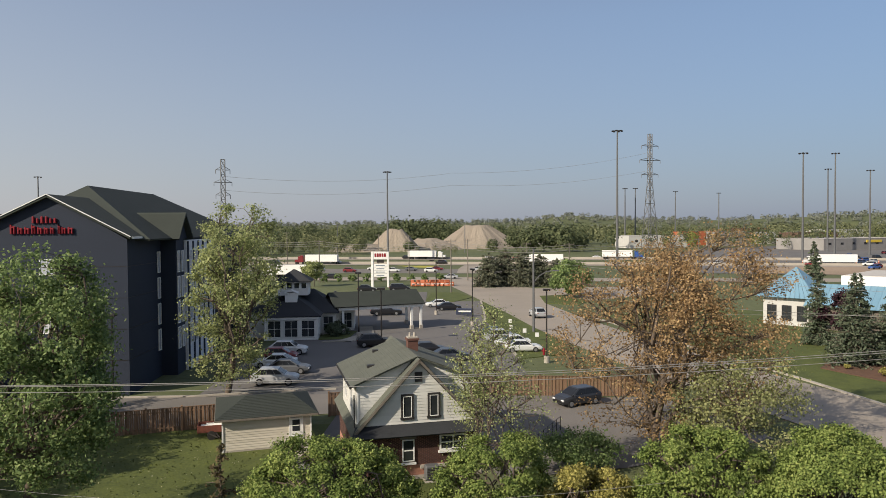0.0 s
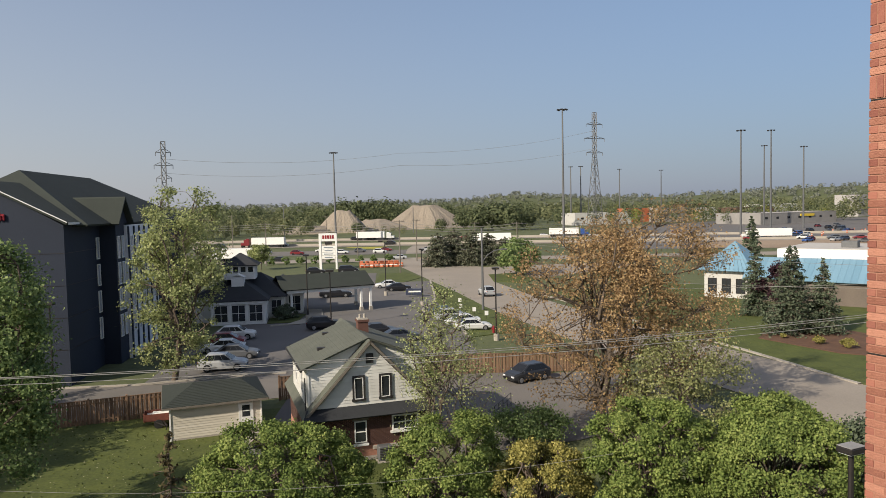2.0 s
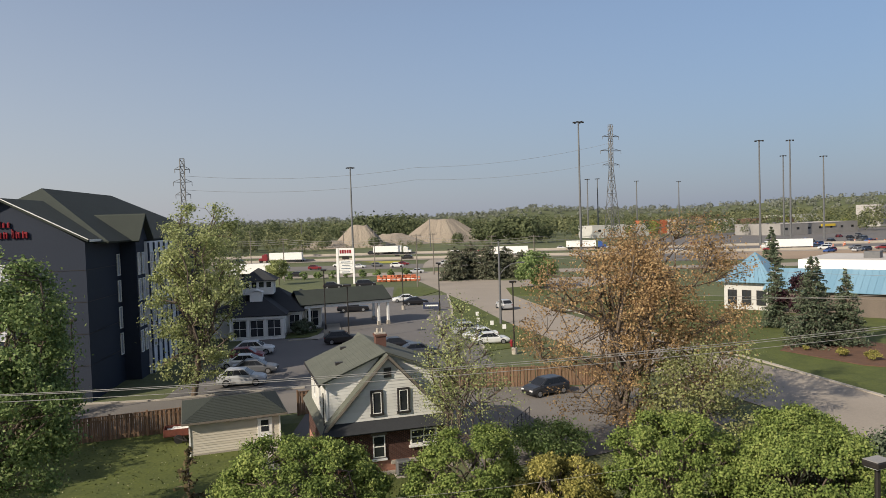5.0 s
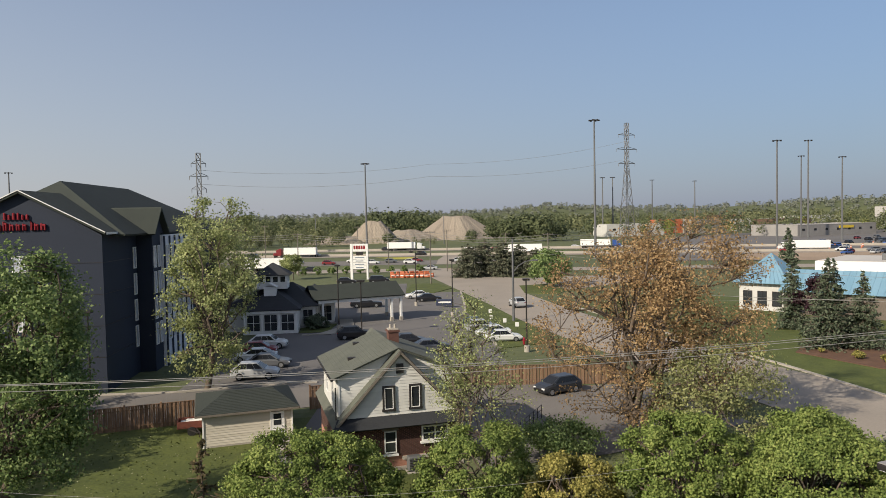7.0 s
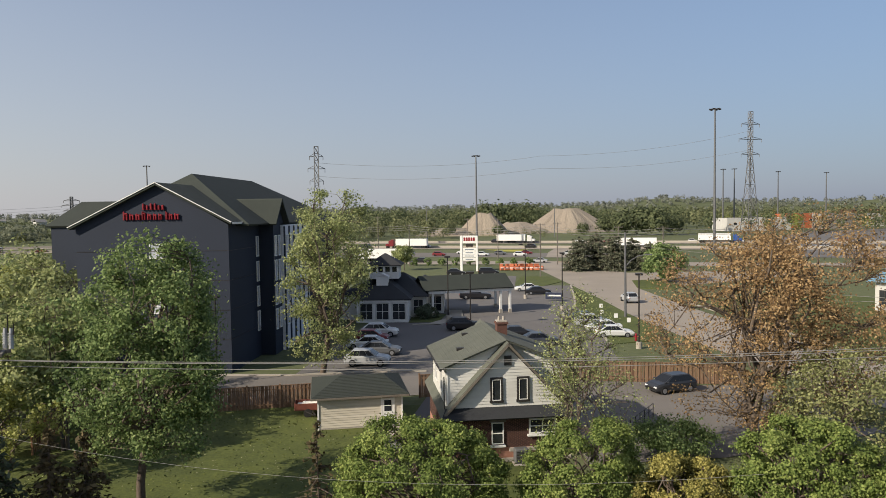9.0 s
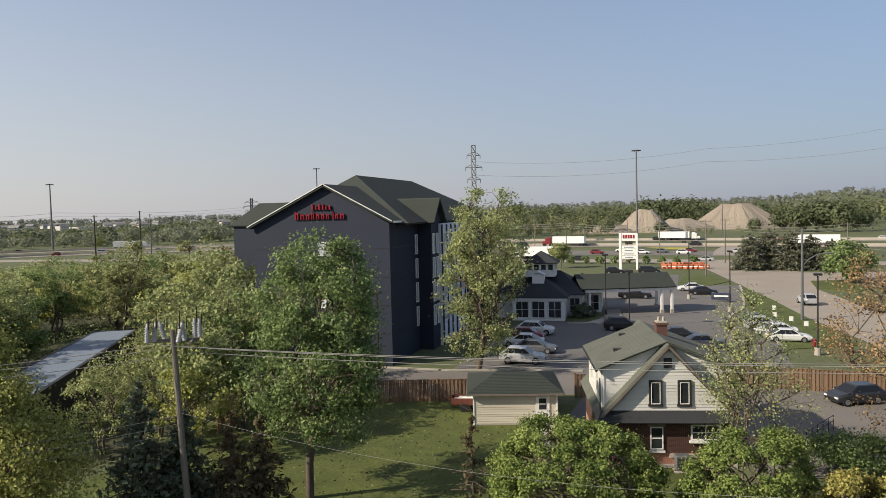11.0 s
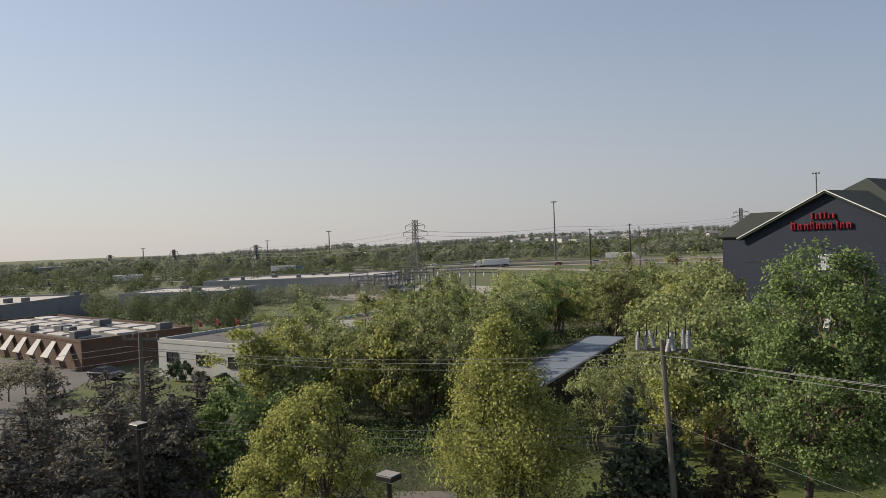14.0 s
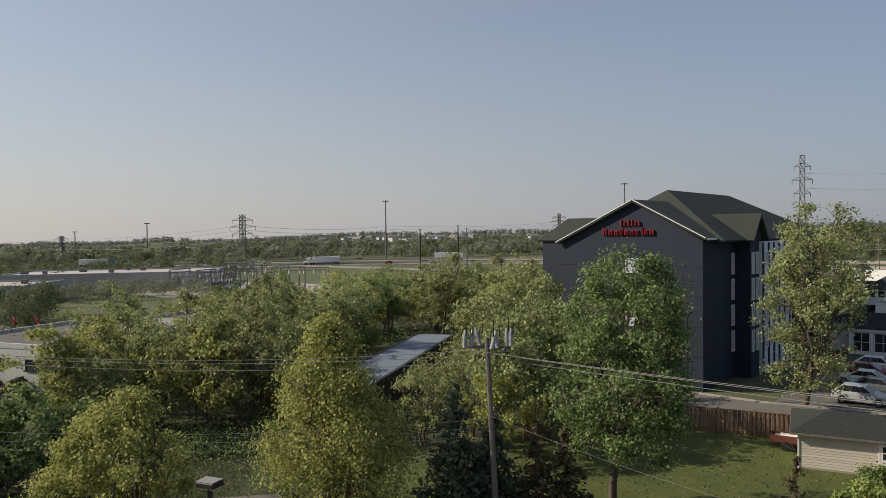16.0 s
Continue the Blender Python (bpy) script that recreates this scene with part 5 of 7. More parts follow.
HLEN = sum(math.hypot(b[0] - a[0], b[1] - a[1]) for a, b in zip(HWY, HWY[1:]))
s = 60.0
while s < HLEN - 80:
    lane = rr.choice([-28.5, -24, -19.5, 19.5, 24, 28.5])
    x, y, a = on_highway(s, lane)
    c = rr.choice(COL[:5])
    sh = rr.choice(SH)
    car("car", c, f"{c} car on the highway", (x, y, 0.14), a if lane > 0 else a + 180, sh, "cars on the highway", True)
    s += rr.uniform(7, 22)
for i in range(120):
    t = rr.random()
    x, y = 150 + t * 260 + rr.uniform(-25, 25), 262 + t * 130 + rr.uniform(-30, 60)
    c = rr.choice(COL)
    car("car", c, f"{c} car waiting in the wide roadworks lot", (x, y, 0.12), rr.choice([25, 205, 30, 110]), rr.choice(SH), "cars in the far lots", True)
for x, y in ((-31, 250), (-24, 262), (-16, 250), (-10, 255), (-3, 247), (-1, 258), (13, 252), (-44, 262), (-58, 256)):
    c = rr.choice(COL[:5])
    car("car", c, f"{c} car on the wide lanes before the highway", (x, y, 0.06), rr.choice([-6, 174]), rr.choice(SH), "cars before the highway", True)
for x in (-62, -48, -33, 3, 14, 21, 36):
    c = rr.choice(COL[:4])
    car("car", c, f"{c} car on the frontage road", (x, 219 - 0.09 * x + rr.choice([-3, 3]), 0.06), rr.choice([-4, 176]), rr.choice(SH), "cars on the frontage road", True)
for x, y, c in ((-97, 14.5, "black"), (-119, 2, "white"), (-121, -1, "grey"), (-134, -2, "white"), (-129, -1, "grey")):
    car("car", c, f"{c} car parked before the brown warehouse", (x, y, 0.08), 35, "sedan", "cars by the warehouse")


def truck(label, at, turn, cab="white", box_colour=None):
    ob = thing("truck", label, "truck", "lorries on the highway", at, turn)
    bm = B()
    box(bm, (-2.5, 0, 2.55), (13.6, 2.6, 2.9), bevel=0.04)
    tr = part("trailer", bm, box_colour or WHITE, ob)
    bm = B()
    box(bm, (-2.5, 0, 1.02), (13.0, 1.2, 0.18))
    part("chassis", bm, DARK_STEEL, ob)
    bm = B()
    box(bm, (6.4, 0, 2.05), (2.3, 2.4, 2.5), bevel=0.15)
    box(bm, (6.0, 0, 3.4), (1.4, 2.2, 0.6), bevel=0.2)
    box(bm, (8.2, 0, 1.35), (1.5, 2.1, 1.2), bevel=0.2)
    part("cab", bm, PAINT[cab], ob)
    bm = B()
    box(bm, (7.56, 0, 2.6), (0.06, 2.1, 0.8), bevel=0.02)
    part("windscreen", bm, GLASS, ob)
    for x in (-8.3, -7.1, 4.2, 5.4, 8.2):
        for y in (-1.05, 1.05):
            bm = B()
            tube(bm, (x, y - 0.15, 0.5), (x, y + 0.15, 0.5), 0.5, n=12)
            part("wheel", bm, TYRE, ob)
    return ob


for sx, off, cab in ((300, 24, "white"), (395, 20, "white"), (470, -24, "blue"), (505, 24, "white"), (560, -20, "white"), (600, 28, "red"), (690, -24, "white"), (760, 24, "white"), (830, -26, "white"), (900, 24, "white"), (1010, -24, "blue"), (1085, 24, "white")):
    x, y, a = on_highway(sx, off)
    truck("articulated lorry with plain white trailer on the highway", (x, y, 0.14), a if off > 0 else a + 180, cab)
truck("articulated lorry with plain white trailer on the frontage road", (-46, 224, 0.06), 176, "white")

# ---- poles, masts, pylons, wires ----
def at_az(az, d):
    return -math.sin(radians(az)) * d, math.cos(radians(az)) * d


def high_mast(az, d, el, label="tall steel high-mast light of the highway"):
    x, y = at_az(az, d)
    gz = ground_z(x, y)
    h = 15.5 + d * math.tan(radians(el)) - gz
    ob = thing("high_mast_light", label, "light mast", "high-mast lights", (x, y, gz))
    bm = B()
    tube(bm, (0, 0, 0), (0, 0, h), 0.38 + d * 0.0004, 0.16 + d * 0.0003, 8)
    part("pole", bm, STEEL, ob)
    bm = B()
    for k in range(6):
        w = k * math.pi / 3
        tube(bm, (0, 0, h - 0.3), (1.5 * math.cos(w), 1.5 * math.sin(w), h - 0.3), 0.1, n=4)
    part("ring", bm, DARK_STEEL, ob)
    for k in range(6):
        w = k * math.pi / 3
        bm = B()
        box(bm, (1.6 * math.cos(w), 1.6 * math.sin(w), h - 0.45), (0.75, 0.6, 0.5), bevel=0.1)
        part("lamp", bm, DARK_STEEL, ob)
    return ob


for az, d, el in ((-13.76, 262, 7.27), (4.08, 330, 4.38), (-26.62, 330, 5.06), (-30.72, 420, 3.68), (-28.62, 390, 4.94), (-28.18, 470, 3.87), (-14.35, 560, 2.86), (-15.11, 570, 2.86), (-18.02, 640, 2.56),
                  (-21.07, 660, 2.38), (28.80, 420, 3.65), (47.36, 460, 2.62), (65.04, 560, 1.01), (69.75, 640, 0.44), (78.6, 700, 0.2)):
    high_mast(az, d, el)


def lattice(label, az, d, el, arms=3, base=7.0, reach=5.5):
    """A lattice transmission tower."""
    x, y = at_az(az, d)
    gz = ground_z(x, y)
    h = 15.5 + d * math.tan(radians(el)) - gz
    ob = thing("transmission_tower", label, "tower", "transmission towers", (x, y, gz), 20)
    k = d * 0.00030 + 0.05
    bm = B()

    def half(z):
        return base / 2 * (1 - z / (h * 0.62)) + 0.9 * (z / (h * 0.62)) if z < h * 0.62 else 0.9
    zs = [0, h * 0.16, h * 0.3, h * 0.42, h * 0.53, h * 0.62, h * 0.7, h * 0.78, h * 0.86, h * 0.93, h]
    cs = ((1, 1), (1, -1), (-1, -1), (-1, 1))
    for z0, z1 in zip(zs, zs[1:]):
        a, b = half(z0), half(z1)
        for i in range(4):
            p, q = cs[i], cs[(i + 1) % 4]
            tube(bm, (p[0] * a, p[1] * a, z0), (p[0] * b, p[1] * b, z1), k, n=4)
            tube(bm, (p[0] * a, p[1] * a, z0), (q[0] * b, q[1] * b, z1), k * 0.6, n=4)
            tube(bm, (q[0] * a, q[1] * a, z0), (p[0] * b, p[1] * b, z1), k * 0.6, n=4)
            tube(bm, (p[0] * b, p[1] * b, z1), (q[0] * b, q[1] * b, z1), k * 0.6, n=4)
    part("frame", bm, STEEL, ob)
    for i in range(arms):
        z = h * (0.66 + 0.12 * i)
        w = reach if i != 1 else reach * 1.25
        for s in (-1, 1):
            bm = B()
            tube(bm, (s * 0.9, 0.8, z), (s * w, 0, z + 0.1), k * 0.8, n=4)
            tube(bm, (s * 0.9, -0.8, z), (s * w, 0, z + 0.1), k * 0.8, n=4)
            tube(bm, (s * 0.9, 0, z + 1.4), (s * w, 0, z + 0.1), k * 0.7, n=4)
            tube(bm, (s * w, 0, z + 0.1), (s * w, 0, z - 1.6), k * 0.8, n=4)
            part("arm", bm, STEEL, ob)
    return ob


lattice("tall steel lattice transmission tower behind the bronze maple", -16.17, 420, 6.86)
lattice("steel lattice transmission tower behind the airy tree", 16.52, 330, 5.15, 3, 4.2, 3.0)
lattice("far steel lattice transmission tower", 33.76, 620, 1.40)
lattice("steel lattice transmission tower by the substation", 58.31, 330, 1.58)
lattice("far steel lattice transmission tower over the woods", 70.6, 480, 0.1)
lattice("far steel lattice transmission tower over the woods", 76.5, 700, 0.0)
lattice("far steel lattice transmission tower over the woods", 80.8, 600, -0.2)


def wires(name, label, pts, sag, r=0.012, n=14):
    """A hanging wire from point to point."""
    cu = bpy.data.curves.new(name, "CURVE")
    cu.dimensions, cu.bevel_depth, cu.bevel_resolution = "3D", r, 0
    sp = cu.splines.new("POLY")
    out = []
    for a, b in zip(pts, pts[1:]):
        a, b = Vector(a), Vector(b)
        for k in range(n):
            t = k / n
            p = a.lerp(b, t)
            p.z -= sag * 4 * t * (1 - t)
            out.append(p)
    out.append(Vector(pts[-1]))
    sp.points.add(len(out) - 1)
    for q, p in zip(sp.points, out):
        q.co = (*p, 1)
    cu.materials.append(WIRE)
    ob = new(name, cu)
    return tagged(ob, label, "wire", "overhead wires")


WIRE = mat("weathered_wire", (0.30, 0.29, 0.27), (0.22, 0.21, 0.2), 0.6, bump=0)
PA, PB, PC, PR = (-22.6, 27.2), (-44.0, 8.3), (-52, -14), (26, 33)


PORCELAIN = mat("pale_grey_porcelain", (0.40, 0.41, 0.42), (0.28, 0.29, 0.30), 0.4, scale=4, fine=12, bump=0.03)


def transformer_pole():
    ob = thing("transformer_pole", "grey wooden utility pole carrying switches and insulators", "utility pole", at=(PA[0], PA[1], 0), turn=30)
    bm = B()
    tube(bm, (0.44, 0, 0), (0.0, 0, 10.4), 0.17, 0.12, 10)
    part("pole", bm, POLE_WOOD, ob)
    bm = B()
    for y, z in ((0, 9.9),):
        box(bm, (0, y + 0.16, z), (2.3, 0.12, 0.14))
    box(bm, (0, 0.9, 9.9), (0.12, 1.8, 0.12))
    box(bm, (0.9, -0.2, 9.9), (0.12, 1.4, 0.12))
    part("crossarm", bm, POLE_WOOD, ob)
    rr2 = random.Random(3)
    for i, x in enumerate((-1.1, -0.8, -0.4, 0.3, 0.55, 0.85, 1.1)):
        bm = B()
        y = rr2.uniform(-0.5, 0.9)
        dx = rr2.uniform(-0.3, 0.3)
        tube(bm, (x, y, 9.9), (x + dx, y + 0.2, 10.75), 0.10, 0.07, 10)
        for k in range(5):
            f = 0.2 + k * 0.13
            tube(bm, (x + dx * f, y + 0.2 * f, 9.9 + 0.85 * f), (x + dx * (f + 0.05), y + 0.2 * (f + 0.05), 9.9 + 0.85 * (f + 0.05)), 0.125, n=10)
        part("insulator", bm, PORCELAIN, ob, "pale grey ribbed insulator")
        bm = B()
        tube(bm, (x + 0.1, y, 10.5), (x + 0.12, y, 11.0 + 0.35 * (i % 2)), 0.035, 0.02, 6)
        tube(bm, (x - 0.1, y + 0.1, 9.9), (x - 0.05, y + 0.3, 10.8), 0.025, n=5)
        part("arrester", bm, DARK_STEEL, ob)
    return ob


transformer_pole()


def plain_pole(label, at, h, r=0.16, arms=1, material=None, turn=0, name="utility_pole"):
    ob = thing(name, label, "utility pole", "utility poles", (at[0], at[1], 0), turn)
    bm = B()
    tube(bm, (0, 0, 0), (0, 0, h), r, r * 0.65, 8)
    part("pole", bm, material or POLE_WOOD, ob)
    for i in range(arms):
        bm = B()
        box(bm, (0, 0.05, h - 0.4 - i * 1.0), (2.4, 0.12, 0.13))
        for x in (-1.1, -0.5, 0.5, 1.1):
            tube(bm, (x, 0.05, h - 0.36 - i), (x, 0.05, h - 0.1 - i), 0.05, n=6)
        part("crossarm", bm, POLE_WOOD, ob)
    return ob


plain_pole("grey wooden utility pole among the pines", PB, 10.9, 0.17, 1, turn=40)
plain_pole("grey wooden utility pole by the street", PC, 10.9, 0.17, 1, turn=60)
plain_pole("grey wooden utility pole beyond the brick wall", PR, 11.0, 0.17, 1)
for k, (dz, o) in enumerate(((10.0, -0.9), (9.8, 0.2), (9.45, 1.0))):
    ps = [(PR[0], PR[1] + o * 0.4, dz + 0.2), (PA[0] + o * 0.5, PA[1] + o * 0.7, dz - 0.2), (PB[0] + o * 0.7, PB[1] + o * 0.6, dz + 0.1), (PC[0] + o * 0.8, PC[1], dz)]
    wires("power_line", "pale power line strung along the street poles", ps, 0.55, 0.014)
wires("cable", "slack service cable from the pole towards the house", [(PA[0], PA[1], 6.6), (8, 26, 6.2)], 1.1, 0.006)
for k in range(3):
    wires("cable", "low cable crossing the lawn", [(PA[0], PA[1], 6.4 - 0.4 * k), (-37.0, 9.5, 6.9 - 0.4 * k)], 0.4, 0.009)
wires("power_line", "thin line across the front lawn", [(17, 66, 8.6), (52, 40, 9.5)], 0.5, 0.014)
wires("power_line", "thin line across the front lawn", [(17, 66, 7.6), (52, 44, 10.5)], 0.5, 0.014)
wires("power_line", "thin line across the front lawn", [(13.6, 105.7, 10.5), (60, 52, 9.0)], 0.8, 0.014)


def arm_pole():
    ob = thing("street_light", "grey concrete street pole with a curved lamp arm", "street light", "street lights", (13.6, 105.7, 0))
    bm = B()
    tube(bm, (0, 0, 0), (0, 0, 12.2), 0.2, 0.12, 8)
    part("pole", bm, STEEL, ob)
    bm = B()
    p = [(0, 0, 7.2), (0.8, 0, 8.2), (1.8, 0, 8.8), (3.0, 0, 9.0)]
    for a, b in zip(p, p[1:]):
        tube(bm, a, b, 0.07, n=6)
    part("arm", bm, STEEL, ob)
    bm = B()
    box(bm, (3.3, 0, 8.98), (0.9, 0.35, 0.2), bevel=0.06)
    part("lamp", bm, STEEL, ob)


arm_pole()


def lot_lamp(label, at, h, twin=False, turn=0, base=True, size=0.6):
    ob = thing("parking_lamp", label, "lamp post", "parking lot lamps", (at[0], at[1], 0), turn)
    bm = B()
    tube(bm, (0, 0, 0.6 if base else 0), (0, 0, h), 0.09, 0.075, 8)
    part("pole", bm, DARK_STEEL, ob)
    if base:
        bm = B()
        tube(bm, (0, 0, 0), (0, 0, 0.75), 0.32, 0.32, 12)
        part("base", bm, CONCRETE, ob)
    for s in ((-1, 1) if twin else (0,)):
        bm = B()
        box(bm, (s * 0.75, 0, h + 0.08), (size * 1.3, size, size * 0.36), bevel=0.03)
        hd = part("lamp_head", bm, DARK_STEEL, ob)
        bm = B()
        box(bm, (s * 0.75, 0, h + 0.08 - size * 0.19), (size * 1.1, size * 0.8, 0.03))
        part("lens", bm, LAMP_WHITE, hd)
    return ob


DK = "dark bronze shoebox lamp post in the hotel lot"
lot_lamp(DK, (12.0, 81.9), 8.2)
lot_lamp(DK, (-11.5, 101.9), 9.0)
lot_lamp(DK, (-7.8, 95.5), 7.3, size=0.8)
lot_lamp(DK, (-0.7, 127.6), 9.5, True)
lot_lamp(DK, (5.0, 112.5), 8.8)
lot_lamp("dark lamp post beside the hotel lane", (-28.3, 62.5), 8.0)
NEARL = "bronze shoebox lamp post beside the street below"
# pale lid colour stands in for sunlight on top of the dark heads
PALE_TOP = mat("sunlit_lamp_top", (0.29, 0.275, 0.26), (0.2, 0.19, 0.175), 0.6)
for xy in ((12.8, 19.4), (-19.2, 10.4), (-31.7, 5.7)):
    o = lot_lamp(NEARL, xy, 8.3, turn=20, size=0.5)
    bm = B()
    box(bm, (0, 0, 8.3 + 0.08 + 0.5 * 0.18 + 0.012), (0.61, 0.46, 0.02), bevel=0.005)
    part("lid", bm, PALE_TOP, o, "pale lid standing for the sunlit lamp top")
for x, y, h in ((2.6, 170, 12.5), (8, 208, 12), (-34, 205, 12), (-10, 236, 13), (24, 200, 11), (30, 168, 11.5), (-55, 262, 14), (70, 196, 12), (100, 240, 12), (-22, 262, 13), (-75, 240, 13)):
    plain_pole("pale wooden utility pole along the frontage road", (x, y), h, 0.17, 1, turn=8)
for az, d, h in ((44.68, 285, 17.4), (41.68, 300, 18.8), (41.0, 340, 17.8), (24, 420, 18), (22, 460, 20), (8, 420, 17), (-2, 430, 17)):
    plain_pole("tall dark wooden transmission pole", at_az(az, d), h, 0.3, 1, DARK_STEEL if d < 310 else STEEL)
for k in range(4):
    wires("transmission_line", "far transmission lines over the woods", [(*at_az(33.76, 620), 24 - 2 * k), (*at_az(47, 420), 20 - 2 * k), (*at_az(58.31, 330), 20 - 2.0 * k), (*at_az(70.6, 480), 15 - 2 * k), (*at_az(80.8, 600), 12 - 2 * k)], 2.0, 0.06)
wires("transmission_line", "far transmission line across the sky", [(*at_az(16.52, 330), 38), (*at_az(-1, 360), 42), (*at_az(-16.17, 420), 56)], 3.0, 0.05)
wires("transmission_line", "far transmission line across the sky", [(*at_az(16.52, 330), 32), (*at_az(-1, 360), 36), (*at_az(-16.17, 420), 46)], 3.0, 0.05)
for k in range(3):
    wires("power_line", "wires along the frontage road poles", [(-75, 240, 12.6 - k * 0.6), (-34, 205, 11.6 - k * 0.6), (2.6, 170, 12.1 - k * 0.6), (30, 168, 11.1 - k * 0.6), (70, 196, 11.6 - k * 0.6)], 1.0, 0.035)


def hydrant():
    ob = thing("fire_hydrant", "red fire hydrant on the grass verge", "hydrant", at=(12.3, 86.2, 0.05))
    bm = B()
    tube(bm, (0, 0, 0), (0, 0, 0.75), 0.15, 0.13, 10)
    tube(bm, (0, 0, 0.75), (0, 0, 0.95), 0.17, 0.05, 10)
    part("barrel", bm, RED_SIGN, ob)
    for s in (-1, 1):
        bm = B()
        tube(bm, (0, 0, 0.55), (s * 0.27, 0, 0.55), 0.08, n=8)
        part("outlet", bm, RED_SIGN, ob)
    bm = B()
    tube(bm, (0, 0, 0), (0, 0, 0.08), 0.22, n=10)
    part("flange", bm, DARK_STEEL, ob)


hydrant()
for x, y in ((10.2, 105.0), (11.8, 101.5), (13.0, 97.5), (10.8, 112)):
    o = thing("lawn_sign", "small white sign board staked in the grass verge", "sign", "small lawn signs", (x, y, 0.1))
    bm = B()
    box(bm, (0, 0, 0.75), (0.5, 0.05, 0.6), bevel=0.01)
    part("board", bm, WHITE, o)
    bm = B()
    tube(bm, (0, 0, 0), (0, 0, 0.5), 0.025, n=5)
    part("stake", bm, DARK_STEEL, o)
o = thing("street_sign", "blue and white hotel entrance sign on a low base", "sign", at=(4.2, 124.5, 0.1), turn=-8)
bm = B()
box(bm, (0, 0, 0.8), (3.0, 0.25, 1.1), bevel=0.04)
part("board", bm, paint("sign_blue", (0.05, 0.06, 0.10)), o)
bm = B()
box(bm, (0, -0.14, 0.85), (2.2, 0.03, 0.25))
part("text_bar", bm, WHITE, o)
# orange barrier stacks
for i in range(26):
    o = thing("traffic_barrier", "stacked orange plastic traffic barrier", "barrier", "orange barriers", (-7 + (i % 9) * 1.25 + rr.uniform(-0.2, 0.2), 188.5 + (i // 9) * 0.7, 0.05), rr.uniform(-35, 35))
    bm = B()
    box(bm, (0, 0, 0.3 + 0.25 * (i // 9)), (rr.uniform(0.8, 1.6), 0.5, 0.6 + 0.5 * (i // 9)), bevel=0.1)
    part("shell", bm, ORANGE, o)
    bm = B()
    box(bm, (0, -0.27, 0.6), (0.9, 0.03, 0.16))
    part("reflector", bm, WHITE, o)
for i in range(30):
    t = rr.random()
    o = thing("traffic_cone", "orange and white traffic drum of the roadworks", "traffic drum", "traffic drums", (120 + 220 * t, 262 + 110 * t + rr.uniform(-12, 12), 0.1))
    bm = B()
    tube(bm, (0, 0, 0), (0, 0, 1.3), 0.32, 0.25, 8)
    part("drum", bm, ORANGE, o)
    bm = B()
    tube(bm, (0, 0, 0.7), (0, 0, 0.9), 0.31, 0.3, 8)
    part("band", bm, WHITE, o)

# ---- far buildings, heaps, woods, hills ----
def low_building(name, label, corner, w, d, turn, h, wall, roof, windows=0, units=0, doors=0, seed=1, lip=0.5):
    """A flat-roofed building from its near corner; front along local x."""
    ob = thing(name, label, "building", "", (corner[0], corner[1], ground_z(*corner)), turn)
    r = random.Random(seed)
    bm = B()
    box(bm, (w / 2, d / 2, h / 2), (w, d, h))
    part("wall", bm, wall, ob)
    bm = B()
    box(bm, (w / 2, d / 2, h + 0.05), (w - 0.6, d - 0.6, 0.1))
    part("roof", bm, roof, ob)
    bm = B()
    for c, s in (((w / 2, 0.1, h + lip / 2), (w, 0.3, lip)), ((w / 2, d - 0.1, h + lip / 2), (w, 0.3, lip)), ((0.1, d / 2, h + lip / 2), (0.3, d - 0.6, lip)), ((w - 0.1, d / 2, h + lip / 2), (0.3, d - 0.6, lip))):
        box(bm, c, s)
    part("parapet", bm, wall, ob)
    for i in range(windows):
        window_on(ob, min(2.2, w / windows * 0.6), 1.3, (w * (i + 0.5) / windows, -0.03, h * 0.6), 0, frame_mat=DARK_STEEL, mull=False)
    for i in range(doors):
        bm = B()
        box(bm, (w * (i + 0.25) / doors, -0.04, 1.5), (2.6, 0.1, 3.0))
        part("door", bm, GREY_WALL, ob)
    for i in range(units):
        bm = B()
        box(bm, (r.uniform(1.5, w - 1.5), r.uniform(1.5, d - 1.5), h + 0.6), (r.uniform(1, 2.4), r.uniform(1, 2), 1.1), r.uniform(-5, 5), 0.05)
        part("roof_unit", bm, STEEL, ob)
    return ob


GREY_PALE = mat("pale_grey_sheet", (0.42, 0.40, 0.38), (0.33, 0.31, 0.3), 0.7, scale=0.6, fine=6)


def warehouse():
    ob = low_building("warehouse", "long brown block warehouse with slanted white window hoods", (-151.0, 0.0), 47.4, 16.0, 15.8, 3.8, BROWN_WALL, LOT, 0, 8, 0, 5, 0.35)
    for i in range(9):
        bm = B()
        x = 2.0 + i * 5.1
        slab(bm, [(x, -1.5, 1.5), (x + 2.4, -1.5, 1.5), (x + 1.9, -0.05, 3.5), (x + 0.5, -0.05, 3.5)], 0.12)
        part("hood", bm, GREY_PALE, ob, "slanted pale hood")
    for k in range(7):
        for j in range(3):
            bm = B()
            box(bm, (4 + k * 6.2 + (j % 2), 3.0 + j * 4.8, 4.0), (4.6, 3.0, 0.25), 3 * (k % 3 - 1), 0.05)
            part("roof_panel", bm, ROOF_PALE, ob, "pale skylight panel")


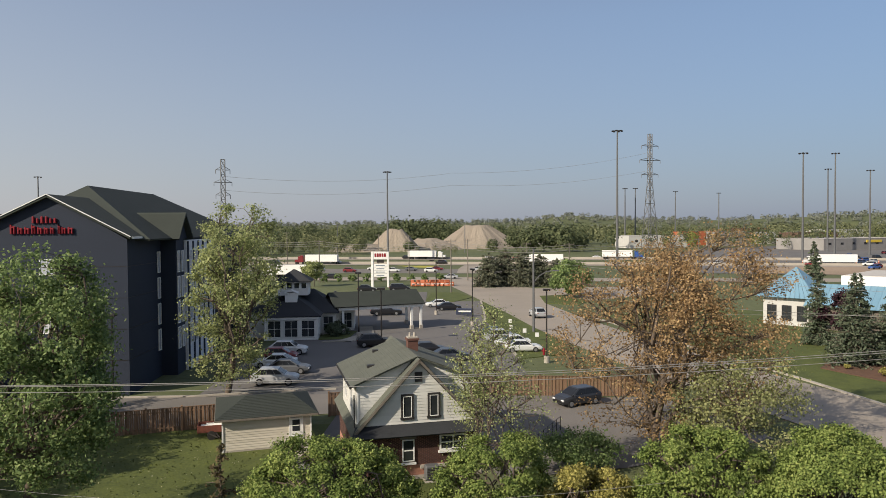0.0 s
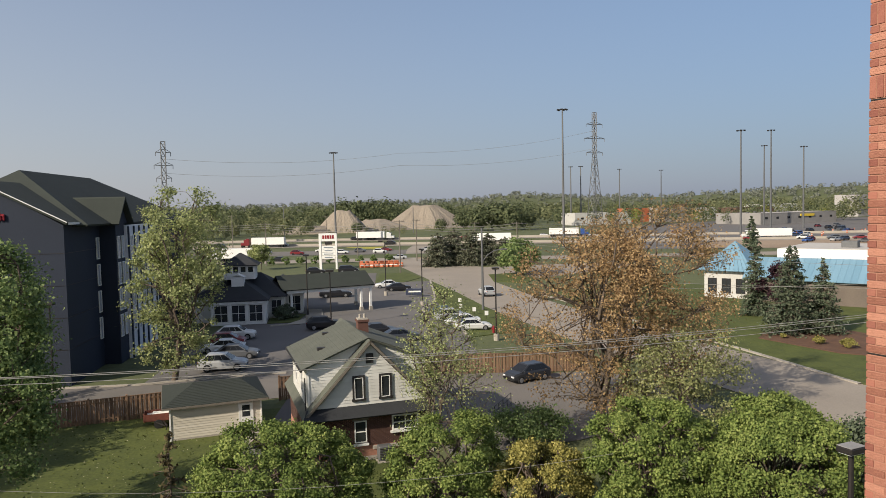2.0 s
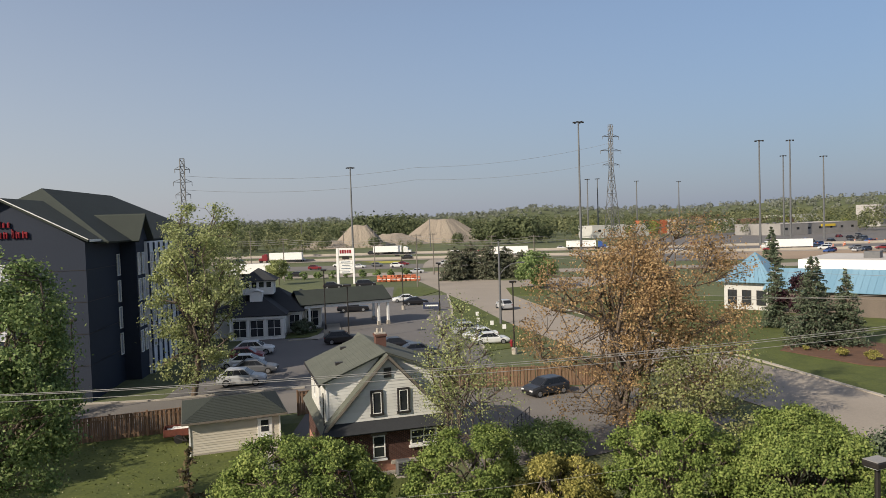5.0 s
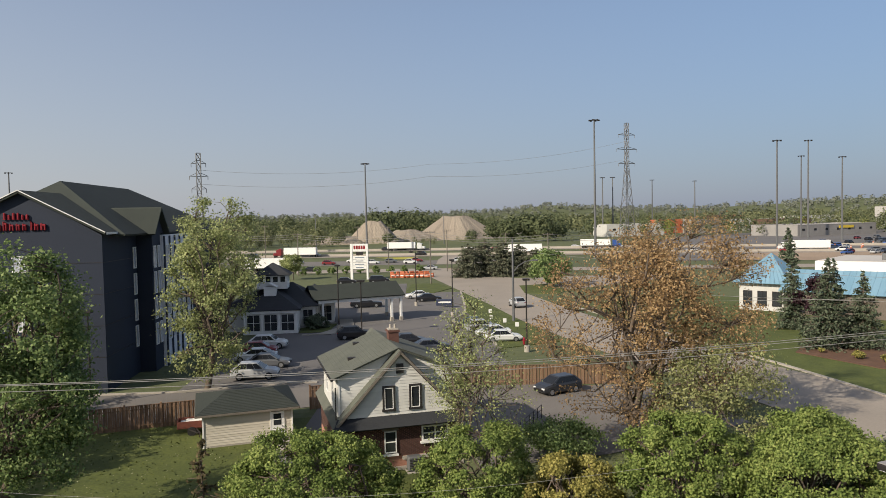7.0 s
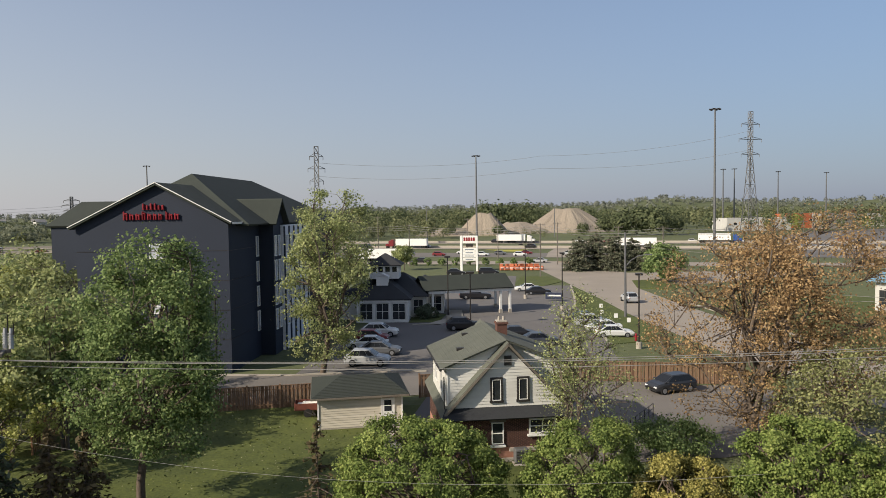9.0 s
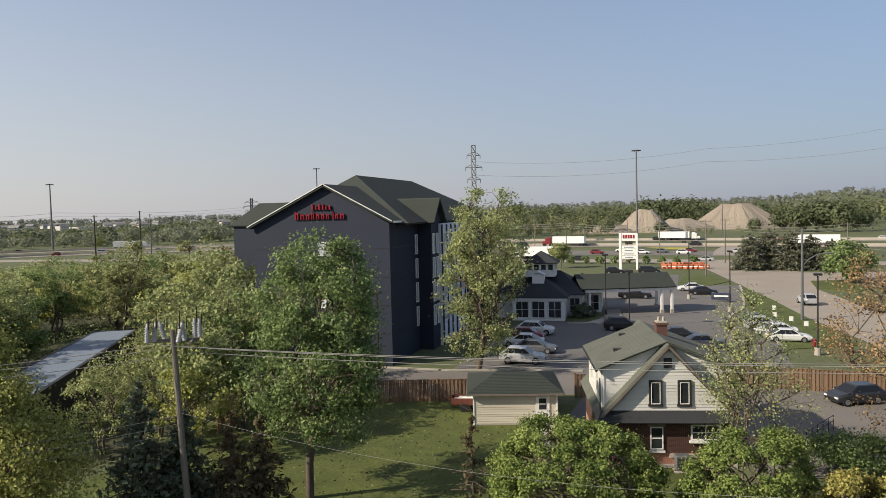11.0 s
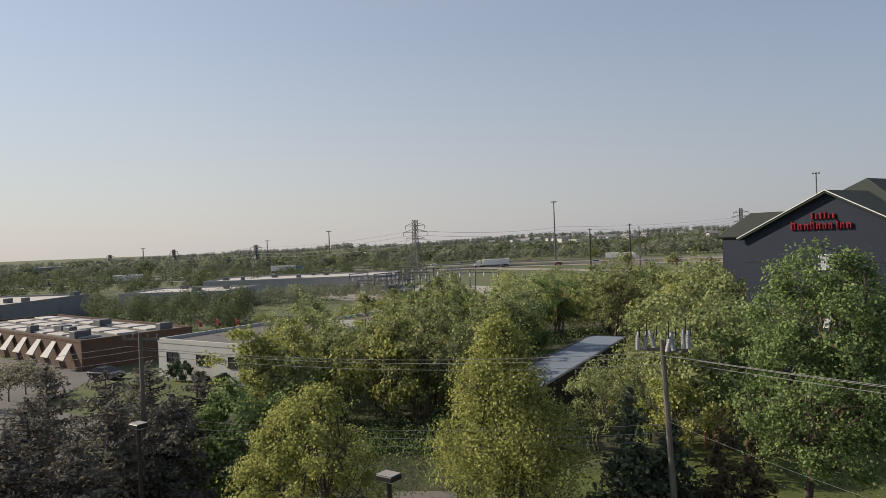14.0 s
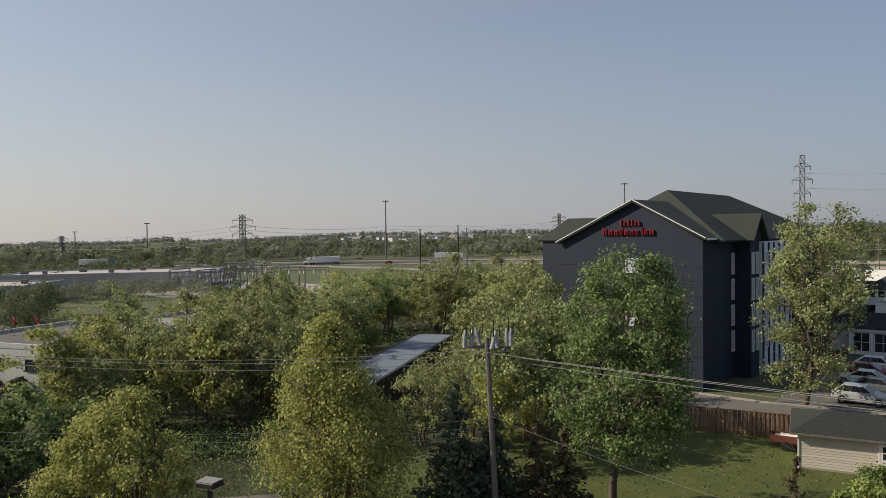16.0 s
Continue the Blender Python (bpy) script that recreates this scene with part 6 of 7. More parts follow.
warehouse()
low_building("white_building", "low white block building with flat tan roof", (-93.9, 20.0), 17.0, 20.0, 22.0, 4.2, WHITE_WALL, LOT, 3, 3, 0, 6)
for x, y in ((-96.5, 25.5), (-95, 27.5), (-93.6, 29.5)):
    o = thing("pennant", "small red and white flag on a roof pole", "flag", "roof flags", (x, y, 4.55))
    bm = B()
    tube(bm, (0, 0, 0), (0, 0, 2.0), 0.05, n=5)
    part("pole", bm, STEEL, o)
    bm = B()
    slab(bm, [(0, 0, 1.9), (1.1, 0.1, 1.5), (1.0, 0.5, 0.9), (0, 0.3, 0.8)], 0.03)
    part("cloth", bm, RED_SIGN, o)
low_building("grey_building", "large grey panel warehouse with pale roof", (-181, 7.6), 32, 40, 139.6, 4.7, GREY_WALL, ROOF_PALE, 0, 5, 2, 7)
low_building("grey_building", "low grey workshop with pale roof", (-166, -40), 44, 18, 98, 4.0, GREY_WALL, ROOF_PALE, 0, 3, 0, 8)
low_building("long_warehouse", "long low pale-roofed warehouse", (-239, 65.9), 62, 30, 55.5, 4.3, GREY_PALE, ROOF_PALE, 0, 6, 0, 9)
low_building("long_warehouse", "low pale-roofed warehouse before the highway", (-207, 35), 30, 22, 48, 4.0, GREY_PALE, ROOF_PALE, 0, 4, 0, 10)
low_building("shed", "long low shed with blue-grey membrane roof", (-43.0, 37.0), 31.0, 4.6, 119.0, 3.3, DARK_TRIM, ROOF_BLUE, 0, 0, 0, 11, 0.12)
low_building("tan_building", "wide low building with flat tan roof behind the trees", (-98, 44), 22, 26, 20, 4.0, WHITE_WALL, LOT, 2, 1, 0, 12)
for az, d, w, h, wl, lab in ((-17.0, 520, 44, 8, WHITE_WALL, "far white shop building"), (-20.3, 590, 34, 10, ORANGE, "far orange store building"), (-22.5, 570, 30, 10, GREY_WALL, "far grey store building"), (-25, 640, 46, 9, WHITE_WALL, "far white shop building"),
                             (-28, 620, 40, 9, BROWN_WALL, "far brown shop building"), (-31.5, 500, 70, 6.5, GREY_WALL, "far grey store with a yellow sign bar"), (-35.5, 680, 40, 17, GREY_PALE, "far pale office block"), (-23.8, 700, 30, 12, BROWN_WALL, "far brick building behind the shops"),
                             (-30, 800, 60, 10, WHITE_WALL, "far white building among trees"), (2.0, 760, 30, 9, WHITE_WALL, "far white building among trees"), (-9.0, 620, 22, 7, WHITE_WALL, "far white building among trees"),
                             (62, 700, 60, 7, WHITE_WALL, "far pale roof among the woods"), (70, 620, 50, 7, WHITE_WALL, "far pale roof among the woods"), (52, 900, 80, 8, GREY_WALL, "far grey roofs on the hillside"), (45, 1000, 90, 8, WHITE_WALL, "far pale roofs on the hillside"), (83, 560, 60, 7, GREY_WALL, "far grey roof among the woods")):
    x, y = at_az(az, d)
    b = low_building("far_building", lab, (x - w / 2, y), w, w * 0.5, -az * 0.7, h, wl, ROOF_PALE, int(w / 9), 3, 0, int(d))
    if "yellow" in lab:
        bm = B()
        box(bm, (w * 0.6, -0.3, h - 1.4), (13, 0.3, 1.5))
        part("sign_bar", bm, YELLOW, b, "yellow sign bar")


def heap(label, at, r, h, seed):
    """A gullied gravel heap."""
    rng = np.random.default_rng(seed)
    bm = B()
    n, m = 64, 12
    ph = rng.uniform(0, 6.28, 5)
    rows = []
    for j in range(m + 1):
        k = j / m
        row = []
        for i in range(n):
            w = 2 * math.pi * i / n
            g = 1 + 0.10 * math.sin(2 * w + ph[0]) + 0.06 * math.sin(5 * w + ph[1])
            rr_ = r * g * (1 - k * 0.72)
            gul = 0.05 * math.sin(17 * w + ph[2]) + 0.04 * math.sin(29 * w + ph[3])
            z = h * min(1.0, (k ** 0.9) * (1 + gul * (1 - k))) + (0.4 * math.sin(3 * w + ph[4]) if j == m else 0)
            row.append(bm.verts.new((rr_ * math.cos(w) * 1.4, rr_ * math.sin(w), z)))
        rows.append(row)
    for a, b in zip(rows, rows[1:]):
        for i in range(n):
            bm.faces.new((a[i], a[(i + 1) % n], b[(i + 1) % n], b[i]))
    bm.faces.new(rows[-1])
    o = part("gravel_mound", bm, GRAVEL)
    o.location = (at[0], at[1], -0.1)
    return tagged(o, label, "gravel heap", "gravel heaps")


heap("tall gullied heap of tan gravel", at_az(3.5, 470), 12.5, 14.2, 1)
heap("broad gullied heap of tan gravel", at_az(-2.9, 520), 21, 16.4, 2)
heap("low spread of tan gravel", at_az(5.8, 470), 18, 5.0, 3)
heap("low spread of tan gravel", at_az(0.9, 500), 18, 7.5, 4)


def far_trees(name, label, spots, leaf, seed, per=70, size=1.6):
    """Many small trees in one mesh; spots are rows of x, y, height, radius."""
    rng = np.random.default_rng(seed)
    P, O, S = [], [], []
    for x, y, h, r in spots:
        n = max(30, int(per * rng.uniform(0.8, 1.2)))
        u = rng.normal(size=(n, 3))
        u /= np.linalg.norm(u, axis=1)[:, None]
        k = (0.55 + 0.45 * rng.uniform(0, 1, n))[:, None]
        c = np.array([x, y, h * 0.56 + ground_z(x, y)])
        lum = 1 + 0.25 * np.sin(u[:, :1] * 4 + x) * np.cos(u[:, 1:2] * 5 + y)
        P.append(c + u * k * lum * np.array([r, r, h * 0.46]))
        O.append(u)
        S.append(np.full(n, size * r / 4.0))
    P, O, S = np.concatenate(P), np.concatenate(O), np.concatenate(S)
    v, f = leaves_at(rng, P, S, O, 0.4, 1.0, 0.35, 1.0)
    ob = new(name, raw_mesh(name, v, f, leaf))
    return tagged(ob, label, "woods", kind="stuff")


def scatter(seed, az0, az1, d0, d1, n, h0, h1, near_bias=1.0, rk=(0.28, 0.45)):
    r = random.Random(seed)
    out = []
    for i in range(n):
        az, d = r.uniform(az0, az1), d0 + (d1 - d0) * r.random() ** near_bias
        x, y = at_az(az, d)
        h = r.uniform(h0, h1)
        if -34.5 < az < -28.5 and d < 520:
            continue
        out.append((x, y, h, h * r.uniform(*rk)))
    return out


# distance haze is put into the valley and dark tones: greyed and lightened
FWV = leaf_mat("hazed_valley_leaves", (0.145, 0.162, 0.112), (0.20, 0.216, 0.145), (0.26, 0.27, 0.178), 0.35)
FW2 = leaf_mat("hazed_dark_wood_leaves", (0.075, 0.095, 0.05), (0.12, 0.142, 0.072), (0.175, 0.192, 0.098), 0.35)
FW3 = leaf_mat("far_bright_wood_leaves", (0.13, 0.15, 0.045), (0.20, 0.22, 0.065), (0.28, 0.29, 0.09), 0.3)
far_trees("far_woods", "far mixed spring woods behind the highway", scatter(1, -40, 30, 540, 1300, 620, 11, 19), FAR_WOOD, 1, 150, 0.95)
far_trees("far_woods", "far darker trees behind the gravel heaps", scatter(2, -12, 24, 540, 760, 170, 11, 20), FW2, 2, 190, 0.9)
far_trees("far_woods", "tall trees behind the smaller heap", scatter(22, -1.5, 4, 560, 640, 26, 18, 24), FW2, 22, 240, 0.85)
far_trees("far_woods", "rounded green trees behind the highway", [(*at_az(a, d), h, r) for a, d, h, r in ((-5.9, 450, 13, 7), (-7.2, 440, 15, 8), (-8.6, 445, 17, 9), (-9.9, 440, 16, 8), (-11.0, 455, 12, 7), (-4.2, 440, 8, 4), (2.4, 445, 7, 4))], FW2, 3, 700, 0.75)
far_trees("far_woods", "scrub along the highway", scatter(4, -14, 30, 400, 470, 130, 2.5, 5), FAR_WOOD, 4, 110, 0.9)
far_trees("far_woods", "trees along the frontage road", scatter(5, 6, 26, 400, 480, 90, 8, 15), FAR_WOOD, 5, 240, 0.8)
far_trees("far_woods", "scattered trees among far shops", scatter(6, -40, -13, 480, 900, 150, 8, 15), FW2, 6, 170, 0.9)
far_trees("far_woods", "scattered bright trees among far shops", scatter(61, -40, -13, 480, 900, 60, 8, 14), FW3, 61, 170, 0.9)
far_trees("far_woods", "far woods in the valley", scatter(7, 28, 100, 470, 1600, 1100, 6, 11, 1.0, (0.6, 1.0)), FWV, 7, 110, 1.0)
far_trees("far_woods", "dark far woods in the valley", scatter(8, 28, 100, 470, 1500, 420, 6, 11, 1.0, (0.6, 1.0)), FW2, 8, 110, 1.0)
far_trees("far_woods", "bright far woods in the valley", scatter(9, 30, 100, 470, 900, 130, 5, 9, 1.0, (0.5, 0.8)), FW3, 9, 110, 0.9)
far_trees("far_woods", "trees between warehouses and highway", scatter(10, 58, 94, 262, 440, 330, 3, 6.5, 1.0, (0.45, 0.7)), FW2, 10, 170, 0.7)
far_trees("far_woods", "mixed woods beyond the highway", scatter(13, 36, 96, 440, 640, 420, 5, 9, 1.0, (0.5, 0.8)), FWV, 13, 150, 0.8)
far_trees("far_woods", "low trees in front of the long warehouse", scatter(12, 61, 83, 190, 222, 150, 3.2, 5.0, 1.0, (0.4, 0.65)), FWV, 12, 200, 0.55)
far_trees("far_woods", "dark trees behind the brown warehouse", scatter(11, 71, 82, 132, 185, 60, 5, 7.5), FW2, 11, 520, 0.5)


def ridge(name, label, az0, az1, d, prof, seed, leaf, count=750):
    """A far wooded hill: a grassy back with trees on it; prof gives the height by azimuth."""
    bm = B()
    n = 60
    rows = []
    for i in range(n + 1):
        az = az0 + (az1 - az0) * i / n
        h = prof(az)
        rows.append([bm.verts.new((*at_az(az, d + k), z)) for k, z in ((-400, -24.0), (-200, h * 0.55 if h > 0 else h - 3), (0, h), (300, h * 0.7 if h > 0 else h - 3), (700, -24.0))])
    for a, b in zip(rows, rows[1:]):
        for k in range(4):
            bm.faces.new((a[k], a[k + 1], b[k + 1], b[k]))
    tagged(part(name, bm, ROUGH), label, "hill", kind="structure")
    r = random.Random(seed)
    sp = []
    for i in range(count):
        az = r.uniform(az0, az1)
        k = r.uniform(-390, 120)
        h = prof(az)
        z = float(np.interp(k, (-400, -200, 0, 300), (-24.0, h * 0.55 if h > 0 else h - 3, h, h * 0.7 if h > 0 else h - 3)))
        x, y = at_az(az, d + k)
        t = r.uniform(9, 14)
        sp.append((x, y, t, t * r.uniform(0.35, 0.6), z))
    rng = np.random.default_rng(seed)
    P, O = [], []
    for x, y, t, q, z in sp:
        u = rng.normal(size=(34, 3))
        u /= np.linalg.norm(u, axis=1)[:, None]
        P.append(np.array([x, y, z + t * 0.5]) + u * rng.uniform(0.6, 1, (34, 1)) * np.array([q, q, t * 0.5]))
        O.append(u)
    v, f = leaves_at(rng, np.concatenate(P), 3.0, np.concatenate(O), 0.4, 1.0, 0.35, 1.0)
    tagged(new("hill_woods", raw_mesh("hill_woods", v, f, leaf)), "woods covering the far hill", "woods", kind="stuff")


# grey-blue haze is put into the leaf colours of the far hills
HAZY = leaf_mat("haze_tinted_far_leaves", (0.165, 0.182, 0.15), (0.205, 0.22, 0.18), (0.25, 0.26, 0.208), 0.3)
def profile(rows):
    return lambda a: float(np.interp(a, [r[0] for r in rows], [r[1] for r in rows]))


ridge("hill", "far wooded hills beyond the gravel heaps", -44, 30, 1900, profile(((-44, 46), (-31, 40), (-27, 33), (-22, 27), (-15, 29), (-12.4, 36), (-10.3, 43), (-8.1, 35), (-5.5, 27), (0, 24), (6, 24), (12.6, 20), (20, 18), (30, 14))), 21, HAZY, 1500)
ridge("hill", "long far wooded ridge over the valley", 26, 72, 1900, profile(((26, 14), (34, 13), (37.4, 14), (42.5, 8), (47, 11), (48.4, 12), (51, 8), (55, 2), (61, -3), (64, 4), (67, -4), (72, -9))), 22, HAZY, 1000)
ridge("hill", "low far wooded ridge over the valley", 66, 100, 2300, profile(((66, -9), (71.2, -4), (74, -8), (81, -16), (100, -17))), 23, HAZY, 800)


def hill_house(at, turn):
    """A small far house with a gabled roof."""
    ob = thing("far_house", "small pale house with grey gable roof on the hillside", "house", "far houses", at, turn)
    bm = B()
    box(bm, (0, 0, 2.6), (11, 8, 5.2))
    part("wall", bm, WHITE_WALL, ob)
    bm = B()
    slab(bm, [(-6, -4.6, 5.0), (6, -4.6, 5.0), (6, 0, 8.0), (-6, 0, 8.0)], 0.3)
    slab(bm, [(-6, 4.6, 5.0), (6, 4.6, 5.0), (6, 0, 8.0), (-6, 0, 8.0)], 0.3)
    part("roof", bm, GREY_WALL, ob)
    for x in (-3, 0.2, 3.4):
        window_on(ob, 1.4, 1.6, (x, -4.05, 3.0), 0, mull=False)
    return ob


rh = random.Random(41)
first_house = None
for i in range(46):
    az = rh.uniform(33, 75) if i > 14 else rh.uniform(40, 50)
    d = rh.uniform(900, 1450)
    x, y = at_az(az, d)
    z = ground_z(x, y) + 5.0
    if first_house is None:
        first_house = hill_house((x, y, z), az + 10)
    else:
        copy_thing(first_house, pose(x, y, z, 0, 0, az + rh.uniform(-40, 40)))


# ---- substation ----
def substation():
    r = random.Random(12)
    for i in range(16):
        x, y = -205 + r.uniform(0, 46), 92 + r.uniform(0, 44)
        o = thing("substation_gantry", "grey steel gantry of the electrical substation", "gantry", "substation gantries", (x, y, 0), r.choice([30, 120]))
        h, w = r.uniform(4, 7), r.uniform(7, 12)
        for sx in (-w / 2, w / 2):
            bm = B()
            tube(bm, (sx, 0, 0), (sx, 0, h), 0.22, 0.18, 5)
            tube(bm, (sx - 0.5, 0.5, 0), (sx, 0, h * 0.7), 0.1, n=4)
            part("post", bm, STEEL, o)
        bm = B()
        for z in (h, h - 0.9):
            tube(bm, (-w / 2, 0, z), (w / 2, 0, z), 0.14, n=5)
        for k in range(8):
            tube(bm, (-w / 2 + k * w / 8, 0, h - 0.9), (-w / 2 + (k + 1) * w / 8, 0, h), 0.07, n=4)
        part("beam", bm, STEEL, o)
        for k in range(3):
            bm = B()
            tube(bm, (-w / 3 + k * w / 3, 0, h - 2.0), (-w / 3 + k * w / 3, 0, h - 0.9), 0.16, n=6)
            part("insulator", bm, WHITE, o)
    for i in range(8):
        x, y = -198 + r.uniform(0, 36), 98 + r.uniform(0, 34)
        o = thing("power_transformer", "grey box transformer in the substation", "transformer", "substation transformers", (x, y, 0), 30)
        bm = B()
        box(bm, (0, 0, 1.4), (3.2, 2.2, 2.8), bevel=0.1)
        part("tank", bm, STEEL, o)
        bm = B()
        for k in range(6):
            box(bm, (-1.3 + k * 0.5, -1.25, 1.4), (0.12, 0.4, 2.0))
        part("radiator", bm, STEEL, o)


substation()
sheet("substation_yard", [(-215, 86), (-176, 86), (-152, 118), (-176, 142), (-212, 132)], 0.08, CONCRETE, "pale gravel yard of the substation", "lot")

# ---- near trees ----
LEAF_PINK = leaf_mat("pinkish_blossom", (0.22, 0.205, 0.145), (0.34, 0.315, 0.225), (0.45, 0.415, 0.305), 0.4)
leaf_tree("maple_tree", "tall green maple standing on the back lawn", (-19.9, 34.4, 0), 15.4, 5.3, 2.4, LEAF_GREEN, clusters=620, per=74, size=0.145, clump=0.42, seed=211, trunk=0.25, hollow=0.2, spread=0.06, lump=0.4, lean=(1.15, 0.8), top=0.62)
leaf_tree("airy_tree", "tall airy tree with young yellow-green leaves", (-19.9, 67.4, 0), 18.4, 4.9, 2.2, LEAF_LIGHT, clusters=380, per=56, size=0.19, seed=12, trunk=0.32, hollow=0.1, lump=0.8, spread=0.075, lean=(0.6, 0), top=0.9)
leaf_tree("maple_tree", "large maple with sparse bronze spring leaves", (14.4, 48.6, 0), 17.6, 7.3, 1.8, LEAF_BRONZE, clusters=820, per=45, size=0.135, seed=13, trunk=0.24, stems=5, hollow=0.2, spread=0.055, lean=(1.5, 0), lump=0.6)
leaf_tree("maple_tree", "lower maple with yellow-green spring leaves", (18.4, 45.6, 0), 7.4, 4.8, 1.0, LEAF_OLIVE, clusters=260, per=44, size=0.14, seed=131, trunk=0.14, stems=3, hollow=0.2, spread=0.08)
leaf_tree("young_tree", "slender young tree with thin pale leaves", (2.7, 41.6, 0), 11.6, 4.7, 1.4, LEAF_LIGHT, clusters=380, per=22, size=0.105, seed=14, trunk=0.08, hollow=0.15, spread=0.075, top=0.3, clump=0.2, lump=0.8)
BU = "dense rounded maple with bright green leaves"
BUSH = dict(per=100, size=0.092, hollow=0.68, clump=0.45, lump=0.45)
leaf_tree("garden_maple", BU, (-4.3, 30.4, 0), 6.5, 3.4, 0.6, LEAF_BUSH, clusters=1250, seed=15, trunk=0.16, spread=0.046, **BUSH)
leaf_tree("garden_maple", BU, (2.6, 30.8, 0), 6.1, 2.6, 0.6, LEAF_BUSH, clusters=900, seed=16, trunk=0.16, spread=0.054, **BUSH)
leaf_tree("garden_maple", "golden-green rounded garden maple tree", (6.3, 30.4, 0), 5.7, 2.1, 0.6, LEAF_GOLD, clusters=640, seed=17, trunk=0.14, spread=0.058, **BUSH)
leaf_tree("garden_maple", "broad dense maple with bright green leaves", (14.9, 27.5, 0), 9.4, 3.5, 0.7, LEAF_BUSH, clusters=1300, seed=18, trunk=0.2, spread=0.046, **BUSH)
leaf_tree("garden_maple", "broad dense maple with bright green leaves", (11.0, 29.2, 0), 7.3, 2.8, 0.7, LEAF_BUSH, clusters=980, seed=19, trunk=0.2, spread=0.052, **BUSH)
leaf_tree("shrub", "dark green shrub beside the yard", (8.8, 46.0, 0), 2.6, 2.6, 0.2, LEAF_GREEN, clusters=130, per=60, size=0.14, seed=20, trunk=0.06, hollow=0.5, category="shrub")
leaf_tree("shrub", "dark shrub by the street", (27.5, 47.5, 0), 1.7, 1.1, 0.2, LEAF_GREEN, clusters=80, per=70, size=0.14, seed=21, trunk=0.06, hollow=0.5, category="shrub")
# green hedge in the darker needle tone, which stands in for its shade
for i, (x, y, h) in enumerate(((18.8, 28.4, 5.2), (21.2, 29.6, 5.4), (24.0, 31.0, 5.0))):
    leaf_tree("shrub", "hedge shrub under the lamp with shade in its dark tone", (x, y, 0), h, 2.5, 0.2, NEEDLE, clusters=230, per=70, size=0.15, seed=22 + 300 * i, trunk=0.08, hollow=0.5, category="shrub")
SP = "blue-green spruce standing on the front lawn"
conifer("spruce", SP, (48.6, 93.1, 0.1), 9.7, 2.5, NEEDLE, 31, 28, 11, 44, 0.2)
conifer("spruce", SP, (44.9, 78.5, 0.1), 9.9, 3.3, NEEDLE, 32, 30, 12, 48, 0.2)
conifer("spruce", SP, (49.1, 78.8, 0.1), 8.3, 2.7, NEEDLE, 33, 26, 11, 46, 0.2)
conifer("spruce", SP, (46.6, 80.3, 0.1), 9.6, 2.6, NEEDLE, 37, 26, 11, 46, 0.2)
leaf_tree("purple_tree", "dark purple-leaved tree between the spruces", (50.2, 91.0, 0.1), 7.6, 2.0, 1.0, LEAF_PURPLE, clusters=90, per=60, size=0.26, seed=34, trunk=0.12, hollow=0.4)
conifer("spruce", "dark spruce by the far lots", (92, 178, 0), 11, 3.2, NEEDLE, 35, 18, 9, 24, 0.5)
conifer("spruce", "dark spruce by the far lots", (66, 205, 0), 9, 2.6, NEEDLE, 36, 16, 9, 24, 0.5)
for i, (x, y, s) in enumerate(((43.0, 76.2, 0.5), (44.6, 72.5, 0.8), (46.6, 70.2, 1.0), (47.8, 67.6, 1.2), (49.2, 66.4, 1.1), (51.2, 69.5, 0.7))):
    leaf_tree("shrub", "small golden shrub in the mulch bed", (x, y, 0.16), s, s * 0.85, 0.1, LEAF_GOLD, clusters=26, per=44, size=0.13, seed=40 + i, trunk=0.03, hollow=0.4, category="shrub", group="golden shrubs")
leaf_tree("round_tree", "bright green tree on the road island", (28.6, 158, 0.1), 7.6, 4.6, 0.8, LEAF_GREEN, clusters=130, per=60, size=0.4, seed=50, trunk=0.2, hollow=0.5)
for i, (x, y, h, r) in enumerate(((12.5, 186, 8.5, 4.2), (17.0, 189, 9.5, 4.6), (21.5, 187, 9.0, 4.4), (26, 189, 8.0, 4.2), (30, 186, 7.0, 3.6))):
    conifer("pine", "dark bushy pine beside the junction", (x, y, 0), h, r, NEEDLE_GREY, 60 + i, 16, 13, 48, 0.34, blunt=0.9, group="pines by the junction", cb=0.8)
for i in range(9):
    leaf_tree("shrub", "clipped green shrub along the frontage road", (-33 + i * 4.1, 206 + 0.3 * (i % 3), 0), 2.3, 1.2, 0.1, LEAF_GREEN, clusters=24, per=40, size=0.3, seed=70 + i, trunk=0.05, hollow=0.4, category="shrub", group="clipped shrubs")
leaf_tree("round_tree", "small pale tree before the frontage road", (-33, 190, 0), 7.5, 3.2, 1.5, LEAF_LIGHT, clusters=80, per=50, size=0.4, seed=81, trunk=0.12)
for i, (x, y) in enumerate(((-15.0, 102.5), (-14.4, 103.8), (-15.6, 104.6))):
    leaf_tree("shrub", "dark clipped shrub by the lobby", (x, y, 0), 2.0, 1.2, 0.1, NEEDLE, clusters=40, per=60, size=0.16, seed=84 + i, trunk=0.05, hollow=0.4, category="shrub", group="lobby shrubs")
sheet("planting_bed", [(-16.8, 99.6), (-12.8, 100.2), (-12.4, 107.5), (-14.6, 107.5), (-16.8, 104.2)], 0.12, GRASS, "planted bed beside the lobby", "bed", 0.08)
# conifers below the window
conifer("spruce", "blue-green spruce beside the lawn", (-24.4, 26.9, 0), 7.7, 2.7, NEEDLE, 90, 24, 12, 40, 0.2)
conifer("spruce", "blue-green spruce beside the lawn", (-23.6, 29.0, 0), 6.0, 2.4, NEEDLE, 91, 22, 12, 40, 0.2)
conifer("spruce", "browning thin spruce beside the lawn", (-21.4, 29.6, 0), 5.9, 2.0, NEEDLE_BROWN, 92, 22, 8, 26, 0.2, rag=0.5)
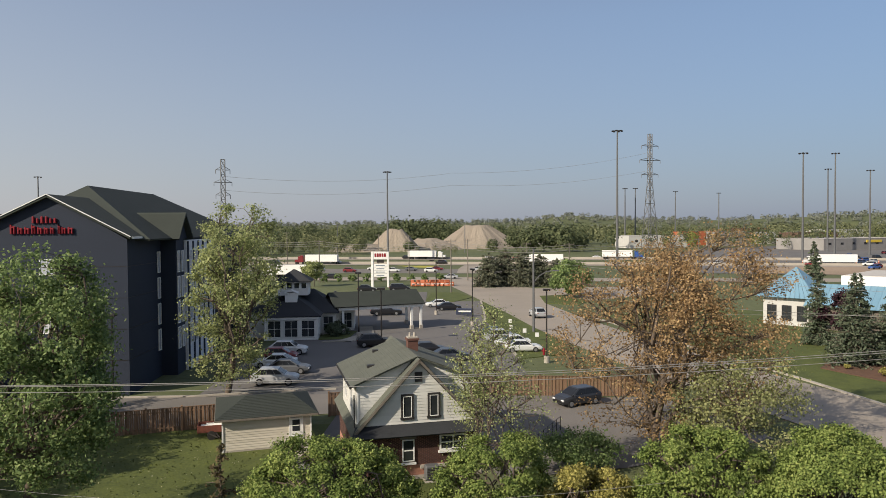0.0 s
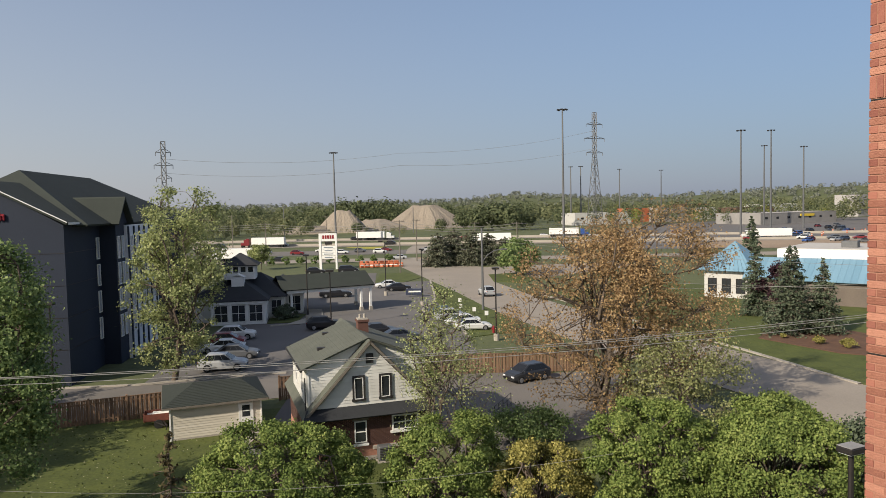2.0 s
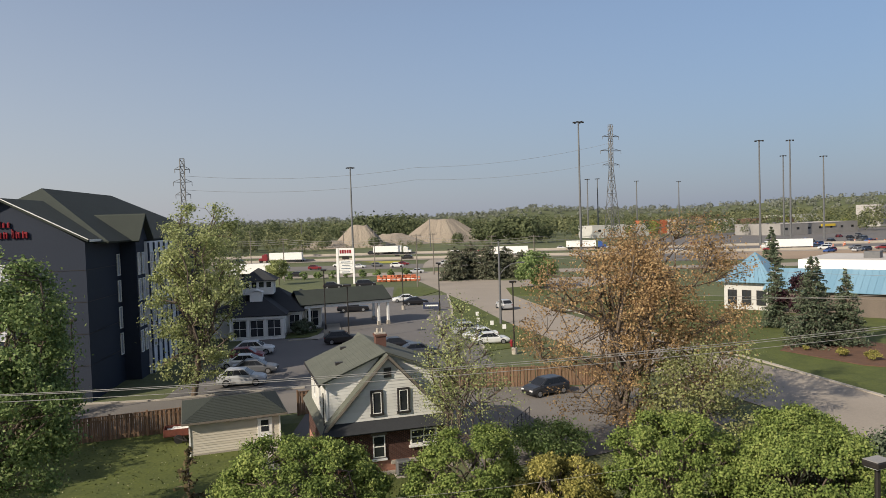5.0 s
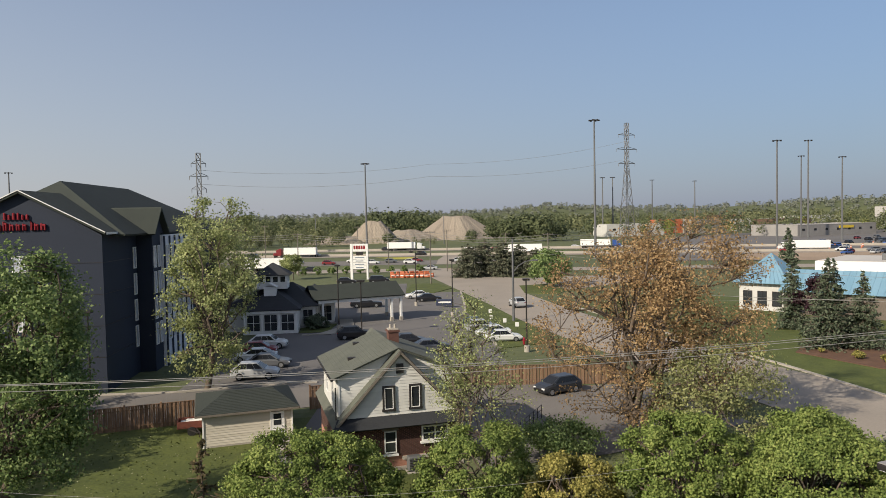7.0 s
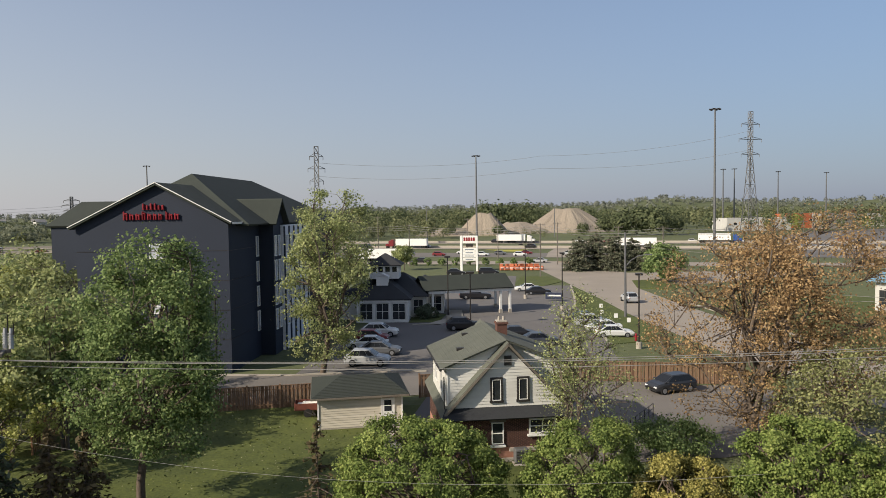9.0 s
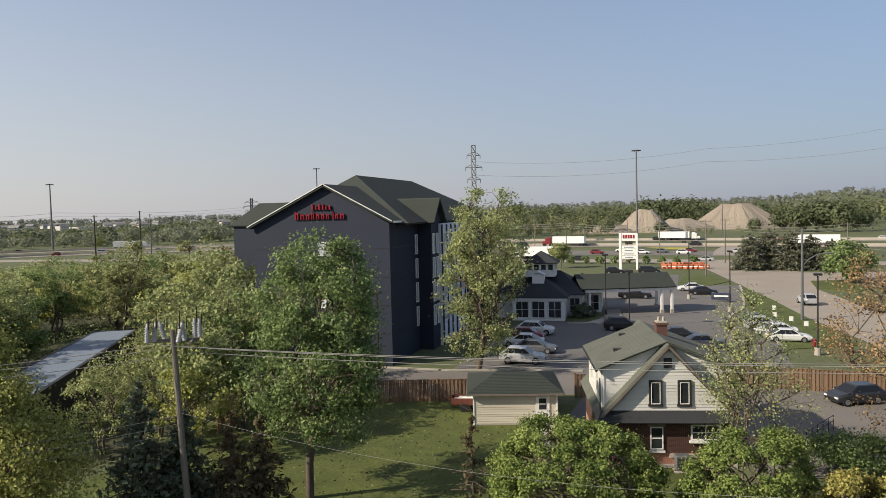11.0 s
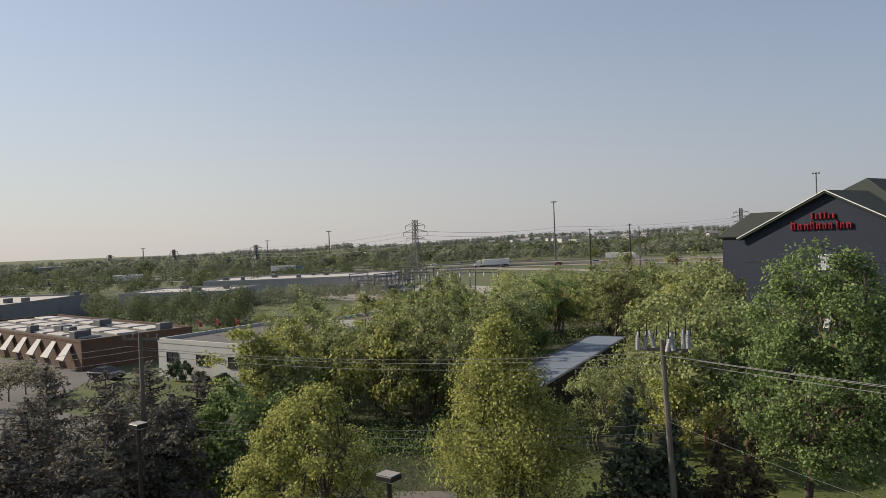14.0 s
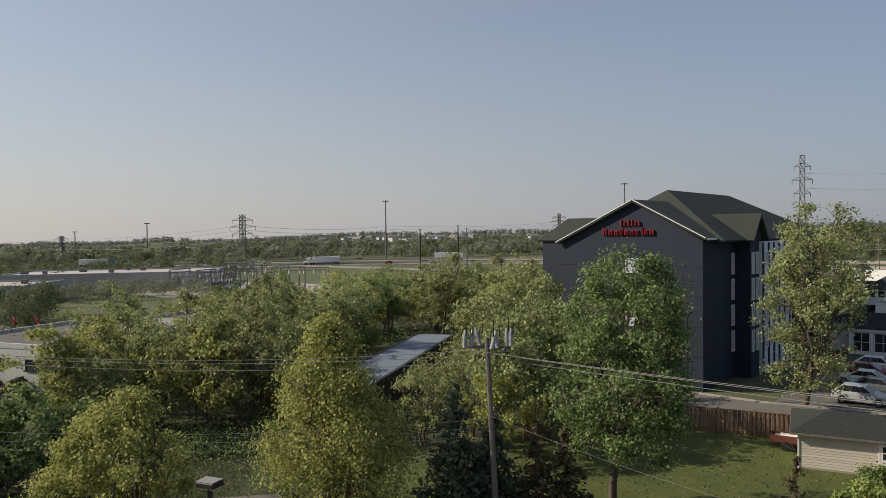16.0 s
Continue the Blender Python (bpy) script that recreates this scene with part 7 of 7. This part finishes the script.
conifer("spruce", "browning thin spruce beside the lawn", (-20.5, 30.9, 0), 5.4, 1.8, NEEDLE_BROWN, 93, 20, 8, 26, 0.2, rag=0.5)
conifer("young_spruce", "thin young brown-green tree on the lawn", (-10.6, 34.6, 0), 5.0, 1.5, NEEDLE_BROWN, 94, 16, 5, 9, 0.16, rag=0.75, trunk=0.05)
# yellow-green maples below the left windows
YM = "maple with fresh yellow-green leaves beside the street"
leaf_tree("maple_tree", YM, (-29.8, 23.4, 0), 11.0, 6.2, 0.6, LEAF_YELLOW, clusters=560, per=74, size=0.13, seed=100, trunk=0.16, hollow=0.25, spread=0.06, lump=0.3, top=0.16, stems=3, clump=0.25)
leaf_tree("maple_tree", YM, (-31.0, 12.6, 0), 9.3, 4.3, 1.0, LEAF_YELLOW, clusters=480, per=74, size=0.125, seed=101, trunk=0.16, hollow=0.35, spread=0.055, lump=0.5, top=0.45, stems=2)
leaf_tree("maple_tree", "green tree among the pines", (-42.5, 13.5, 0), 7.2, 3.0, 0.8, LEAF_GREEN, clusters=200, per=60, size=0.2, seed=102, trunk=0.14, hollow=0.4, spread=0.09)
for i, (x, y, h, r) in enumerate(((-45.5, 6.6, 8.6, 3.4), (-48.5, 9.6, 8.3, 3.2), (-44.5, 2.6, 7.8, 3.0), (-42.0, 9.4, 7.4, 2.6), (-41.0, 1.4, 6.9, 2.9), (-50, 4.0, 8.6, 3.2), (-36, -2.8, 6.0, 2.6), (-38.5, 4.2, 6.6, 2.6), (-41.5, 6.4, 7.6, 2.8), (-46.5, 12.0, 7.6, 2.8), (-40.5, -2.2, 7.2, 2.8), (-36.5, 0.2, 5.4, 2.4), (-45.5, -3.5, 7.6, 3.0), (-33.5, -1.0, 4.6, 2.2))):
    conifer("pine", "dark sparse pine beside the gravel lot", (x, y, 0), h, r, NEEDLE_DARK, 110 + i, 20, 11, 60, 0.16, blunt=0.7, rag=0.4, group="dark pines", cb=1.0, droop=0.0)
for i, (x, y) in enumerate(((-86.5, 2.4), (-90, 3.8), (-93, 5.6), (-88, 6.4))):
    leaf_tree("bare_tree", "small pinkish flowering tree on the gravel lot", (x, y, 0), 4.6, 2.2, 1.2, LEAF_PINK, clusters=60, per=26, size=0.2, seed=120 + i, trunk=0.08, hollow=0.2, group="lot trees")
sheet("lawn", [(-84, 6), (-70, 12), (-66, 24), (-76, 27), (-90, 20), (-96, 12)], 0.075, GRASS, "mown lawn before the white block building", "lawn")
for i, (x, y, h, r) in enumerate(((-88.9, 20.8, 3.2, 1.0), (-87.2, 21.4, 2.6, 0.9), (-84.6, 22.6, 1.4, 0.8), (-81.4, 24.0, 1.6, 0.9))):
    leaf_tree("shrub", "dark clipped shrub against the white building", (x, y, 0), h, r, 0.1, NEEDLE, clusters=50, per=60, size=0.15, seed=400 + i, trunk=0.05, hollow=0.4, category="shrub", group="wall shrubs")
FLOOR_WOOD = mat("woodland_floor", (0.062, 0.066, 0.026), (0.034, 0.034, 0.018), 0.95, scale=0.3, fine=3.0, bump=0.6, dist=0.1)
sheet("woodland_floor", [(-35.5, 21), (-36, 54), (-50, 69), (-58, 122), (-132, 104), (-112, 62), (-77, 42), (-72, 22), (-54, 14)], 0.02, FLOOR_WOOD, "dark leaf litter and low growth under the woods", "woodland floor")
# woods: a few trees built once, then repeated
WOODS = []
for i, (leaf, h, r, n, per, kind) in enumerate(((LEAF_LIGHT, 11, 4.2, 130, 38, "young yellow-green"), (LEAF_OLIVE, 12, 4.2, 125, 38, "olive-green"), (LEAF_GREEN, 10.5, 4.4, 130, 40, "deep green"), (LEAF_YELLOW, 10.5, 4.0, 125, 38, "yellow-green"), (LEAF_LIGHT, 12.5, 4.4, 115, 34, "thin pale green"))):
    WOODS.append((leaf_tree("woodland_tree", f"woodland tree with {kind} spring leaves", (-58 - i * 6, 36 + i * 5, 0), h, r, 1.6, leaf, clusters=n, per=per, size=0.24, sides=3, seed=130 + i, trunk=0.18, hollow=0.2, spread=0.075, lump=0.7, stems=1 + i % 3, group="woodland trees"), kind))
WOOD_H = {"young yellow-green": 11, "olive-green": 12, "deep green": 10.5, "yellow-green": 10.5, "thin pale green": 12.5}
rw = random.Random(77)
made = 0
SHED = [(-43.2, 38.0), (-60, 66)]
while made < 70:
    az, d = rw.uniform(33.5, 73.5), 57 + 72 * rw.random() ** 1.3
    x, y = at_az(az, d)
    # keep clear of the shed, the yard, the lawn and the hotel
    a, b = Vector(SHED[0]), Vector(SHED[1])
    t = max(-0.1, min(1.1, (Vector((x, y)) - a).dot(b - a) / (b - a).length_squared))
    gap = (Vector((x, y)) - a.lerp(b, t)).length
    if gap < 9 or (x > -47 and y > 40) or (x > -52 and 60 < y < 120) or (x < -76 and y < 50 and d < 118) or (az > 62 and d < 100 and made % 3) or az > 71:
        continue
    src, kind = WOODS[rw.choice([0, 0, 3, 3, 1, 4, 2])]
    hh = rw.uniform(0.70, 1.10)
    drop = 4.6 if az > 62 else 3.5 if az > 51 else 2.7
    hh = min(hh, (15.5 - d * math.tan(radians(drop))) / WOOD_H[kind])
    o = copy_thing(src, pose(x, y, 0, 0, 0, rw.uniform(0, 360)))
    o.scale = (hh * rw.uniform(0.9, 1.2), hh * rw.uniform(0.9, 1.2), hh)
    made += 1
for x, y, k, s in ((-40.5, 49.5, 1, 0.85), (-37.5, 46.5, 4, 0.95), (-38.5, 55.0, 0, 0.95), (-47, 61, 0, 1.1), (-52, 66, 3, 1.15), (-56, 72, 0, 1.15), (-61, 78, 3, 1.1), (-50, 70, 4, 1.1), (-36.0, 41.5, 4, 0.72), (-37.2, 37.4, 4, 0.58), (-40.6, 42.0, 4, 0.42), (-43.8, 48.5, 1, 0.45), (-48, 55, 0, 0.5), (-31.5, 40.0, 0, 0.95), (-33.8, 45.5, 4, 1.0), (-30.0, 37.5, 3, 0.7), (-69, 74, 1, 1.1), (-30.8, 44.2, 2, 0.95), (-32.5, 50.0, 0, 1.0), (-62, 90, 0, 1.0), (-66, 84, 3, 1.0), (-72, 88, 1, 1.05), (-70, 96, 0, 1.0), (-78, 92, 2, 1.0), (-80, 84, 3, 1.0), (-76, 80, 4, 1.05), (-84, 100, 0, 1.0), (-62, 22, 2, 0.62), (-66, 26, 1, 0.7), (-58, 26, 2, 0.6), (-70, 29, 4, 0.95)):
    src, kind = WOODS[k]
    o = copy_thing(src, pose(x, y, 0, 0, 0, rw.uniform(0, 360)))
    o.scale = (s, s, s)
# woods running on to the highway
for leaf, sd in ((LEAF_LIGHT, 150), (LEAF_OLIVE, 151), (LEAF_GREEN, 152), (LEAF_YELLOW, 153)):
    far_trees("woods", "spring woods running on towards the highway", scatter(sd, 33, 52, 116, 205, 34, 5.0, 7.6, 1.0, (0.42, 0.6)), leaf, sd, 420, 0.42)
# brush under the woods
far_trees("underbrush", "green underbrush between the woodland trees", [(*at_az(rw.uniform(36, 72), rw.uniform(56, 120)), rw.uniform(1.5, 3.5), rw.uniform(1.5, 2.8)) for i in range(150)], LEAF_GREEN, 140, 150, 0.34)

# underbrush added to darken ground that lies in tree shade
far_trees("underbrush", "added underbrush filling the shaded side lane", [(*at_az(rw.uniform(46, 68), rw.uniform(42, 60)), rw.uniform(1.0, 2.6), rw.uniform(1.2, 2.2)) for i in range(70)], LEAF_GREEN, 141, 220, 0.3)
# dandelions on the lawn
rd = np.random.default_rng(5)
dn = 900
dp = np.stack([rd.uniform(-33, 0, dn), rd.uniform(30, 53, dn), np.full(dn, 0.10)], 1)
dp = dp[(dp[:, 0] < -12.6) | (dp[:, 1] < 44.5)]
dn = len(dp)
dv, df = leaves_at(rd, dp, 0.055, np.tile(np.array([[0.0, 0.0, 1.0]]), (dn, 1)), 3.0)
DANDELION = mat("dandelion_heads", (0.62, 0.56, 0.30), (0.5, 0.48, 0.38), 0.8, bump=0)
tagged(new("dandelions", raw_mesh("dandelions", dv, df, DANDELION)), "dandelion heads dotted over the lawn", "flowers", kind="stuff")
# longer tufts of grass
tn = 3500
tp = np.stack([rd.uniform(-34, 1, tn), rd.uniform(28, 55, tn), np.full(tn, 0.05)], 1)
tp = tp[(tp[:, 0] < -12.6) | (tp[:, 1] < 44.5)]
tv, tf = leaves_at(rd, tp, 0.11, rd.normal(size=(len(tp), 3)), 0.1, 1.3)
tagged(new("grass_tufts", raw_mesh("grass_tufts", tv, tf, GRASS)), "uneven tufts of longer lawn grass", "grass", kind="stuff")

# ---- brick pier of the building that the camera looks out of ----
def pier():
    ang = math.degrees(math.atan2(-0.931, 0.365))
    ob = thing("wall_brick", "salmon split-faced brick wall with smooth red soldier bands", "wall", at=(4.38, 6.63, 0), turn=ang, kind="structure")
    # local x runs along the wall towards the building, the face looks along -y
    T = 0.5
    bm = B()
    box(bm, (2.605, T / 2 - 0.007, 11.0), (5.19, T, 22.0))
    part("core", bm, MORTAR, ob)
    bm = B()
    for z in (14.01, 16.35, 18.7):
        box(bm, (2.605, T / 2 - 0.009, z), (5.19, T, 0.016))
    part("joint", bm, DARK_STEEL, ob, "dark shadow joint")
    data = {}

    def brick(x0, x1, z0, z1, m):
        w, h = round(x1 - x0, 4), round(z1 - z0, 4)
        k = (w, h, m.name)
        if k not in data:
            b = B()
            box(b, (0, 0, 0), (w, 0.03, h), bevel=0.002)
            data[k] = mesh_of("brick", b, m)
        o = new("brick", data[k])
        o.parent = ob
        o.matrix_basis = pose((x0 + x1) / 2, random.uniform(-0.0015, 0.0015), (z0 + z1) / 2)

    def stretch(z0, z1, off):
        n = max(1, round((z1 - z0) / 0.0755))
        c = (z1 - z0) / n
        for i in range(n):
            z = z0 + i * c
            x = 0.0
            first = 0.095 if (i + off) % 2 else 0.2
            while x < 0.66:
                w = first if x == 0 else 0.2
                brick(x, x + w - 0.011, z + 0.006, z + c - 0.006, RED_BRICK if (x == 0 and first < 0.1) else PINK_BRICK)
                x += w

    def soldier(z0, z1):
        x = 0.0
        while x < 0.66:
            brick(x, x + 0.061, z0 + 0.006, z1 - 0.006, RED_BRICK)
            x += 0.0715

    stretch(12.1, 14.0, 0)
    stretch(14.02, 16.34, 0)
    soldier(16.36, 16.57)
    stretch(16.57, 17.02, 0)
    soldier(17.02, 17.22)
    stretch(17.22, 17.75, 0)


pier()
